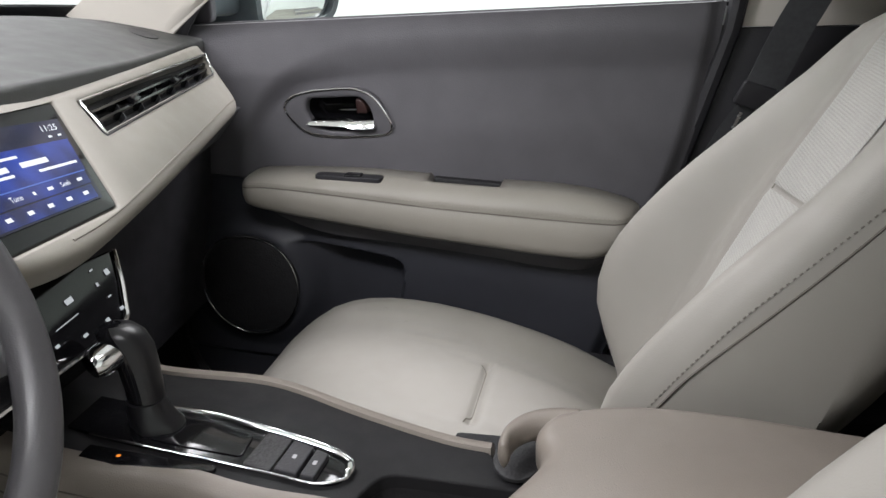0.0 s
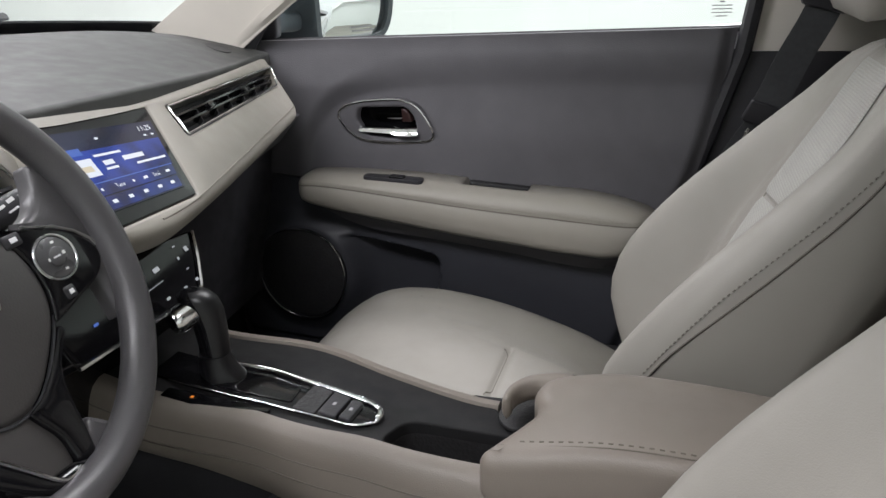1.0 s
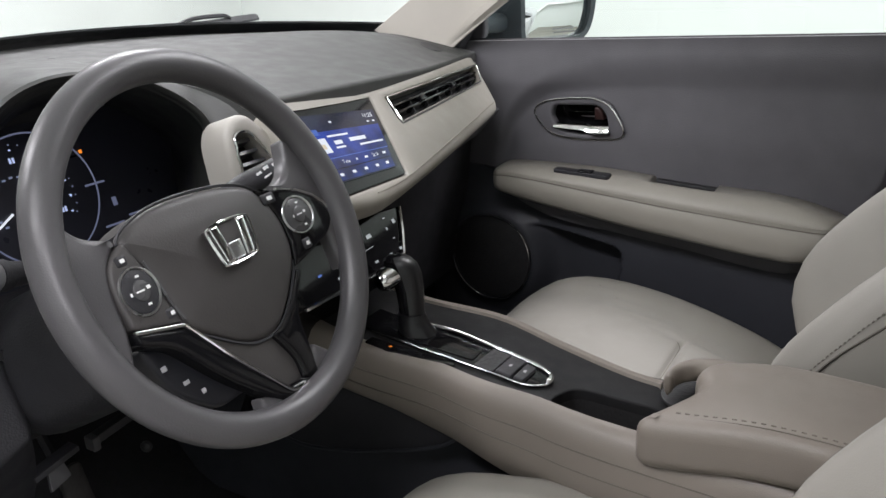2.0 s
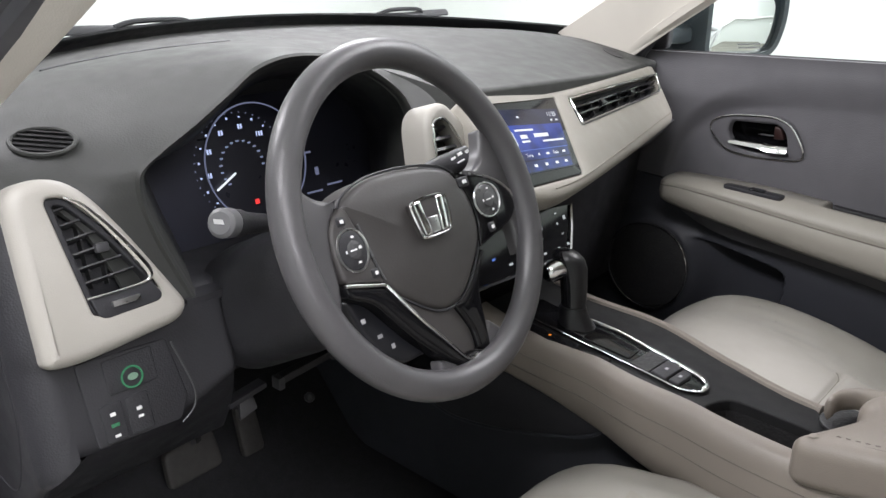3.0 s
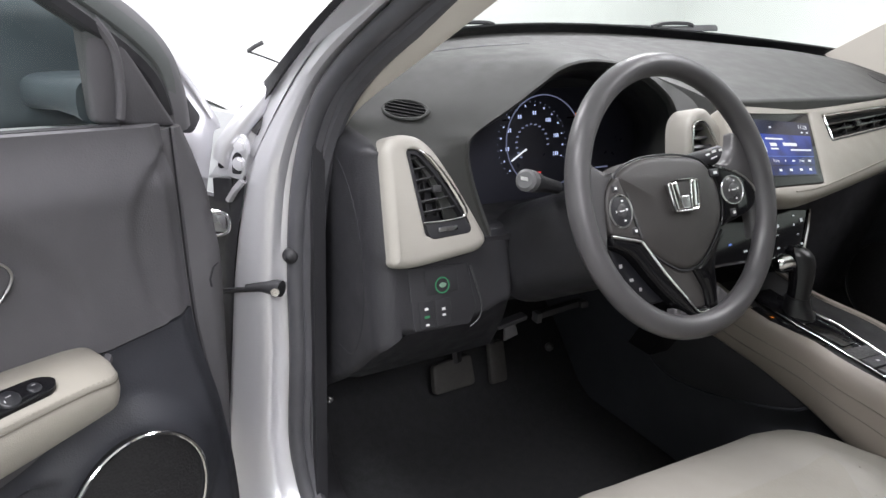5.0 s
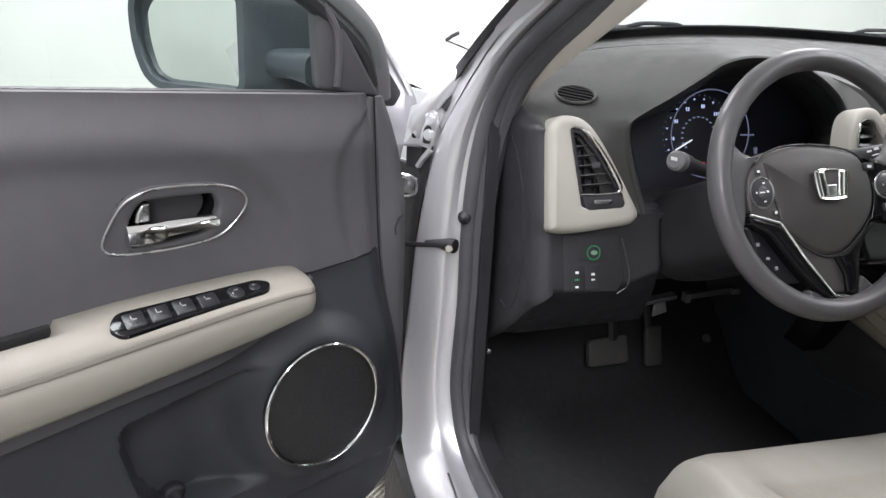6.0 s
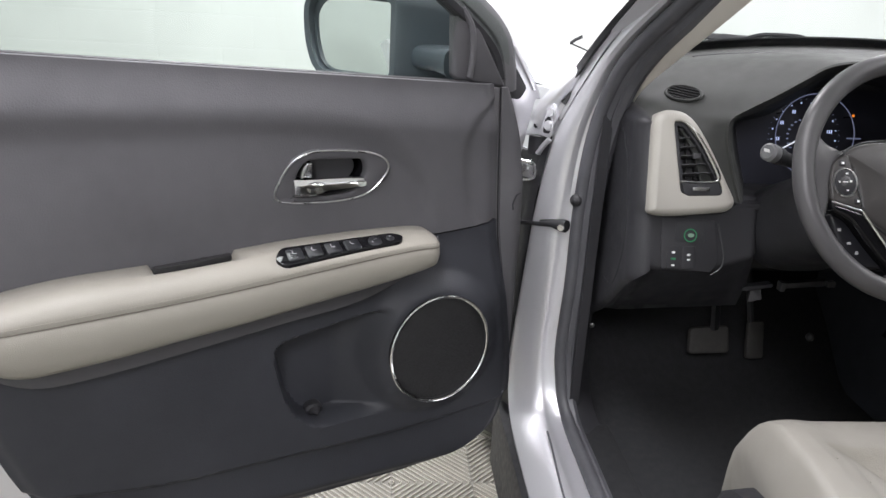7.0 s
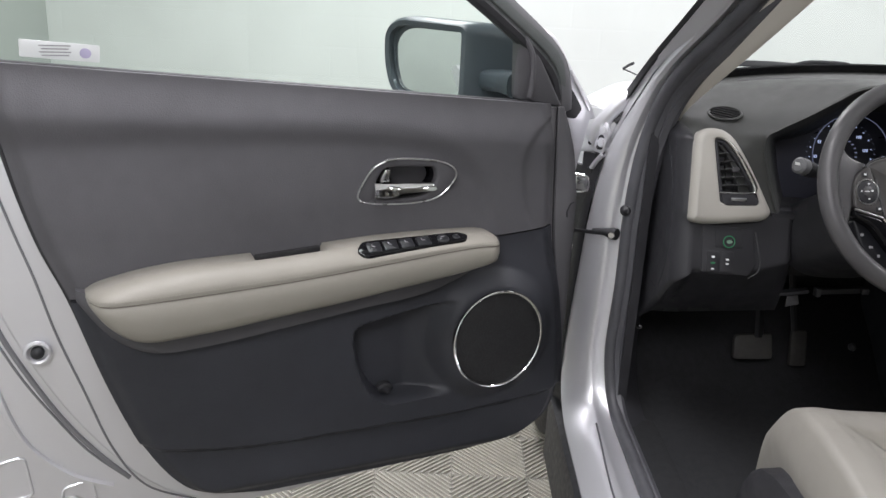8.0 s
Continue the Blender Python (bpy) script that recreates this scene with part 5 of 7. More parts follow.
    part("vane", loft([[FA(a.x - 0.001, a.y, -0.009), FA(a.x + 0.001, a.y, -0.009), FA(a.x + 0.001, a.y, -0.02), FA(a.x - 0.001, a.y, -0.02)], [FA(b.x - 0.001, b.y, -0.009), FA(b.x + 0.001, b.y, -0.009), FA(b.x + 0.001, b.y, -0.02), FA(b.x - 0.001, b.y, -0.02)]]), PLASTIC, vent)
for k in (0.30, 0.66):
    a = p0.lerp(p1, k).lerp(p3.lerp(p2, k), 0.45)
    part("tab", box((-0.012, -0.005, -0.008), (0.012, 0.005, 0.000), 0.002, at=lambda u, v, w: FA(a.x + u, a.y + v, w)), GLOSS, vent)

# touch screen, built in the fascia plane
screen = new("touch_screen")
screen.parent = dash
part("bezel", plate(inset([V(q) for q in scr], 0.001), lambda u, v, w=0: FA(u, v, w - 0.001), 0.02, 0.002), GLOSS, screen, "gloss black screen bezel")
SA, SB, SC, SD = (fa2(q) for q in ((-0.628, -0.088, 1.124), (-0.640, 0.126, 1.103), (-0.566, 0.073, 1.029), (-0.552, -0.093, 1.042)))
def ui(u, v, w=0.0):
    q = SD.lerp(SC, u).lerp(SA.lerp(SB, u), v)
    return FA(q.x, q.y, w)
SCREEN_BLUE = glow("screen_blue", (0.025, 0.075, 0.50), 0.42, 0.7)
SCREEN_DARK = glow("screen_dark", (0.02, 0.03, 0.10), 0.30, 0.5)
SCREEN_BLUE2 = glow("screen_light_blue", (0.10, 0.22, 0.80), 0.6)
SCREEN_TEXT = glow("screen_white", (0.85, 0.90, 1.0), 0.9)
SCREEN_ICON = glow("screen_warm", (0.95, 0.85, 0.65), 0.7)
def ui_rect(name, u0, u1, v0, v1, m, up):
    bm = bmesh.new()
    bm.faces.new(ring(bm, [ui(u0, v0, up), ui(u1, v0, up), ui(u1, v1, up), ui(u0, v1, up)]))
    part(name, bm, m, screen)
ui_rect("display", 0, 1, 0, 1, SCREEN_DARK, 0.0002)
ui_rect("radio_area", 0.0, 0.985, 0.34, 0.74, SCREEN_BLUE, 0.0005)
ui_rect("tune_bar", 0.0, 0.97, 0.19, 0.335, SCREEN_BLUE, 0.0006)
ui_rect("preset_bar", 0.0, 0.96, 0.02, 0.175, SCREEN_BLUE, 0.0006)
ui_rect("divider", 0.0, 0.97, 0.335, 0.348, SCREEN_BLUE2, 0.0008)
ui_rect("source_tab", 0.02, 0.20, 0.69, 0.78, SCREEN_BLUE2, 0.0008)
ui_rect("cover_picture", 0.04, 0.23, 0.42, 0.64, SCREEN_TEXT, 0.0008)
ui_rect("cover_mark", 0.09, 0.19, 0.48, 0.55, SCREEN_ICON, 0.0010)
for mark in [(0.40, 0.655, 0.26, 0.03), (0.36, 0.55, 0.10, 0.06), (0.62, 0.56, 0.22, 0.06), (0.36, 0.475, 0.12, 0.03), (0.78, 0.46, 0.34, 0.03), (0.40, 0.865, 0.03, 0.03), (0.86, 0.80, 0.03, 0.025), (0.94, 0.80, 0.03, 0.025),
     (0.15, 0.10, 0.05, 0.04), (0.33, 0.10, 0.05, 0.04), (0.51, 0.10, 0.05, 0.04), (0.69, 0.10, 0.05, 0.04), (0.86, 0.10, 0.05, 0.04), (0.12, 0.26, 0.02, 0.035), (0.46, 0.26, 0.02, 0.035), (0.60, 0.26, 0.05, 0.035), (0.88, 0.26, 0.05, 0.035)]:
    part("unreadable_line", bars([mark], lambda u, v, w=0: ui(u, v, w), 0.0010), SCREEN_TEXT, screen)
text_part("clock", "11:25", lambda x, y, w: ui(0.885 + x * 4.6, 0.90 + y * 7.6, 0.0010), 0.010, SCREEN_TEXT, screen)
text_part("word", "Tune", lambda x, y, w: ui(0.31 + x * 4.6, 0.26 + y * 7.6, 0.0010), 0.0075, SCREEN_TEXT, screen)
text_part("word", "Seek", lambda x, y, w: ui(0.74 + x * 4.6, 0.26 + y * 7.6, 0.0010), 0.0075, SCREEN_TEXT, screen)

SLAT_GREY = surface("vent_slat_grey", (0.050, 0.050, 0.053), 0.35, vary=0.08)
# driver's left: pale vent surround
LF = plane((-0.70, 0, 1.0), (0, 1, 0), (-0.28, 0, 0.96))
def lf2(y, z):
    return V((y, (z - 1.0) / 0.96))
lf_out = rounded([lf2(*q) for q in ((-0.688, 1.096), (-0.667, 1.114), (-0.622, 1.109), (-0.585, 1.064), (-0.526, 0.954), (-0.540, 0.938), (-0.66, 0.926), (-0.691, 0.932))], [0.018, 0.02, 0.03, 0.1, 0.012, 0.015, 0.05, 0.01])
lv = rounded([lf2(*q) for q in ((-0.652, 1.092), (-0.630, 1.091), (-0.594, 1.050), (-0.557, 0.990), (-0.560, 0.970), (-0.633, 0.968))], [0.008, 0.012, 0.05, 0.012, 0.008, 0.008])
part("vent_surround", plate(lf_out, lambda u, v, w=0: LF(u, v, w + 0.008), 0.05, 0.015, [lv], 0.004, steps=5), LEATHER, dash, "pale leather vent surround")
lvent = new("driver_vent")
lvent.parent = dash
part("backing", plate(inset(lv, -0.006), lambda u, v, w=0: LF(u, v, w - 0.024), 0.004, 0.001), PLASTIC, lvent)
part("inner_frame", plate([q.copy() for q in inset(lv, 0.0005)], lambda u, v, w=0: LF(u, v, w + 0.003), 0.02, 0.002, [inset(lv, 0.0075)], 0.002), PLASTIC, lvent, "dark inner frame")
part("chrome_frame", tube(spline([LF(*lf2(*q), 0.0095) for q in ((-0.633, 1.090), (-0.618, 1.080), (-0.599, 1.056), (-0.580, 1.026), (-0.567, 1.002), (-0.5665, 0.993), (-0.575, 0.9895), (-0.605, 0.988), (-0.636, 0.9885))], 60), lambda f: curve_at([(0.0, 0.0012), (0.25, 0.0034), (0.5, 0.0044), (0.62, 0.0030), (0.72, 0.0016), (1.0, 0.0014)], f), 8), CHROME, lvent, "chrome strip")
for i in range(6):
    z = 1.0800 - 0.0150 * i
    y0, y1 = lerp(-0.6465, -0.632, i / 5), lerp(-0.622, -0.568, i / 5)
    part("slat", loft([[LF(*lf2(y, z + 0.0010 + k), -0.003), LF(*lf2(y, z - 0.0006 + k), -0.0022), LF(*lf2(y, z - 0.0060 + k), -0.020), LF(*lf2(y, z - 0.0035 + k), -0.021)] for y, k in ((y0, -0.002), ((y0 + y1) / 2, 0.0), (y1, 0.002))]), SLAT_GREY, lvent)
for i in range(4):
    y = lerp(-0.636, -0.584, i / 3)
    part("vane", box((y - 0.0008, lf2(0, 0.995).y, -0.026), (y + 0.0008, lf2(0, lerp(1.086, 1.030, i / 3)).y, -0.012), at=LF), GRILLE, lvent)
part("tab", box((-0.007, -0.005, -0.006), (0.007, 0.005, 0.002), 0.0015, at=lambda u, v, w: LF(-0.604 + u, lf2(0, 1.034).y + v, w)), SLAT_GREY, lvent)
part("wheel_plate", plate(rounded([lf2(*q) for q in ((-0.634, 0.987), (-0.566, 0.9885), (-0.556, 0.974), (-0.560, 0.966), (-0.622, 0.9635), (-0.628, 0.968))], [0.003, 0.003, 0.005, 0.006, 0.006, 0.004]), lambda u, v, w=0: LF(u, v, w + 0.0088), 0.01, 0.002), PLASTIC, lvent)
part("thumb_wheel", box((-0.613, lf2(0, 0.9735).y, 0.006), (-0.582, lf2(0, 0.9795).y, 0.0115), 0.0015, at=LF), SATIN, lvent)

# side ends of the dashboard: the driver's end rounds the corner from the knee panel
part("end_cap", sheet(lambda u, v: V((lerp(-0.785, -0.875, u), 0.7085 + 0.006 * u, lerp(0.80, 1.07, v))), 8, 10, (0, -0.008, 0)), KNEE_PLASTIC, dash, "black end panel")
def corner_x(z):
    """How far the dashboard's left corner stands back at height z."""
    low = -0.682 - (z - 0.875) * 0.27
    high = -0.712 - (z - 1.0) * 0.29
    return lerp(low, high, smooth(0.925, 0.940, z))
def left_end(t, z, into=0.0):
    """Point on the left end: t 0 at the knee panel, 0.5 past the corner, 1 at the door seal."""
    x0 = corner_x(z)
    r = 0.036
    if t < 0.5:
        a = math.pi * t
        return V((x0 - r * (1 - math.cos(a)), -0.676 - (r - into) * math.sin(a), z))
    return V((lerp(x0 - r, -0.905, (t - 0.5) * 2), -0.712 - 0.003 * (t - 0.5) + into, z))
def crease(t):
    """Height of the lower crease round the corner, falling away towards the door seal."""
    return 0.825 - 0.07 * t if t < 0.5 else 0.79 - 0.77 * (corner_x(0.79) - 0.036 - left_end(t, 0.79).x)
END_K = [(0.0, 0.007), (0.012, 0.0025), (0.030, 0.0)] + [(0.03 + 0.97 * k / 26, 0.0) for k in range(1, 27)]
def left_end_top(t, k):
    """The rounded shoulder where the end turns over into the cowl."""
    q = left_end(t, 1.080)
    top = curve_at([(-0.905, 1.112), (-0.865, 1.108), (-0.755, 1.097), (-0.734, 1.087), (-0.70, 1.083)], q.x)
    f = k / 6
    q.z = lerp(1.080, top, math.sin(f * math.pi / 2))
    q.y += 0.026 * (1 - math.cos(f * math.pi / 2)) * smooth(0.0, 0.5, t)
    return q
TS = [k / 14 * 0.5 for k in range(14)] + [0.5 + 0.5 * k / 6 for k in range(7)]
end_rows = [[left_end(t, lerp(crease(t), 1.080, k), e) for t in TS] for k, e in END_K] + [[left_end_top(t, k) for t in TS] for k in range(1, 7)]
part("end_panel", loft(end_rows, closed=False, caps=False), KNEE_PLASTIC, dash, "black rounded end panel", angle=60)
seam_line = spline([(0.80, 1.074, 0), (0.66, 1.050, 0), (0.56, 1.010, 0), (0.52, 0.960, 0), (0.51, 0.910, 0), (0.53, 0.860, 0), (0.60, 0.800, 0), (0.69, 0.758, 0), (0.80, 0.754, 0)], 40)
part("end_panel_seam", tube([left_end(q.x, q.y, 0.0006) for q in seam_line], 0.0016, 5), RUBBER, dash, "dark panel joint")

# knee panel and switches
KP = plane((-0.682, -0.61, 0.875), (0, 1, 0), (-0.26, 0, 0.965))
KNEE_Z = [(-0.677, 0.825), (-0.60, 0.822), (-0.54, 0.831), (-0.47, 0.851), (-0.44, 0.857)]
def knee(u, v):
    y = lerp(-0.677, -0.468, u)
    k = lerp(curve_at(KNEE_Z, y), 0.945, v)
    into = 0.007 if v == 0 else 0.0025 * smooth(0.14, 0.0, v)
    return V((-0.682 - (k - 0.875) * 0.27 - into - 0.016 * smooth(-0.484, -0.468, y)**2, y, k))
part("knee_panel", sheet(knee, 44, 20, (-0.03, 0, 0)), KNEE_PLASTIC, dash, "black knee panel")
# underside, leaning away to the pedals
under = []
for t in reversed(TS[:-1]):
    if left_end(t, 0.7).x > -0.875:
        under.append((left_end(t, crease(t), 0.007), V((-0.858 + 0.03 * (1 - t), -0.694 + 0.02 * (1 - t), 0.668 + 0.010 * (1 - t)))))
for k in range(1, 21):
    y = lerp(-0.677, -0.462, k / 20)
    under.append((knee(min(1.0, (y + 0.677) / 0.209), 0.0), V((lerp(-0.828, -0.783, k / 20), y + 0.02, lerp(0.678, 0.712, k / 20)))))
part("knee_underside", loft([[a.lerp(b, f) + V((0.010, 0, 0.004)) * math.sin(math.pi * f) * smooth(0.0, 0.06, (a - b).length) for f in [j / 8 for j in range(9)]] + [b + V((-0.012, 0, 0.004)), b + V((-0.10, 0.0, 0.05))] for a, b in under], closed=False, caps=False), KNEE_PLASTIC, dash, "black underside of the dashboard", angle=60)
part("knee_back", sheet(lambda u, v: V((-0.765 - 0.03 * v, lerp(-0.50, -0.115, u), lerp(0.80, 0.950, v))), 12, 6, (-0.02, 0, 0)), PLASTIC, dash, "dark panel behind the column")
part("knee_filler", sheet(lambda u, v: V((-0.70 - 0.03 * v, lerp(-0.545, -0.115, u), lerp(0.935, 0.955, v))), 12, 6, (-0.02, 0, 0)), KNEE_PLASTIC, dash)
part("carrier_ridge", tube(spline([KP(0.058, 0.038, 0.004), KP(0.066, 0.004, 0.005), KP(0.0715, -0.024, 0.005), KP(0.066, -0.044, 0.004), KP(0.050, -0.056, 0.001)], 24), lambda f: 0.0018 - 0.0010 * f, 6), DASH_EDGE, dash, "pale edge beside the switches")
sp = part("switch_carrier", plate(rounded([(-0.046, -0.048), (0.050, -0.052), (0.064, -0.028), (0.054, 0.044), (-0.049, 0.048)], 0.005), lambda u, v, w=0: KP(u, v, w + 0.002), 0.01, 0.002), KNEE_PLASTIC, dash, "black switch carrier")
ECO_GREEN = glow("eco_green", (0.10, 0.55, 0.26), 0.25)
ECO_PALE = glow("eco_pale", (0.45, 0.75, 0.55), 0.30)
for nm, r in (("eco_button", (-0.022, 0.004, 0.034, 0.042)), ("assist_button", (-0.036, -0.046, -0.012, -0.004)), ("stability_button", (-0.008, -0.046, 0.018, -0.004))):
    part(nm, plate(rounded([(r[0], r[1]), (r[2], r[1]), (r[2], r[3]), (r[0], r[3])], 0.003), lambda u, v, w=0: KP(u, v, w + 0.0035), 0.006, 0.0008), PLASTIC, sp)
part("eco_ring", tube([KP(q.x, q.y, 0.0042) for q in disc((0.006, 0.016), 0.0115, 28)], 0.0013, 6, True), ECO_GREEN, sp, "green lit ring")
part("eco_leaf", plate(disc((0.007, 0.016), 0.006, 16, 0.004), lambda u, v, w=0: KP(u, v, w + 0.0046), 0.001, 0.0003), ECO_PALE, sp)
for mark in [(0.005, -0.020, 0.006, 0.004), (0.005, -0.029, 0.006, 0.003), (-0.024, -0.016, 0.006, 0.004), (-0.024, -0.040, 0.006, 0.003)]:
    part("button_mark", bars([mark], KP, 0.0040), ICON, sp)
part("button_lamp", bars([(-0.024, -0.028, 0.009, 0.004)], KP, 0.0040), ECO_GREEN, sp)

# instrument hood and dials
def throat(f, inward):
    """The hood's inside at depth f from the rim (0) to the dial panel (1)."""
    out = []
    for q in RIM:
        py = lerp(-0.462, -0.085, (q.y + 0.549) / 0.408)
        pz = q.z - 0.050 * smooth(1.04, 1.15, q.z)
        e = V((0, -0.34 - q.y, 1.07 - q.z)).normalized() * inward
        out.append(V((lerp(q.x, -0.868 + 0.01 * (1.06 - q.z), f), lerp(q.y, py, f) + e.y, lerp(q.z, pz, f) + e.z)))
    return out
part("instrument_hood", loft([throat(0, 0), [q + V((0.004, 0, 0)) for q in throat(0, 0.003)], [q + V((0.001, 0, 0)) for q in throat(0, 0.007)], throat(0.05, 0.008)], closed=False, caps=False), DASH, dash, "charcoal hood rim", angle=60)
part("hood_lip", loft([throat(0.05, 0.006), throat(0.07, 0.009), throat(0.5, 0.004)], closed=False, caps=False), DASH, dash)
part("hood_lining", loft([throat(0.5, 0.004), throat(1.05, 0.0)], closed=False, caps=False), PLASTIC, dash, "black hood lining")
part("hood_back", loft([throat(1.04, 0.0), [V((-0.876, -0.27, 1.04))] * len(RIM)], closed=False, caps=False), PLASTIC, dash)
part("hood_floor", sheet(lambda u, v: V((lerp(-0.70, -0.85, v), lerp(-0.52, -0.13, u), 0.950 + 0.008 * v)), 6, 4, (0, 0, -0.01)), PLASTIC, dash)
CL = plane((-0.832, -0.328, 1.056), (0, 1, 0), (-0.22, 0, 0.975))
cluster = new("instrument_cluster")
cluster.parent = dash
part("dial_panel", plate(rounded([(-0.17, -0.112), (0.25, -0.112), (0.25, 0.05), (0.19, 0.095), (-0.08, 0.095), (-0.17, 0.02)], 0.03), lambda u, v, w=0: CL(u, v, w - 0.022), 0.01, 0.002), DIAL_FACE, cluster, "black dial panel")
DIAL_BLUE = glow("dial_blue_white", (0.55, 0.65, 1.0), 0.8)
DIAL_DIM = glow("dial_dim", (0.50, 0.58, 0.90), 0.30)
DIAL_RING = glow("dial_ring", (0.45, 0.50, 0.80), 0.22)
LAMP_RED = glow("red_lamp", (1.0, 0.05, 0.05), 0.9)
LAMP_AMBER = glow("amber_lamp", (1.0, 0.28, 0.03), 0.9)
# ring of light standing clear of the dial face on three short posts
DEEP = 0.022
part("dial_ring", tube([CL(q.x, q.y, 0.003) for q in disc((0.006, 0.002), 0.081, 72)], 0.0012, 6, True), DIAL_RING, cluster, "lit speedometer ring")
for a in (0.5, 2.6, 4.7):
    part("ring_post", tube([CL(0.006 + 0.081 * math.cos(a), 0.002 + 0.081 * math.sin(a), 0.002), CL(0.006 + 0.081 * math.cos(a), 0.002 + 0.081 * math.sin(a), -DEEP)], 0.0015, 5), GLOSS, cluster)
face = lambda u, v, w=0.0: CL(u - 0.004, v, w - DEEP)
for i in range(15):
    a = radians(221 - 17.4 * i)
    part("dial_mark", bars([(0.067 * math.cos(a), 0.067 * math.sin(a), 0.0032, 0.0020 + 0.0010 * (i % 2))], face, 0.0012), DIAL_BLUE, cluster)
    a = radians(221 - 17.4 * i * 0.93)
    part("dial_mark", bars([(0.034 * math.cos(a), 0.034 * math.sin(a), 0.0050, 0.0024)], face, 0.0012), DIAL_DIM, cluster)
for i in range(29):
    a = radians(221 - 8.7 * i)
    part("dial_tick", bars([(0.0735 * math.cos(a), 0.0735 * math.sin(a), 0.0016, 0.0016)], face, 0.0012), DIAL_DIM, cluster)
for i in range(1, 8):
    a = radians(221 - 34.8 * i)
    n = 3 if i > 4 else 2
    part("dial_number", bars([(0.054 * math.cos(a) + (k - (n - 1) / 2) * 0.0042, 0.054 * math.sin(a), 0.0030 - 0.0012 * (n == 3 and k == 0), 0.0068) for k in range(n)], face, 0.0012), DIAL_BLUE, cluster, "unreadable lit number")
na = radians(209)
part("needle", tube([face(r * math.cos(na), r * math.sin(na), 0.005) for r in (0.018, 0.056)], 0.0015, 6), SCREEN_TEXT, cluster, "white needle")
part("brake_lamp", bars([(0.012, -0.054, 0.007, 0.007)], face, 0.0014), LAMP_RED, cluster, "red warning lamp")
part("amber_lamp", bars([(0.100, 0.045, 0.005, 0.005)], face, 0.0014), LAMP_AMBER, cluster)
for mark in [(0.115, -0.060, 0.030, 0.003), (0.155, -0.054, 0.030, 0.003), (0.105, 0.000, 0.030, 0.003), (0.125, -0.030, 0.007, 0.012)]:
    part("trip_line", bars([mark], face, 0.0014), DIAL_RING, cluster)

# centre vent in its pale frame
CV = plane((-0.645, 0.0, 1.10), (0, 1, 0), (-0.28, 0, 0.96))
def cvp(y, z):
    return V((y, (z - 1.10) / 0.96))
cv_out = rounded([cvp(*q) for q in ((-0.184, 1.122), (-0.162, 1.139), (-0.138, 1.138), (-0.118, 1.116), (-0.082, 1.076), (-0.055, 1.020), (-0.070, 0.985), (-0.196, 0.985), (-0.192, 1.060))], [0.022, 0.02, 0.02, 0.05, 0.05, 0.015, 0.015, 0.012, 0.1])
cv_in = rounded([cvp(*q) for q in ((-0.174, 1.114), (-0.158, 1.120), (-0.143, 1.116), (-0.118, 1.076), (-0.098, 1.030), (-0.178, 1.030), (-0.178, 1.075))], [0.008, 0.010, 0.012, 0.06, 0.01, 0.01, 0.08])
part("centre_vent_frame", plate(cv_out, lambda u, v, w=0: CV(u, v, w + 0.012), 0.05, 0.01, [cv_in], 0.003), LEATHER, dash, "pale centre vent frame")
cvent = new("centre_vent")
cvent.parent = dash
part("backing", plate(inset(cv_in, -0.004), lambda u, v, w=0: CV(u, v, w - 0.020), 0.004, 0.001), PLASTIC, cvent)
part("chrome_frame", tube([CV(q.x, q.y, 0.011) for q in inset(cv_in, 0.001)], 0.0020, 6, True), CHROME, cvent)
for i in range(6):
    z = 1.106 - 0.014 * i
    y1 = lerp(-0.140, -0.100, i / 5)
    part("slat", loft([[CV(*cvp(y, z + 0.003), 0.001), CV(*cvp(y, z - 0.001), 0.003), CV(*cvp(y, z - 0.006), -0.014), CV(*cvp(y, z - 0.003), -0.016)] for y in (-0.174, -0.15, y1)]), SLAT_GREY, cvent)

# demister outlets in the top pad
for sd in (-1, 1):
    outlet = new("demister_outlet")
    outlet.parent = dash
    if sd < 0:
        sx, sy, zc = skin_slope(-0.812, -0.607)
        rise = lambda dx, dy: sx * dx + sy * dy
    else:
        zc = on_dash(-0.826, 0.601) - 0.004
        rise = lambda dx, dy: on_dash(-0.826 + dx / 2, 0.601 + dy / 2) - on_dash(-0.826 - dx / 2, 0.601 - dy / 2)
    DO = plane((-0.812 if sd < 0 else -0.826, sd * (0.607 if sd < 0 else 0.601), zc), (0.057, -sd * 0.048, rise(0.057, -sd * 0.048)), (-0.048, -sd * 0.057, rise(-0.048, -sd * 0.057)))
    oval = disc((0, 0), 0.036, 36, 0.022)
    part("rim", tube([DO(q.x, q.y, 0.003) for q in oval], 0.0030, 8, True), DASH, outlet)
    part("base", plate(oval, lambda u, v, w=0: DO(u, v, w + 0.0015), 0.006, 0.001), GRILLE, outlet)
    for k in range(-2, 3):
        w = 0.033 * math.sqrt(max(0, 1 - (k * 0.0074 / 0.022)**2))
        part("slat", box((-w, k * 0.0074 - 0.0014, 0.0015), (w, k * 0.0074 + 0.0014, 0.0045), 0.0008, at=DO), CONSOLE_TOP, outlet)

# climate panel
CP = plane((-0.590, 0.109, 0.945), (-0.10, 1, 0), (-0.48, -0.05, 0.87))
def cp2(p):
    o, e1, e2 = CP(0, 0), CP(1, 0) - CP(0, 0), CP(0, 1) - CP(0, 0)
    d = V(p) - o
    return V((d.dot(e1), d.dot(e2)))
cl_out = rounded([cp2(q) for q in ((-0.600, -0.20, 0.985), (-0.598, 0.109, 0.953), (-0.556, 0.054, 0.890), (-0.545, -0.19, 0.905))], [0.01, 0.008, 0.02, 0.01])
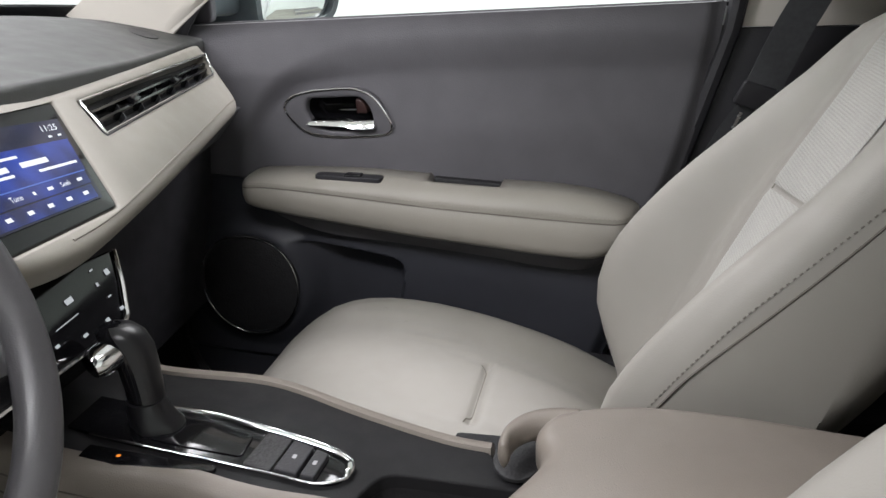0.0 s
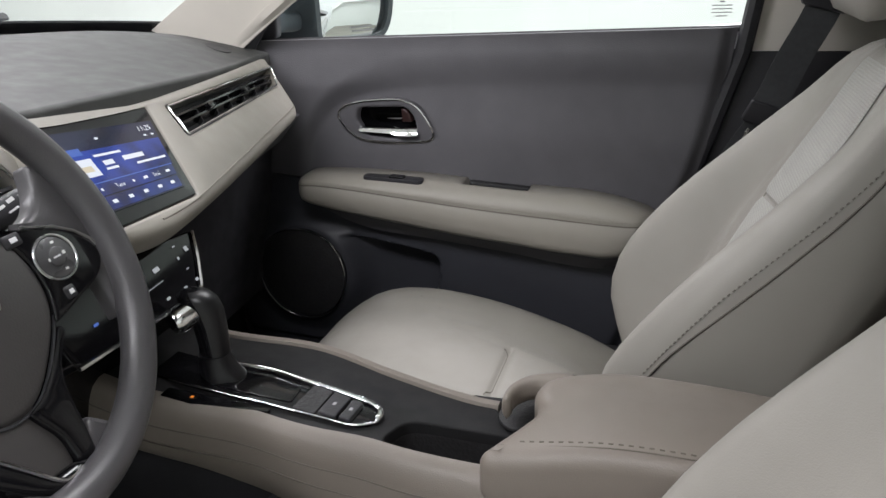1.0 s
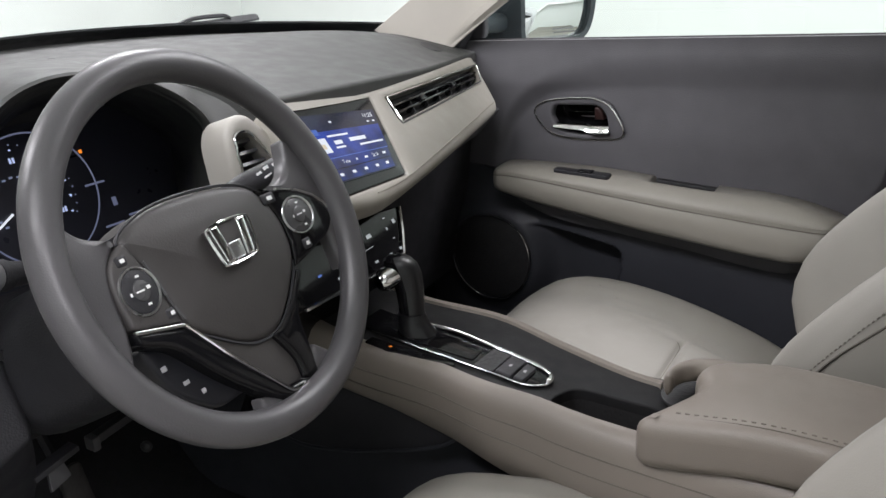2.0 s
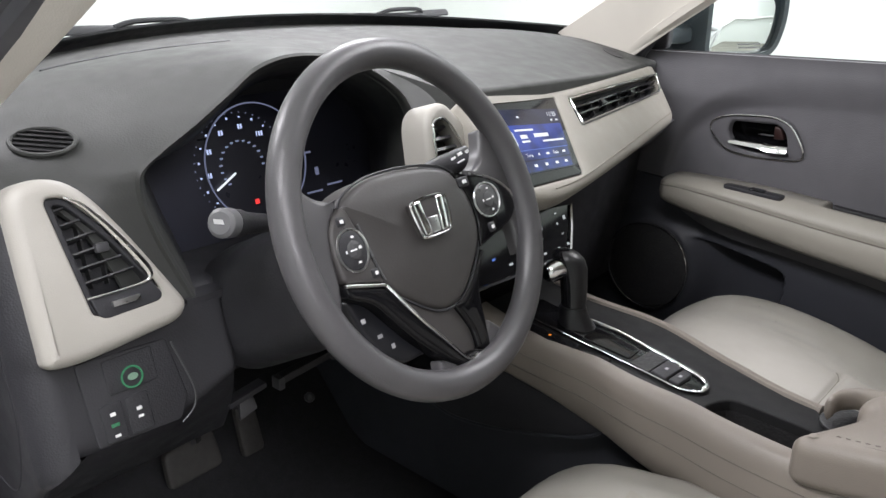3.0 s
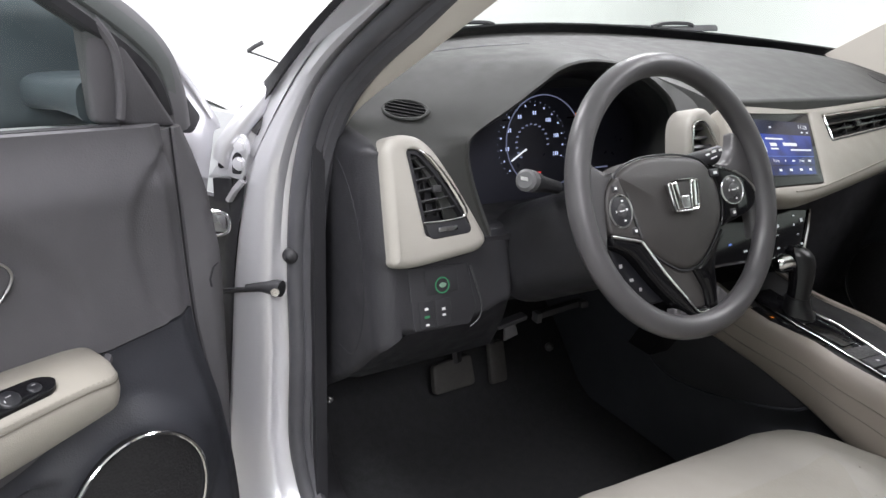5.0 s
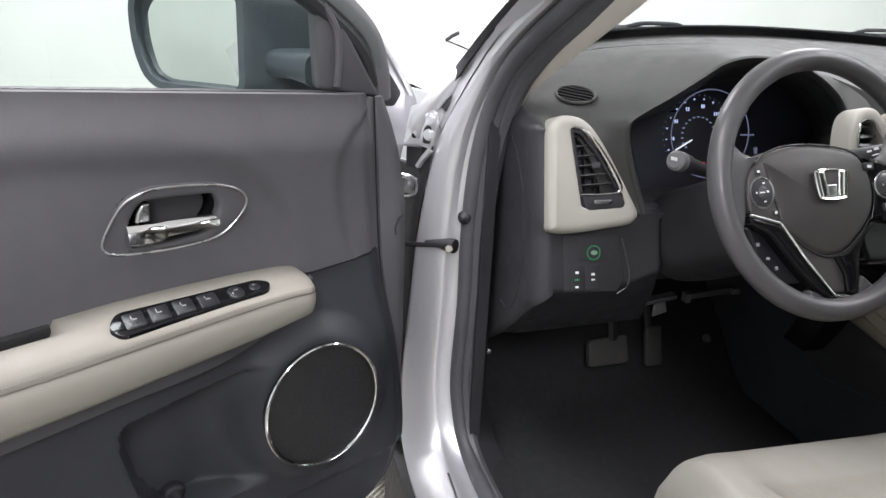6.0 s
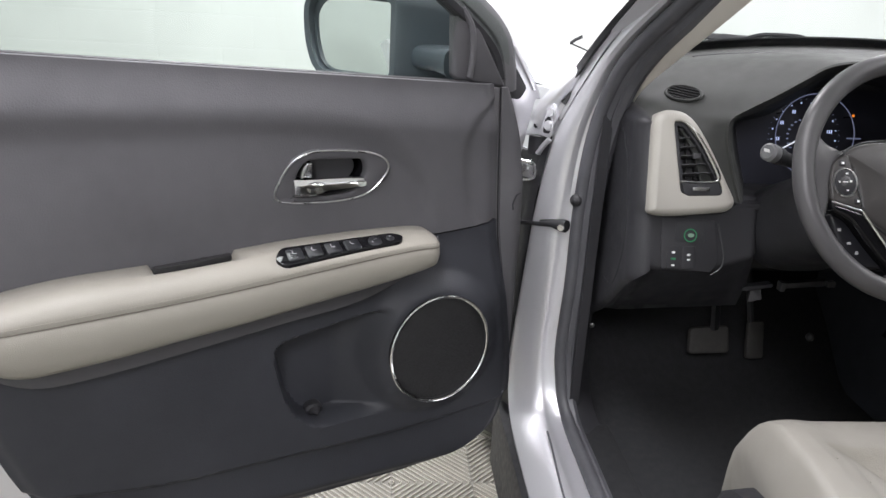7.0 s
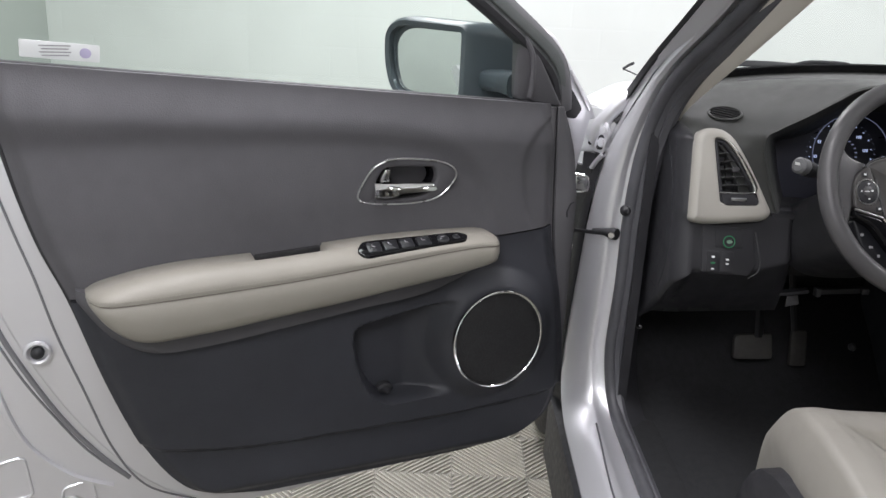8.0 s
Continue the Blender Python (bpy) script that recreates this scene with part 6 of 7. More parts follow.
LIT_ICON = glow("lit_icon", (0.90, 0.95, 1.0), 0.40)
climate = new("climate_panel")
climate.parent = dash
part("glass_panel", plate(cl_out, CP, 0.03, 0.003), GLOSS, climate, "gloss black climate panel")
part("chrome_trim", tube([CP(*cp2(q), 0.002) for q in ((-0.598, 0.106, 0.951), (-0.575, 0.086, 0.925), (-0.559, 0.060, 0.897), (-0.555, 0.045, 0.892), (-0.549, -0.07, 0.898), (-0.545, -0.19, 0.905))], 0.0028, 6), CHROME, climate, "chrome edge trim")
for q, w, h in (((-0.585, 0.075, 0.940), 0.010, 0.008), ((-0.580, 0.050, 0.936), 0.005, 0.005), ((-0.577, 0.000, 0.940), 0.016, 0.007), ((-0.573, 0.055, 0.920), 0.008, 0.002), ((-0.588, 0.055, 0.950), 0.008, 0.002),
     ((-0.563, 0.060, 0.905), 0.009, 0.005), ((-0.560, 0.030, 0.905), 0.009, 0.005), ((-0.557, -0.01, 0.908), 0.010, 0.004), ((-0.560, -0.05, 0.915), 0.008, 0.004), ((-0.556, -0.10, 0.915), 0.012, 0.004), ((-0.570, -0.02, 0.925), 0.05, 0.0012)):
    part("icon", bars([(*cp2(q), w * 0.8, h * 0.8)], CP, 0.0012), LIT_ICON, climate)
part("blue_mark", bars([(*cp2((-0.560, -0.135, 0.930)), 0.008, 0.003)], CP, 0.0012), SCREEN_BLUE2, climate)

# lower centre stack, glovebox side
part("centre_panel", sheet(lambda u, v: V((lerp(-0.60, -0.70, v**1.5), lerp(-0.15, 0.11, u) * (1 - 0.15 * v), lerp(0.90, 0.66, v))), 8, 8, (-0.06, 0, 0)), GLOSS, dash)
part("glovebox", sheet(lambda u, v: V((-0.74 - 0.05 * (1 - v) - 0.04 * u, lerp(0.09, 0.70, u), lerp(0.62, 0.985, v))), 10, 10, (-0.04, 0, 0)), PLASTIC, dash, "black glovebox lid")
part("lower_cover", box((-1.05, -0.66, 0.88), (-0.90, 0.66, 1.06), 0.02), PLASTIC, dash)

# ---- steering wheel, column, stalks ----
WN = V((0.9115, 0.0563, 0.4074)).normalized()
WS = V((0, 0, 1)).cross(WN).normalized()
WP = plane((-0.486, -0.3515, 1.0585), WS, WN.cross(WS))
WR = 0.182
wheel = thing("steering_wheel", "grey leather three-spoke steering wheel with gloss black trim", "steering wheel")
part("rim", tube([WP(WR * math.cos(a * math.pi / 60), WR * math.sin(a * math.pi / 60), 0.004) for a in range(120)], 0.0165, 18, True), WHEEL_SKIN, wheel, "thick leather-wrapped rim")


def hub_height(q):
    """The airbag cover: a gentle crown with a raised shield between two creases."""
    k = 0.0
    for sg in (-1, 1):
        a, b = V((sg * 0.062 + 0.002, 0.040)), V((sg * 0.014 + 0.002, -0.085))
        t = (b - a).normalized()
        off = (q - a).dot(V((t.y, -t.x))) * sg
        k = max(k, smooth(-0.006, 0.016, off + 0.010 * math.sin(math.pi * max(0.0, min(1.0, (q - a).dot(t) / 0.134)))))
    return 0.011 - 0.0055 * k - 0.10 * max(0.0, q.y - 0.030)


HUB_LOOP = [q.to_2d() for q in spline([(*q, 0) for q in ((-0.106, 0.038), (-0.068, 0.0545), (-0.015, 0.0570), (0.037, 0.0510), (0.071, 0.0375), (0.089, 0.002), (0.088, -0.033), (0.074, -0.058), (0.045, -0.086), (0.019, -0.1015), (-0.008, -0.1030), (-0.030, -0.0945), (-0.056, -0.0765), (-0.081, -0.0550), (-0.088, -0.021), (-0.096, 0.012))], 72, True)]
hub_mid = sum(HUB_LOOP, V((0, 0))) / len(HUB_LOOP)
hub_rows = [[WP(q.x, q.y, -0.045) for q in HUB_LOOP], [WP(q.x, q.y, -0.009) for q in HUB_LOOP]]
for k in range(1, 4):
    a = math.pi / 2 * k / 3
    hub_rows.append([WP(q.x, q.y, -0.009 + 0.009 * math.sin(a)) for q in inset(HUB_LOOP, 0.008 * (1 - math.cos(a)))])
for k in range(1, 20):
    f = 1 - k / 20
    row = [hub_mid + (q - hub_mid) * f for q in inset(HUB_LOOP, 0.008)]
    hub_rows.append([WP(q.x, q.y, hub_height(q) * (1 - f**3)) for q in row])
part("airbag_cover", loft(hub_rows), HUB, wheel, "soft airbag cover with two creases", angle=60)
part("hub_joint", tube([WP(q.x, q.y, -0.0035) for q in inset(HUB_LOOP, -0.0012)], 0.0016, 5, True), RUBBER, wheel, "dark joint round the airbag cover")
part("hub_shell", loft([[WP(x, y, w) for x, y in ((-0.120, 0.040), (-0.07, 0.050), (0.0, 0.054), (0.06, 0.044), (0.100, 0.020), (0.09, -0.05), (0.03, -0.10), (-0.03, -0.10), (-0.09, -0.05))] for w in (-0.012, -0.05)]), PLASTIC, wheel, "black rear shell of the hub")
SWITCH_GREY = surface("switch_grey", (0.060, 0.060, 0.062), 0.28, vary=0.06)
# leather ears where the side spokes run into the rim
EARS = {-1: ([(-0.150, 0.072), (-0.137, 0.0525), (-0.106, 0.040), (-0.125, 0.021), (-0.131, 0.0), (-0.135, -0.036), (-0.140, -0.056), (-0.152, -0.078), (-0.172, -0.050), (-0.178, 0.0), (-0.170, 0.055)], [0.01, 0.012, 0.004, 0.01, 0.02, 0.008, 0.012, 0.01, 0.03, 0.03, 0.01]),
        1: ([(0.086, 0.030), (0.120, 0.036), (0.136, 0.050), (0.146, 0.080), (0.168, 0.060), (0.178, 0.0), (0.172, -0.055), (0.150, -0.085), (0.152, -0.046), (0.150, 0.0), (0.12, 0.018)], [0.004, 0.02, 0.016, 0.006, 0.03, 0.03, 0.02, 0.006, 0.02, 0.03, 0.01])}
for sg in (-1, 1):
    part("spoke_root", plate(rounded(*EARS[sg]), lambda u, v, w=0: WP(u, v, w - 0.002 + 0.10 * max(0.0, abs(u) - 0.14)), 0.018, 0.007), WHEEL_SKIN, wheel, "leather where the spoke meets the rim")
# button pads
PADS = {-1: ([(-0.104, 0.0375), (-0.096, 0.012), (-0.089, -0.021), (-0.083, -0.050), (-0.134, -0.0365), (-0.1355, 0.0), (-0.127, 0.024)], [0.006, 0.02, 0.02, 0.004, 0.006, 0.03, 0.012], HUB),
        1: ([(0.070, 0.0370), (0.130, 0.020), (0.158, 0.002), (0.170, -0.020), (0.156, -0.038), (0.108, -0.050), (0.078, -0.056), (0.089, -0.030), (0.089, 0.0)], [0.004, 0.02, 0.014, 0.014, 0.014, 0.02, 0.004, 0.02, 0.02], GLOSS)}
for sg in (-1, 1):
    loop, radii, skin = PADS[sg]
    loop = rounded(loop, radii)
    spoke = part("side_spoke", plate(loop, lambda u, v, w=0: WP(u, v, w + 0.001), 0.024, 0.004), skin, wheel, "spoke with button pad")
    if sg > 0:
        part("pad_edge", tube([WP(x, y, 0.001) for x, y in ((0.098, 0.0295), (0.130, 0.0195), (0.150, 0.008), (0.1635, -0.005), (0.1685, -0.018))], 0.0014, 6), SATIN, spoke, "thin silver edge")
    else:
        part("pad_edge", tube([WP(x, y, 0.001) for x, y in ((-0.0945, 0.014), (-0.090, -0.010), (-0.087, -0.028), (-0.082, -0.048))], 0.0014, 6), SWITCH_GREY, spoke, "thin grey edge")
    c, rx, ry = (V((-0.111, -0.0085)), 0.0195, 0.0215) if sg < 0 else (V((0.1145, -0.006)), 0.0235, 0.0205)
    part("button_ring", tube([WP(q.x, q.y, 0.0018) for q in disc(c, rx, 36, ry)], 0.0013, 6, True), SATIN, spoke, "thin silver ring")
    part("button_pad", pillow(disc(c, rx - 0.001, 28, ry - 0.001), lambda u, v, w=0: WP(u, v, w + 0.0022), 0.006, 0.0022, round_r=0.002), SWITCH_GREY if sg > 0 else PLASTIC, spoke, "round satin grey buttons")
    part("button_centre", pillow(disc(c, rx * 0.45, 20, ry * 0.45), lambda u, v, w=0: WP(u, v, w + 0.0050), 0.004, 0.0012, 4, 0.001), SWITCH_GREY, spoke)
    for mark in [(c.x - 0.003, c.y, 0.009, 0.0016), (c.x + 0.006, c.y + 0.001, 0.004, 0.003), (c.x, c.y + 0.013, 0.004, 0.0022), (c.x, c.y - 0.013, 0.004, 0.0022), (c.x - 0.013, c.y, 0.0022, 0.003)]:
        part("mark", bars([mark], WP, 0.0066), ICON, spoke)
    for (bx, by), (bw, bh) in ((((-0.1145, 0.0215), (0.006, 0.005)), ((-0.0915, -0.0375), (0.0055, 0.005))) if sg < 0 else (((0.0830, 0.0225), (0.010, 0.006)), ((0.1085, -0.0385), (0.007, 0.006)))):
        key = part("button", pillow(rounded([(bx - bw, by - bh), (bx + bw, by - bh), (bx + bw, by + bh), (bx - bw, by + bh)], 0.003), lambda u, v, w=0: WP(u, v, w + 0.0015), 0.004, 0.0010, 4, 0.001), PLASTIC, spoke, "small black button")
        part("mark", bars([(bx, by, bw * 0.8, bh * 0.7)], WP, 0.0030), ICON, spoke)
# gloss lower spokes meeting at the bottom, with a dull insert between them
LEFT_ARM = rounded([(-0.1345, -0.0385), (-0.083, -0.0545), (-0.050, -0.101), (-0.004, -0.158), (0.020, -0.160), (0.038, -0.170), (0.006, -0.1775), (-0.018, -0.1665), (-0.065, -0.118), (-0.104, -0.0655), (-0.134, -0.0515)], [0.004, 0.008, 0.02, 0.006, 0.004, 0.006, 0.008, 0.02, 0.02, 0.012, 0.006])
RIGHT_ARM = rounded([(0.0795, -0.0575), (0.085, -0.0610), (0.053, -0.0955), (0.047, -0.1435), (0.042, -0.1690), (0.0215, -0.1605), (0.0215, -0.136), (0.006, -0.1045), (0.026, -0.1000), (0.052, -0.0830)], [0.003, 0.003, 0.02, 0.02, 0.006, 0.004, 0.01, 0.003, 0.006, 0.01])
for loop in (LEFT_ARM, RIGHT_ARM):
    part("lower_spoke", plate(loop, lambda u, v, w=0: WP(u, v, w + 0.001), 0.020, 0.0055, steps=4), GLOSS, wheel, "gloss black lower spoke")
part("hub_lower", plate(rounded([(-0.083, -0.056), (-0.02, -0.098), (0.018, -0.100), (0.024, -0.134), (0.022, -0.160), (-0.006, -0.158), (-0.050, -0.104)], 0.004), lambda u, v, w=0: WP(u, v, w - 0.005), 0.02, 0.003), HUB, wheel, "dull insert between the lower spokes")
part("chrome_bar", plate(rounded([(-0.1345, -0.0372), (-0.0845, -0.0510), (-0.0838, -0.0545), (-0.1340, -0.0412)], 0.0015), lambda u, v, w=0: WP(u, v, w + 0.003), 0.004, 0.001), SATIN, wheel, "satin silver bar")
part("chrome_strip", tube(spline([WP(*q) for q in ((-0.084, -0.053, 0.0020), (-0.066, -0.080, 0.0022), (-0.050, -0.1035, 0.0022), (-0.026, -0.134, 0.0022), (-0.005, -0.160, 0.0020), (0.006, -0.1645, 0.002), (0.020, -0.1640, 0.001))], 30), 0.0017, 6), CHROME, wheel, "chrome strip along the spoke")
part("switch_pod", plate(rounded([(-0.128, -0.052), (-0.100, -0.064), (-0.060, -0.118), (-0.035, -0.140), (-0.075, -0.140), (-0.112, -0.108)], [0.01, 0.01, 0.02, 0.006, 0.012, 0.02]), lambda u, v, w=0: WP(u, v, w - 0.018), 0.03, 0.005), SWITCH_POD, wheel, "blue-black phone buttons")
for mark in [(-0.112, -0.080, 0.006, 0.005), (-0.097, -0.101, 0.007, 0.004), (-0.084, -0.116, 0.005, 0.005)]:
    part("pod_mark", bars([mark], lambda u, v, w=0: WP(u, v, w - 0.0175), 0.0006), GREY_MARK, wheel)
part("bottom_boss", plate(rounded([(-0.040, -0.150), (-0.020, -0.158), (0.040, -0.160), (0.056, -0.135), (0.078, -0.155), (0.055, -0.180), (-0.045, -0.182)], [0.004, 0.01, 0.01, 0.006, 0.006, 0.02, 0.02]), lambda u, v, w=0: WP(u, v, w - 0.003), 0.016, 0.006), WHEEL_SKIN, wheel, "leather where the lower spokes meet the rim")
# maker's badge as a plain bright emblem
bad = lambda u, v, w=0.0: WP(u + 0.0035, v - 0.0015, w + 0.0105)
emblem = new("badge")
emblem.parent = wheel
badge_loop = spline([(q[0], q[1], 0) for q in ((-0.024, 0.0185), (0.0, 0.0205), (0.024, 0.0185), (0.0290, 0.013), (0.0245, -0.015), (0.0195, -0.0205), (0.0, -0.0218), (-0.0195, -0.0205), (-0.0245, -0.015), (-0.0290, 0.013))], 48, True)
part("badge_ring", tube([bad(q.x, q.y, 0.001) for q in badge_loop], 0.0017, 6, True), CHROME, emblem, "chrome emblem outline")
part("badge_field", plate([q.to_2d() for q in badge_loop], bad, 0.006, 0.001), HUB, emblem)
for sg in (-1, 1):
    part("badge_upright", plate(rounded([(sg * 0.0245, 0.0185), (sg * 0.0130, 0.0190), (sg * 0.0085, -0.0195), (sg * 0.0190, -0.0190)], 0.002), lambda u, v, w=0: bad(u, v, w + 0.003), 0.004, 0.0018), CHROME, emblem)
part("badge_field", plate(rounded([(-0.0085, -0.001), (0.0085, -0.001), (0.0075, -0.0185), (-0.0075, -0.0185)], 0.002), lambda u, v, w=0: bad(u, v, w + 0.0012), 0.004, 0.001), SATIN, emblem)

KNOB_GREY = surface("mid_grey_plastic", (0.12, 0.12, 0.124), 0.38, vary=0.06)
column = thing("steering_column", "black plastic steering column shroud with two stalks", "steering column")
rings = []
for k, (w, hw, hh, dz) in enumerate(((-0.035, 0.055, 0.050, -0.01), (-0.06, 0.080, 0.068, -0.015), (-0.11, 0.098, 0.078, -0.030), (-0.20, 0.110, 0.082, -0.040), (-0.30, 0.112, 0.085, -0.045))):
    rings.append([WP(hw * math.copysign(abs(math.cos(a))**0.7, math.cos(a)), dz + hh * math.copysign(abs(math.sin(a))**0.7, math.sin(a)), w) for a in [2 * math.pi * i / 28 for i in range(28)]])
part("shroud", loft(rings), PLASTIC, column, "black plastic shroud")
stalk = part("turn_signal_stalk", tube([V((-0.645, -0.435, 1.036)), V((-0.622, -0.475, 1.050)), V((-0.604, -0.508, 1.0615))], lambda f: 0.010 + 0.003 * f, 12), PLASTIC, column, "black stalk")
part("stalk_collar", tube([V((-0.606, -0.504, 1.060)), V((-0.598, -0.518, 1.0652))], 0.0150, 16), PLASTIC, stalk)
part("stalk_knob", tube([V((-0.597, -0.520, 1.0660)), V((-0.589, -0.534, 1.0708)), V((-0.5872, -0.5372, 1.0720))], lambda f: 0.0155 - 0.004 * (f > 0.9), 20), KNOB_GREY, stalk, "grey rotating knob")
part("knob_mark", bars([(0, 0.002, 0.011, 0.006), (0, -0.004, 0.007, 0.003)], plane((-0.5868, -0.5380, 1.0723), (0.87, 0.49, 0), (0.14, -0.25, 0.95)), 0.0006), ICON, stalk)
rs = part("wiper_stalk", tube([V((-0.60, -0.25, 1.055)), V((-0.59, -0.21, 1.070)), V((-0.580, -0.165, 1.080))], 0.012, 12, flat=1.3), PLASTIC, column, "black stalk with small marks")
for mark in [(-0.012, 0.003, 0.008, 0.003), (0.0, 0.004, 0.008, 0.004), (0.012, 0.002, 0.006, 0.004), (-0.004, -0.005, 0.012, 0.002)]:
    part("stalk_mark", bars([mark], plane((-0.572, -0.192, 1.084), (0.1, 1, 0.3), (-0.5, -0.2, 0.8)), 0.004), ICON, rs)

part("bracket", box((-0.008, -0.050, -0.006), (0.008, 0.050, 0.006), 0.003, at=lambda u, v, w: V((-0.733 + u, -0.335 + v, 0.782 + w + 0.09 * v))), RUBBER, column, "dark metal bracket under the column")
part("bracket_end", box((-0.009, -0.006, -0.009), (0.009, 0.004, 0.009), 0.002, at=lambda u, v, w: V((-0.727 + u, -0.384 + v, 0.778 + w))), DASH_EDGE, column, "bare metal end")
part("bracket_end", box((-0.007, -0.008, -0.006), (0.007, 0.008, 0.006), 0.002, at=lambda u, v, w: V((-0.723 + u, -0.289 + v, 0.787 + w))), DASH_EDGE, column, "bare metal end")
part("lower_bracket", box((-0.010, -0.030, -0.004), (0.010, 0.030, 0.004), 0.002, at=lambda u, v, w: V((-0.750 + u, -0.425 + v, 0.768 + w + 0.16 * v))), PLASTIC, column, "dark lower bracket")
part("lower_bracket_plate", plate(rounded([(-0.016, -0.016), (0.014, -0.012), (0.014, 0.010), (-0.006, 0.012)], 0.003), plane((-0.748, -0.425, 0.752), (0, 1, 0.1), (-0.4, 0, 0.9)), 0.005, 0.001), DASH_EDGE, column, "bare metal plate")

# ---- pedals ----
brake = thing("brake_pedal", "worn dark rubber brake pedal", "pedal", "pedals")
BP = plane((-0.985, -0.385, 0.537), (0, 1, 0), (-0.35, 0, 0.94))
part("pad", pillow(rounded([(-0.052, -0.036), (0.048, -0.032), (0.046, 0.034), (-0.048, 0.026)], 0.012), BP, 0.014, 0.0015, round_r=0.004), PEDAL, brake, "rubber pad")
part("arm", tube([V((-1.00, -0.37, 0.555)), V((-1.04, -0.37, 0.70)), V((-1.05, -0.38, 0.90))], 0.010, 6, flat=1.8), PLASTIC, brake)
gas = thing("accelerator_pedal", "slim dark accelerator pedal", "pedal", "pedals")
GP = plane((-1.005, -0.262, 0.530), (0.02, 1, -0.05), (-0.35, -0.25, 0.9))
part("pad", pillow(rounded([(-0.022, -0.050), (0.022, -0.046), (0.020, 0.046), (-0.020, 0.042)], 0.010), GP, 0.012, 0.0015, round_r=0.004), PEDAL, gas, "rubber pad")
part("arm", tube([V((-1.02, -0.275, 0.57)), V((-1.05, -0.30, 0.74)), V((-1.05, -0.33, 0.92))], 0.008, 6), PLASTIC, gas)

# ---- centre console ----
console = thing("centre_console", "dark centre console with pale leather sides", "console")
CN = [(-0.70, -0.050), (-0.56, -0.053), (-0.41, -0.050), (-0.31, -0.082), (-0.236, -0.100), (-0.138, -0.105), (0.30, -0.105)]   # near edge
CF = [(-0.70, 0.090), (-0.556, 0.088), (-0.413, 0.098), (-0.289, 0.060), (-0.194, 0.034), (-0.144, 0.030), (0.30, 0.040)]   # far edge
CZ = [(-0.72, 0.860), (-0.60, 0.826), (-0.52, 0.812), (-0.41, 0.804), (-0.28, 0.797), (-0.14, 0.790), (0.30, 0.770)]
CB = [(-0.70, 0.735), (-0.52, 0.712), (-0.42, 0.690), (-0.30, 0.680), (0.0, 0.672), (0.30, 0.66)]


def top_z(x):
    return curve_at(CZ, x)


def console_section(x):
    n, f, z, b = curve_at(CN, x), curve_at(CF, x), top_z(x), curve_at(CB, x)
    return n, f, z, b


def flare(x):
    """How far the dark top widens towards the driver ahead of the cup holder."""
    return 0.034 * smooth(-0.25, -0.40, x)


N = 52
rings = []
for i in range(N):
    x = lerp(-1.16, 0.28, i / (N - 1))
    n, f, z, b = console_section(x)
    f = lerp(f, -0.015, smooth(-0.16, -0.13, x))
    rings.append([V(q) for q in ((x, n + 0.004, 0.42), (x, n + 0.004, z - 0.11), (x, n + 0.012, z - 0.10), (x, lerp(n, f, 0.5), z - 0.10), (x, f - 0.012, z - 0.10), (x, f - 0.004, z - 0.11), (x, f - 0.004, 0.42))])
part("body", loft(rings), DOOR_LOWER, console, "black console body")
# dark top with cut-outs
hole_cup = rounded([(-0.262, -0.084), (-0.244, -0.034), (-0.10, -0.032), (-0.05, -0.034), (-0.05, -0.104), (-0.21, -0.098)], [0.02, 0.02, 0.02, 0.01, 0.01, 0.02])
top_out = []
for i in range(30):
    x = lerp(-0.66, -0.02, i / 29)
    top_out.append(V((x, curve_at(CN, x) + 0.006 - flare(x))))
for i in range(30):
    x = lerp(-0.02, -0.66, i / 29)
    top_out.append(V((x, lerp(curve_at(CF, x) - 0.006, -0.012, smooth(-0.150, -0.135, x)))))
TOP = lambda u, v, w=0.0: V((u, v, top_z(u) + w))
part("top_panel", plate(top_out, TOP, 0.09, 0.006, [hole_cup], 0.003), CONSOLE_TOP, console, "dark grey top panel")


part("cup_liner", loft([[TOP(q.x, q.y, w) for q in inset(hole_cup, g)] for g, w in ((-0.0005, -0.007), (0.002, -0.045), (0.006, -0.082), (0.03, -0.084))], caps=False), GRILLE, console, "black cup holder well")
part("cup_floor", plate(inset(hole_cup, 0.004), lambda u, v, w=0: TOP(u, v, w - 0.083), 0.004, 0.001), GRILLE, console)

# dark panel below the leather, with a raised lower edge
SIDE = lambda u, v, w=0.0: V((u, -0.082 - w, v))
side_out = rounded([(-0.80, 0.76), (-0.775, 0.650), (-0.706, 0.605), (-0.61, 0.617), (-0.52, 0.643), (-0.44, 0.672), (-0.40, 0.694), (-0.378, 0.730), (-0.385, 0.76)], [0.01, 0.05, 0.05, 0.1, 0.1, 0.08, 0.04, 0.02, 0.01])
side_panel = part("side_panel", plate(side_out, SIDE, 0.05, 0.006), PLASTIC, console, "black panel on the console side")
part("panel_edge", tube([SIDE(q.x, q.y, -0.001) for q in side_out if q.y < 0.735], 0.0030, 6), DOOR_LOWER, side_panel, "rounded panel edge")

# pale leather side pads
def side_pad(near):
    s = -1 if near else 1
    rr = []
    for i in range(44):
        x = lerp(-0.69, 0.10 if near else -0.150, i / 43)
        n, f, z, b = console_section(x)
        g = flare(x) if near else 0.0
        e = n - g if near else f
        b += 0.40 * g
        h = -0.35 * g * s
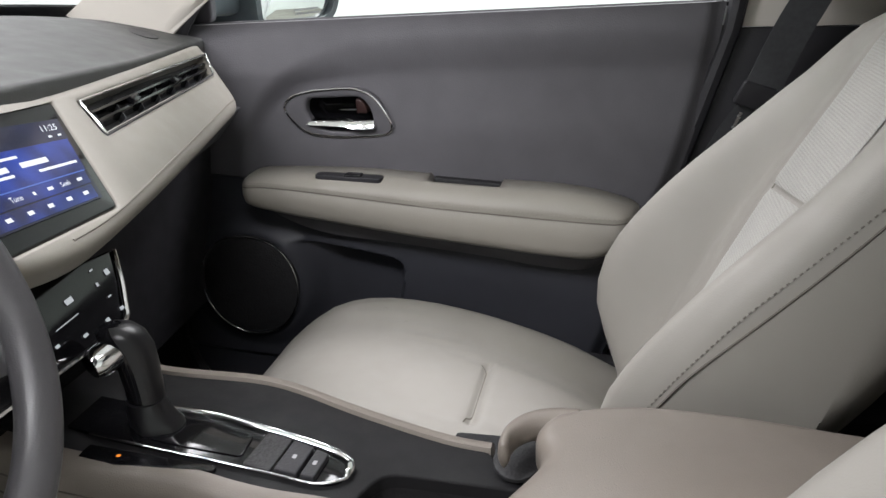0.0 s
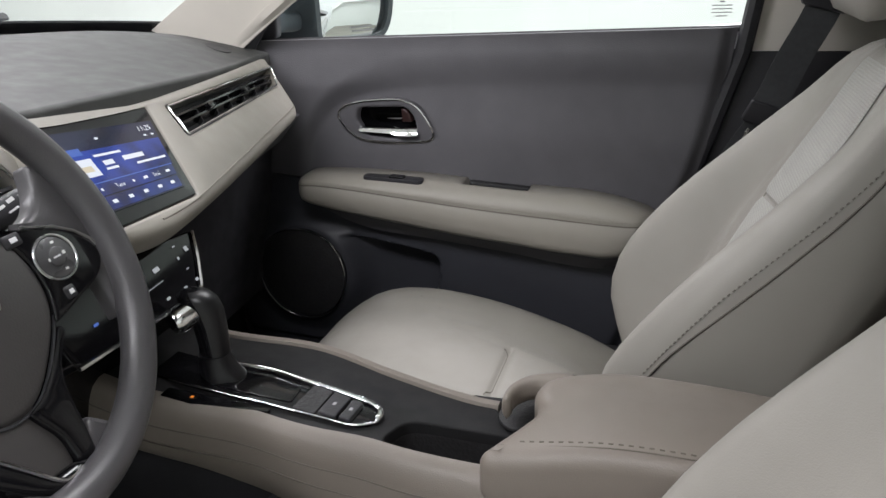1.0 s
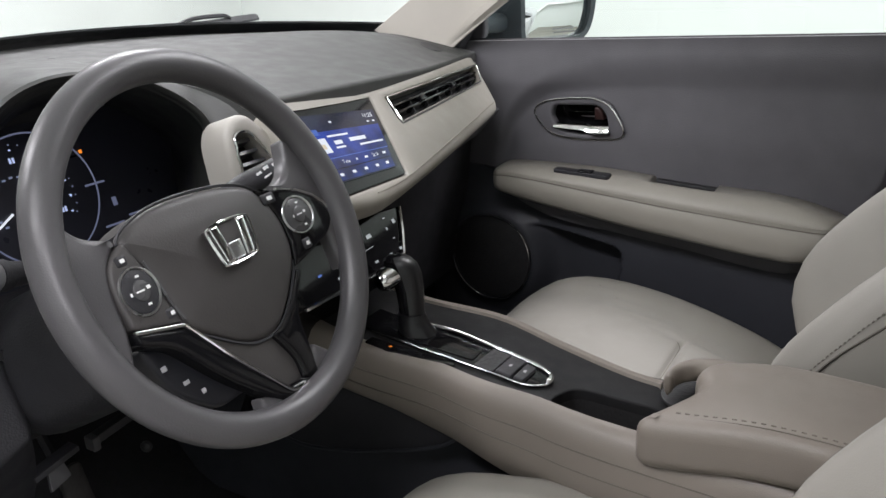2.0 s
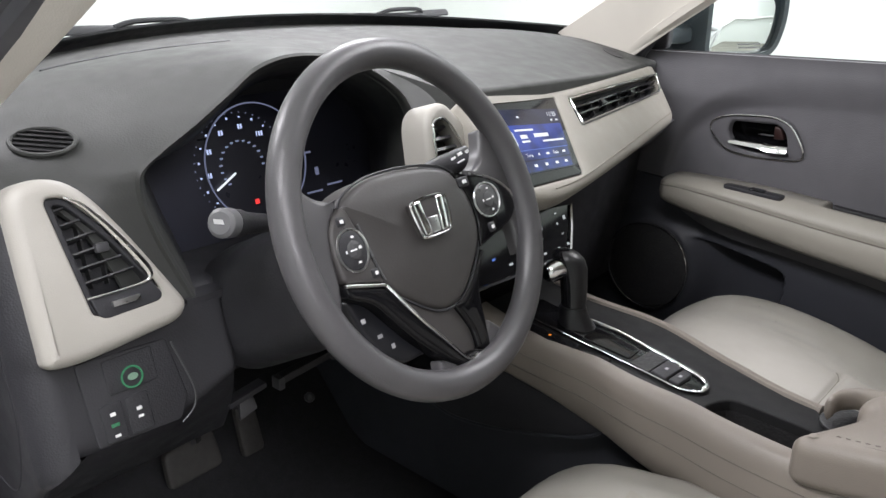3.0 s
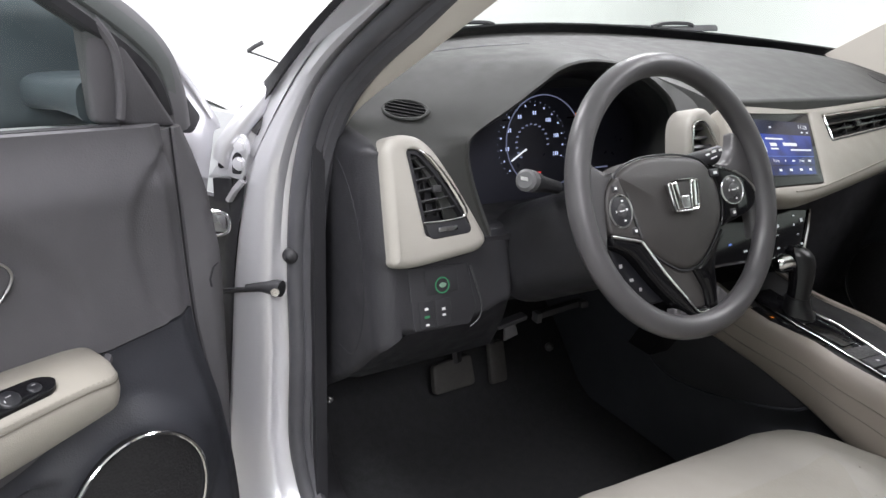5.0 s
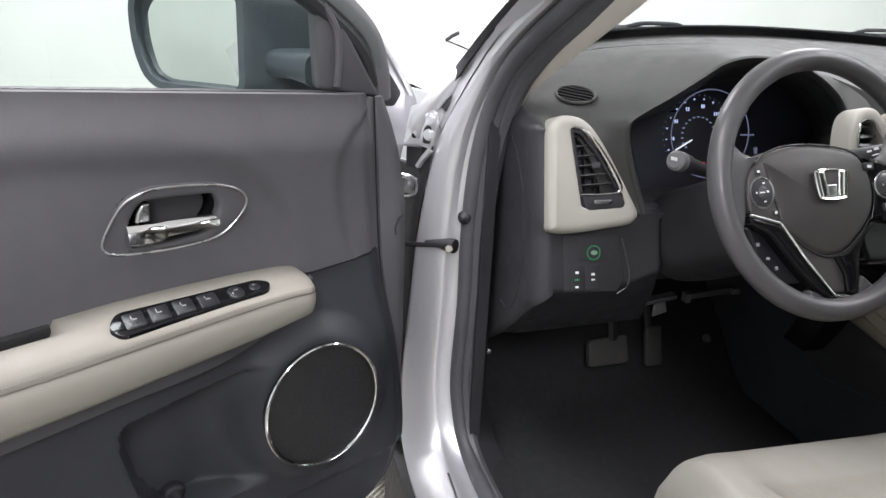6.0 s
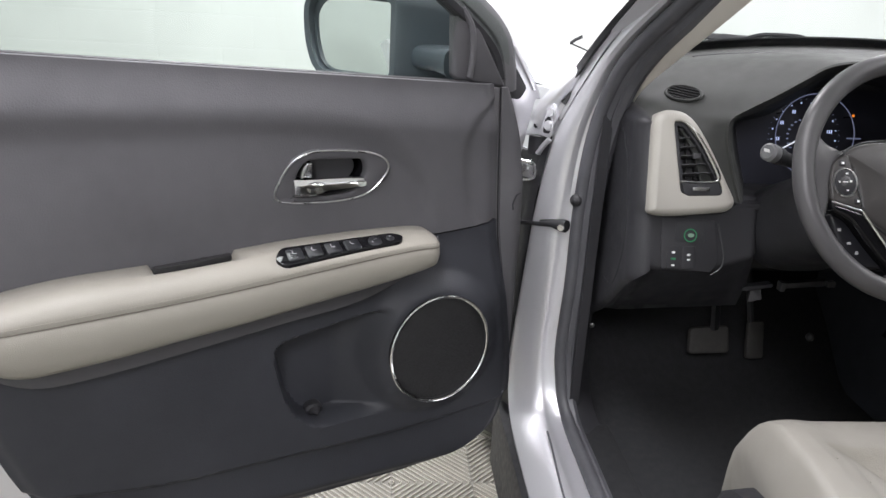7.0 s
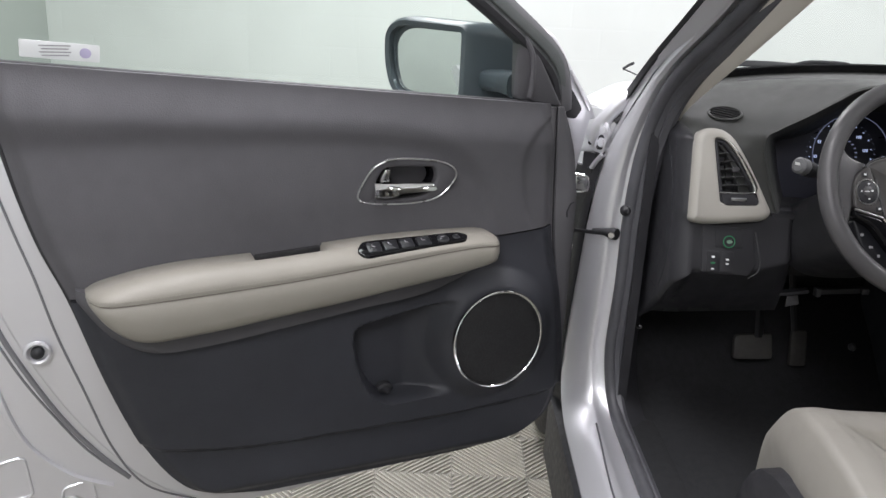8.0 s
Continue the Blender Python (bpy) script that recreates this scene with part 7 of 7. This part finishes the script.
        rr.append([V(q) for q in ((x, e - s * 0.014, z - 0.004), (x, e - s * 0.010, z + 0.004), (x, e, z + 0.004), (x, e + s * 0.010, z - 0.004), (x, e + s * 0.018 + 0.4 * h, z - 0.022), (x, e + s * 0.021 + h, lerp(z, b, 0.6)), (x, e + s * 0.018 + h, b + 0.01), (x, e + s * 0.008 + h, b), (x, e - s * 0.014, b))])
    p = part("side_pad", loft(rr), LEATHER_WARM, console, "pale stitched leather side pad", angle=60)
    for drop in (0.030, 0.056):
        line = []
        for i in range(60):
            x = lerp(-0.68, 0.09 if near else -0.155, i / 59)
            n, f, z, b = console_section(x)
            g = flare(x) if near else 0.0
            line.append(V((x, (n if near else f) - g + s * (0.0188 if drop < 0.04 else 0.0203) + g * (0.18 if drop < 0.04 else 0.28), z - drop)))
        part("seam", tube(line, 0.0009, 5), SEAM, p, "stitched seam")
side_pad(True)
side_pad(False)

# chrome-edged shift gate with switches
gate = new("shift_gate")
gate.parent = console
g_out = rounded([(-0.575, -0.048), (-0.575, 0.014), (-0.480, 0.0155), (-0.385, 0.004), (-0.310, -0.015), (-0.279, -0.030), (-0.273, -0.056), (-0.290, -0.069), (-0.403, -0.058)], [0.004, 0.004, 0.06, 0.06, 0.02, 0.010, 0.010, 0.012, 0.06])
far_rail = [(-0.520, 0.012), (-0.470, 0.0135), (-0.434, 0.012), (-0.385, 0.002), (-0.330, -0.010), (-0.298, -0.0195), (-0.2815, -0.029), (-0.276, -0.037)]
near_rail = [(-0.545, -0.050), (-0.470, -0.053), (-0.403, -0.058), (-0.340, -0.064), (-0.300, -0.068), (-0.284, -0.066), (-0.276, -0.058)]
rail = spline([TOP(*q, 0.004) for q in far_rail + [(-0.2745, -0.047), (-0.2765, -0.057)] + near_rail[4::-1]], 180)
part("chrome_rail", tube(rail, lambda f: 0.0040 - 0.0012 * smooth(0.30, 0.42, f) + 0.0022 * smooth(0.44, 0.50, f) * smooth(0.64, 0.56, f) - 0.0012 * smooth(0.56, 0.66, f), 10), CHROME, gate, "bright chrome rail round the gate")
part("chrome_rail", tube(spline([TOP(q[0], q[1] + 0.0065, 0.003) for q in far_rail], 40), 0.0014, 6), CHROME, gate, "fine outer chrome line")
part("lever_slot", plate(rounded([(-0.500, -0.040), (-0.500, 0.000), (-0.440, -0.002), (-0.386, -0.012), (-0.384, -0.046), (-0.440, -0.044)], 0.006), lambda u, v, w=0: TOP(u, v, w + 0.0046), 0.002, 0.0006), GLOSS, gate, "dark slot behind the lever")
part("gate_panel", plate(inset(g_out, 0.002), lambda u, v, w=0: TOP(u, v, w + 0.003), 0.008, 0.001), GLOSS, gate, "gloss black gate panel")
part("tray", plate(rounded([(-0.378, -0.056), (-0.374, -0.003), (-0.346, -0.010), (-0.348, -0.061)], 0.003), lambda u, v, w=0: TOP(u, v, w + 0.0046), 0.004, 0.001), GRILLE, gate, "small dark tray")
for nm, q in (("parking_brake_switch", [(-0.344, -0.060), (-0.342, -0.013), (-0.318, -0.020), (-0.320, -0.064)]), ("hold_switch", [(-0.317, -0.063), (-0.315, -0.022), (-0.300, -0.027), (-0.302, -0.065)])):
    b = part(nm, plate(rounded(q, 0.003), lambda u, v, w=0: TOP(u, v, w + 0.008), 0.008, 0.002), PLASTIC, gate, "black switch")
    c = sum((V(p) for p in q), V((0, 0))) / 4
    part("mark", bars([(c.x, c.y, 0.004, 0.006)], lambda u, v, w=0: TOP(u, v, w + 0.008), 0.0004), GREY_MARK, b)
part("gear_lamp", bars([(-0.498, -0.073, 0.004, 0.004)], TOP, 0.0050), LAMP_AMBER, gate, "small amber lamp")
part("gear_letters", plate(rounded([(-0.535, -0.084), (-0.535, -0.064), (-0.400, -0.0645), (-0.400, -0.0720), (-0.495, -0.0850)], 0.003), lambda u, v, w=0: TOP(u, v, w + 0.0042), 0.006, 0.0008), GLOSS, gate, "gloss strip of gear letters")

GRIP = surface("soft_black_grip", (0.009, 0.009, 0.010), 0.36, vary=0.1, spec=0.4)
lever = thing("gear_selector", "gloss black gear selector with chrome button", "gear lever")
part("boot", loft([[V((-0.500 + dx + hx * math.cos(a), -0.014 + hy * math.sin(a) + 0.002 * math.sin(5 * a) * (z < 0.83), z)) for a in [2 * math.pi * i / 20 for i in range(20)]] for dx, hx, hy, z in ((0.008, 0.029, 0.024, 0.806), (0.008, 0.028, 0.024, 0.816), (0.004, 0.024, 0.022, 0.824), (0.001, 0.0215, 0.020, 0.834), (0.0, 0.0205, 0.0185, 0.842))]), GRIP, lever, "black gaiter")
STEM = [((-0.500, -0.013, 0.832), 0.0180, 0.0165), ((-0.502, -0.010, 0.852), 0.0190, 0.0175), ((-0.506, -0.007, 0.876), 0.0205, 0.0190), ((-0.511, -0.006, 0.896), 0.0230, 0.0205), ((-0.517, -0.008, 0.910), 0.0240, 0.0210), ((-0.521, -0.010, 0.918), 0.0205, 0.0180), ((-0.524, -0.011, 0.9225), 0.0110, 0.0100)]
part("grip", loft([[V((c[0] + hx * math.cos(a), c[1] + hy * math.sin(a), c[2])) for a in [2 * math.pi * i / 24 for i in range(24)]] for c, hx, hy in STEM]), GLOSS, lever, "gloss black grip")
part("grip_back", loft([[V((c[0] + k * hx * math.cos(a), c[1] + k * hy * math.sin(a), c[2] + 0.0006)) for k, a in [(1.05, radians(-70 + 180 * i / 12)) for i in range(13)] + [(0.9, radians(110 - 180 * i / 12)) for i in range(13)]] for c, hx, hy in STEM]), GRIP, lever, "soft black rear of the grip")
part("release_button", tube([V((-0.520, -0.018, 0.897)), V((-0.529, -0.036, 0.8935)), V((-0.532, -0.043, 0.892))], lambda f: 0.0165 - 0.004 * (f > 0.9), 20), CHROME, lever, "chrome release button")

# leather armrest box behind the cup holder
armrest = thing("armrest_box", "pale leather centre armrest with stitching", "armrest")
ao = spline([(q[0], q[1], 0) for q in ((-0.137, -0.122), (-0.129, -0.104), (-0.113, -0.076), (-0.100, -0.052), (-0.0955, -0.036), (-0.0965, -0.022), (-0.102, -0.008), (-0.104, 0.008), (-0.098, 0.026), (-0.080, 0.038), (-0.043, 0.046), (0.02, 0.049), (0.15, 0.049), (0.27, 0.042), (0.29, 0.0), (0.28, -0.085), (0.20, -0.114), (0.0, -0.124), (-0.09, -0.132), (-0.125, -0.133))], 110, True)
AR = lambda u, v, w=0.0: V((u, v, 0.846 + w - 0.012 * smooth(0, -0.14, u) - 0.02 * smooth(0.0, 0.3, u)))
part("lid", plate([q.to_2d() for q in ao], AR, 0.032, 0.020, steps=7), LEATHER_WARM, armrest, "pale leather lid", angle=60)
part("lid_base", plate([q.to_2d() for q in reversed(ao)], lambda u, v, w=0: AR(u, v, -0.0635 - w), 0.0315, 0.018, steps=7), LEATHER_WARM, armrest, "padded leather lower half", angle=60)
line = [AR(x, curve_at([(-0.14, -0.112), (-0.11, -0.113), (0.0, -0.110), (0.2, -0.103), (0.3, -0.09)], x), -0.0010) for x in [-0.118 + 0.38 * k / 40 for k in range(41)]]
hook = spline([AR(*q) for q in ((-0.066, 0.028, -0.017), (-0.088, 0.029, -0.015), (-0.1095, 0.0215, -0.013), (-0.1245, 0.004, -0.012), (-0.1300, -0.014, -0.012), (-0.1300, -0.028, -0.014))], 26)
hook_rings = []
for i, p in enumerate(hook):
    t = (hook[min(i + 1, 25)] - hook[max(i - 1, 0)]).normalized()
    side = t.cross(V((0, 0, 1))).normalized()
    r = lerp(0.019, 0.0060, smooth(0.0, 0.9, i / 25)) * (1.0 if i < 24 else 0.75 if i == 24 else 0.4)
    low = lerp(0.028, 0.011, smooth(0.0, 0.5, i / 25))
    hook_rings.append([p + side * (r * math.cos(a)) + V((0, 0, (0.014 if math.sin(a) > 0 else low) * math.copysign(abs(math.sin(a))**0.7, math.sin(a)))) for a in [2 * math.pi * k / 16 for k in range(16)]])
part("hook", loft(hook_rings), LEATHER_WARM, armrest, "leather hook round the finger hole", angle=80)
# flat black disc paints the depth of the hole
part("hole_shade", plate(disc((-0.119, 0.006), 0.026, 28, 0.034), lambda u, v, w=0: AR(u, v, w - 0.037), 0.004, 0.001), GRILLE, armrest, "black disc for the shade in the finger hole")
bite = [AR(q.x + 0.002, q.y, 0) for q in ao if q.x < -0.09 and -0.085 < q.y < 0.030]
# black strip over the leather wall imitates the dark of the gap
part("gap_shade", loft([[p + V((0, 0, -0.020)), p + V((0, 0, -0.075)), p + V((0.01, 0, -0.075)), p + V((0.01, 0, -0.020))] for p in bite]), CARPET, armrest, "black strip added for the shade in the gap")
part("seam", tube(line, 0.0009, 5), SEAM, armrest)
part("stitching", stitches([p + V((0, 0.006, 0.0010)) for p in line[2:]], 0.0075, 0.0011), SEAM, armrest, "row of stitches")
part("box", box((-0.085, -0.095, 0.62), (0.27, 0.07, 0.80), 0.01), PLASTIC, armrest)
# added black block hides the pale cushion and stands for shade
part("gap_shade_block", box((-0.20, 0.040, 0.60), (-0.085, 0.088, 0.765), 0.006), CARPET, armrest, "black block for the shade beside the console")


# ---- seats ----
CUSH_Z = [(-0.640, 0.500), (-0.632, 0.545), (-0.610, 0.594), (-0.575, 0.637), (-0.530, 0.672), (-0.470, 0.695), (-0.400, 0.699), (-0.300, 0.687), (-0.200, 0.662), (-0.100, 0.626), (0.0, 0.575), (0.10, 0.545)]
BOLST = [(-0.12, -0.02), (-0.06, 0.015), (-0.01, 0.052), (0.04, 0.082), (0.10, 0.100), (0.20, 0.106), (0.39, 0.082), (0.58, 0.047), (0.74, 0.020), (0.86, 0.0), (1.0, -0.02)]

CUSH_BOXY = [(-0.640, 0.440), (-0.624, 0.500), (-0.620, 0.556), (-0.609, 0.607), (-0.588, 0.643), (-0.554, 0.668), (-0.505, 0.685), (-0.450, 0.693)] + CUSH_Z[6:]


def build_seat(cy, xoff, recline, back_off=0.0, cover=0.0, rise=0.0, boxy=0.0):
    seat = thing("front_seat", "pale grey leather front seat with cloth centre panels", "car seat", "front seats")
    W = 0.250

    def ridge(s):
        a = abs(s)
        return smooth(0.42, 0.78, a) - 0.40 * smooth(0.80, 0.94, a) - 1.3 * max(0.0, (a - 0.935) / 0.065)**1.3

    def seam_half(x):
        return curve_at([(-0.60, 0.86), (-0.45, 0.80), (-0.38, 0.64), (-0.307, 0.46), (-0.224, 0.31), (0.1, 0.30)], x)

    def panel_far(f):
        return curve_at([(0.0, 0.07), (0.16, 0.10), (0.41, 0.16), (0.55, 0.23), (0.70, 0.28), (0.90, 0.36)], f)

    def panel_near(f):
        return curve_at([(0.0, -0.42), (0.3, -0.52), (0.55, -0.57), (0.9, -0.50)], f)

    def cross(s):
        return 0.558 - 0.055 * s

    # cushion: s across, x along
    def cushion(s, x, lift=0.0):
        w = W * lerp(lerp(0.90, 0.885, boxy), 1.0, smooth(-0.64, -0.35, x))
        z = curve_at(CUSH_BOXY if boxy else CUSH_Z, x)
        a = abs(s)
        z += 0.014 * (smooth(0.5, 0.8, a) - 1) * smooth(-0.62, -0.45, x)
        drop = 0.080 * smooth(lerp(0.80, 0.88, boxy), 1.02, a)**2
        z -= drop * smooth(-0.66, -0.50, x) + 0.05 * (1 - 0.7 * boxy) * smooth(0.70, 1.0, a) * (1 - smooth(-0.64, -0.50, x))
        z -= 0.0040 * math.exp(-((a - seam_half(x)) / 0.016)**2) * smooth(-0.50, -0.40, x) * smooth(-0.205, -0.225, x)
        if x > -0.45:
            z -= 0.0050 * math.exp(-((x + 0.222) / 0.0045)**2) * smooth(0.34, 0.29, a)
            z += 0.0075 * smooth(-0.222, -0.205, x) * smooth(-0.02, -0.14, x) * smooth(0.40, 0.28, a)
        return V((x + xoff, cy + s * w, z + lift + rise))
    S = [-1 + 2 * i / 72 for i in range(73)]
    xs = sorted([-0.640, -0.639, -0.636, -0.632, -0.626, -0.618, -0.608, -0.595, -0.58, -0.56, -0.54, -0.51, -0.48, -0.45, -0.41, -0.37, -0.33, -0.29, -0.26, -0.24, -0.232, -0.228, -0.225, -0.222, -0.219, -0.216, -0.212, -0.206, -0.198, -0.185, -0.17, -0.14, -0.10, -0.06, -0.02, 0.04, 0.10])
    rr = []
    for x in xs:
        topv = [cushion(s, x) for s in S]
        zb = min(0.470, topv[0].z - 0.05, topv[36].z - 0.03)
        w = abs(topv[-1].y - cy)
        X = x + xoff
        low = [V((X, cy + w * 0.995, topv[-1].z - 0.03)), V((X, cy + w * 0.93, zb)), V((X, cy, zb)), V((X, cy - w * 0.93, zb)), V((X, cy - w * 0.995, topv[-1].z - 0.03))]
        rr.append(topv + low)
    part("cushion", loft(rr), SEAT_LEATHER, seat, "pale grey leather cushion", angle=75)
    if boxy:
        part("cushion_cloth", sheet(lambda u, v: cushion(lerp(-0.27, 0.27, u), lerp(-0.195, -0.01, v), 0.0006), 20, 16), CLOTH_FINE, seat, "finely perforated leather panel", angle=75)
        part("cushion_front_cloth", sheet(lambda u, v: cushion(lerp(-1, 1, u) * (seam_half(lerp(-0.46, -0.232, v)) - 0.10), lerp(-0.46, -0.232, v), 0.0005), 20, 16), CLOTH_FINE, seat, "finely perforated leather panel", angle=75)
    for k in (-1, 1):
        part("seam", tube([cushion(k * seam_half(lerp(-0.42, -0.226, i / 30)), lerp(-0.42, -0.226, i / 30), -0.0003) for i in range(31)], 0.0011, 5), SEAM, seat)
    part("seam", tube([cushion(-0.31 + 0.62 * k / 24, -0.222 - 0.010 * smooth(0.24, 0.31, abs(-0.31 + 0.62 * k / 24)), -0.0002) for k in range(25)], 0.0012, 5), SEAM, seat)
    for k in (-1, 1):
        g = cover if k * cy > 0 else 0.0
        part("side_cover", loft([[V((x - g + xoff, cy + k * (W + d + 0.2 * g), z)) for d, z in ((-0.03, zt), (0.004, zt - 0.004), (0.014, zt - 0.025), (0.012, 0.44), (-0.03, 0.42))] for x, zt in ((-0.52, 0.45), (-0.505, 0.51), (-0.48, 0.560), (-0.45, 0.585), (-0.40, 0.602), (-0.32, 0.610), (-0.2, 0.606), (-0.1, 0.598), (0.05, 0.585), (0.12, 0.56))]), PLASTIC, seat, "black plastic side cover")
    part("rails", box((-0.36 + xoff, cy - 0.18, 0.40), (0.14 + xoff, cy + 0.18, 0.48), 0.01), PLASTIC, seat)

    # backrest
    a = radians(recline)
    up, fw = V((math.sin(a), 0, math.cos(a))), V((-math.cos(a), 0, math.sin(a)))
    base = V((xoff + back_off, cy, 0.655))

    def back(s, f, lift=0.0):
        h = 0.62 * f
        w = W * curve_at([(-0.12, 0.66), (-0.06, 0.76), (0, 0.86), (0.06, 0.92), (0.25, 1.0), (0.6, 0.98), (0.80, 0.88), (0.92, 0.72), (1.0, 0.52)], f)
        b = curve_at(BOLST, f)
        d = 0.010 * math.sin(math.pi * min(1, max(0, f) * 1.3)) + b * ridge(s) * (0.86 if s * cy < 0 else 1.0) - (0.030 * smooth(0.9, 1.0, abs(s)))
        d -= 0.08 * (1 - math.sqrt(max(0, 1 - max(0, (f - 0.86) / 0.14)**2)))
        inside = smooth(-0.04, 0.02, min(panel_far(f) - s, s - panel_near(f)))
        d -= 0.004 * math.exp(-((f - cross(s)) / 0.008)**2) * inside
        d -= 0.003 * (math.exp(-((s - panel_far(f)) / 0.02)**2) + math.exp(-((s - panel_near(f)) / 0.02)**2)) * smooth(0.95, 0.85, f)
        return base + up * h + fw * (d + lift) + V((0, s * w, 0))
    rr = []
    for f in [-0.12, -0.06, 0, 0.05, 0.1, 0.16, 0.22, 0.28, 0.34, 0.40, 0.46, 0.50, 0.525, 0.535, 0.543, 0.551, 0.559, 0.567, 0.575, 0.583, 0.591, 0.60, 0.612, 0.64, 0.70, 0.76, 0.81, 0.85, 0.89, 0.925, 0.95, 0.97, 0.985, 0.995, 1.0]:
        fr = [back(s, f) for s in S]
        w = abs(fr[-1].y - cy)
        o = base + up * (0.62 * f)
        t = lerp(0.075, 0.115, smooth(0, 0.5, f)) - 0.02 * smooth(0.8, 1.0, f)
        rear = [o - fw * (t - 0.03) + V((0, w * 1.0, 0)), o - fw * t + V((0, w * 0.93, 0)), o - fw * t, o - fw * t - V((0, w * 0.93, 0)), o - fw * (t - 0.03) - V((0, w * 1.0, 0))]
        rr.append(fr + rear)
    part("backrest", loft(rr), SEAT_LEATHER, seat, "pale grey leather backrest", angle=75)
    def panel(v0, v1, lift):
        def fn(u, v):
            f = lerp(v0, v1, v)
            for _ in range(3):
                s = lerp(panel_near(f), panel_far(f), lerp(0.03, 0.97, u))
                lo, hi = (v0, cross(s) - 0.006) if v0 < 0.3 else (cross(s) + 0.006, v1)
                f = lerp(lo, hi, v)
            return back(s, f, lift)
        return fn
    part("backrest_cloth", sheet(panel(0.05, 0.55, 0.0014), 24, 24), CLOTH, seat, "woven cloth panel", angle=75)
    part("shoulder_cloth", sheet(panel(0.56, 0.90, 0.0014), 24, 24), CLOTH, seat, "woven cloth panel", angle=75)
    for side in (panel_near, panel_far):
        part("seam", tube([back(side(0.03 + 0.87 * k / 24), 0.03 + 0.87 * k / 24, -0.0006) for k in range(25)], 0.0011, 5), STITCH, seat)
    edge = [(0.0, 0.920), (0.2, 0.930), (0.4, 0.945), (0.6, 0.960), (0.8, 0.980), (1.0, 0.996)]
    for s in (-1, 1):
        part("bolster_seam", tube([back(s * curve_at(edge, f), f, 0.0004) for f in [0.02 + 0.90 * k / 30 for k in range(31)]], 0.0014, 5), SEAM, seat, "stitched bolster seam")
        part("stitching", stitches([back(s * (curve_at(edge, f) - 0.012), f, 0.0006) for f in [0.04 + 0.86 * k / 30 for k in range(31)]], 0.0065, 0.0009), SEAM, seat, "row of stitches")
    span = [lerp(panel_near(0.57), panel_far(0.55), k / 20) for k in range(21)]
    part("seam", tube([back(s, cross(s), -0.0012) for s in span], 0.0013, 5), SEAM, seat)
    # head restraint on two posts
    hr = base + up * 0.685 + fw * 0.050
    rr = []
    for k in range(13):
        v = -1 + 2 * k / 12
        q = math.sqrt(max(0.02, 1 - abs(v)**3))
        rr.append([hr + up * (0.095 * v) + V((0, 0.135 * (0.72 + 0.28 * q) * math.copysign(abs(math.cos(t))**0.6, math.cos(t)), 0)) + fw * (0.050 * q * math.copysign(abs(math.sin(t))**0.8, math.sin(t)) + 0.012) for t in [2 * math.pi * i / 28 for i in range(28)]])
    part("head_restraint", loft(rr), SEAT_LEATHER, seat, "pale leather head restraint", angle=75)
    for s in (-0.05, 0.05):
        part("post", tube([base + up * 0.54 + V((0, s, 0)) - fw * 0.04, hr + V((0, s, 0))], 0.006, 8), CHROME, seat)
    return seat


CLOTH_FINE = surface("perforated_leather", (0.240, 0.226, 0.196), 0.52, vary=0.04, grain=0.5, grain_scale=260)
build_seat(0.345, 0.0, 28)
build_seat(-0.345, 0.161, 25, -0.094, 0.061, 0.014, 1.0)

# passenger belt and buckle
belt = thing("seat_belt", "dark grey passenger seat belt hanging from the pillar", "seat belt")
def strap(pts, w, side):
    path = spline(pts, 24)
    return loft([[p + side * w, p + side * w + V((0, -0.002, 0)), p - side * w + V((0, -0.002, 0)), p - side * w] for p in path])
part("webbing", strap([V((0.265, 0.645, 1.28)), V((0.236, 0.655, 1.185)), V((0.205, 0.660, 1.115)), V((0.172, 0.665, 1.028))], 0.027, V((0.97, 0, -0.25))), BELT, belt, "woven belt")
part("upper_guide", box((-0.036, -0.012, -0.016), (0.036, 0.010, 0.016), 0.008, at=lambda u, v, w: V((0.240 + u, 0.655 + v, 1.205 + w - 0.25 * u))), PLASTIC, belt, "black belt guide")
part("lower_webbing", strap([V((0.158, 0.680, 1.00)), V((0.120, 0.690, 0.93)), V((0.07, 0.695, 0.80)), V((0.05, 0.695, 0.60))], 0.020, V((0.9, 0.1, -0.3))), BELT, belt)
part("tongue", plate(rounded([(-0.03, -0.02), (0.03, -0.02), (0.026, 0.02), (-0.026, 0.02)], 0.006), plane((0.166, 0.662, 1.018), (0.9, 0, -0.3), (0.3, -0.2, 0.9)), 0.01, 0.003), PLASTIC, belt, "black plastic tongue")
part("latch_plate", plate(rounded([(-0.003, -0.03), (0.003, -0.03), (0.003, 0.0), (-0.003, 0.0)], 0.001), plane((0.146, 0.664, 0.995), (0.9, 0, -0.3), (0.3, -0.2, 0.9)), 0.003, 0.001), SATIN, belt)
buckle = thing("belt_buckle", "black belt buckle beside the seat", "buckle")
part("stem", box((0.0, 0.60, 0.60), (0.03, 0.625, 0.72), 0.008), PLASTIC, buckle)
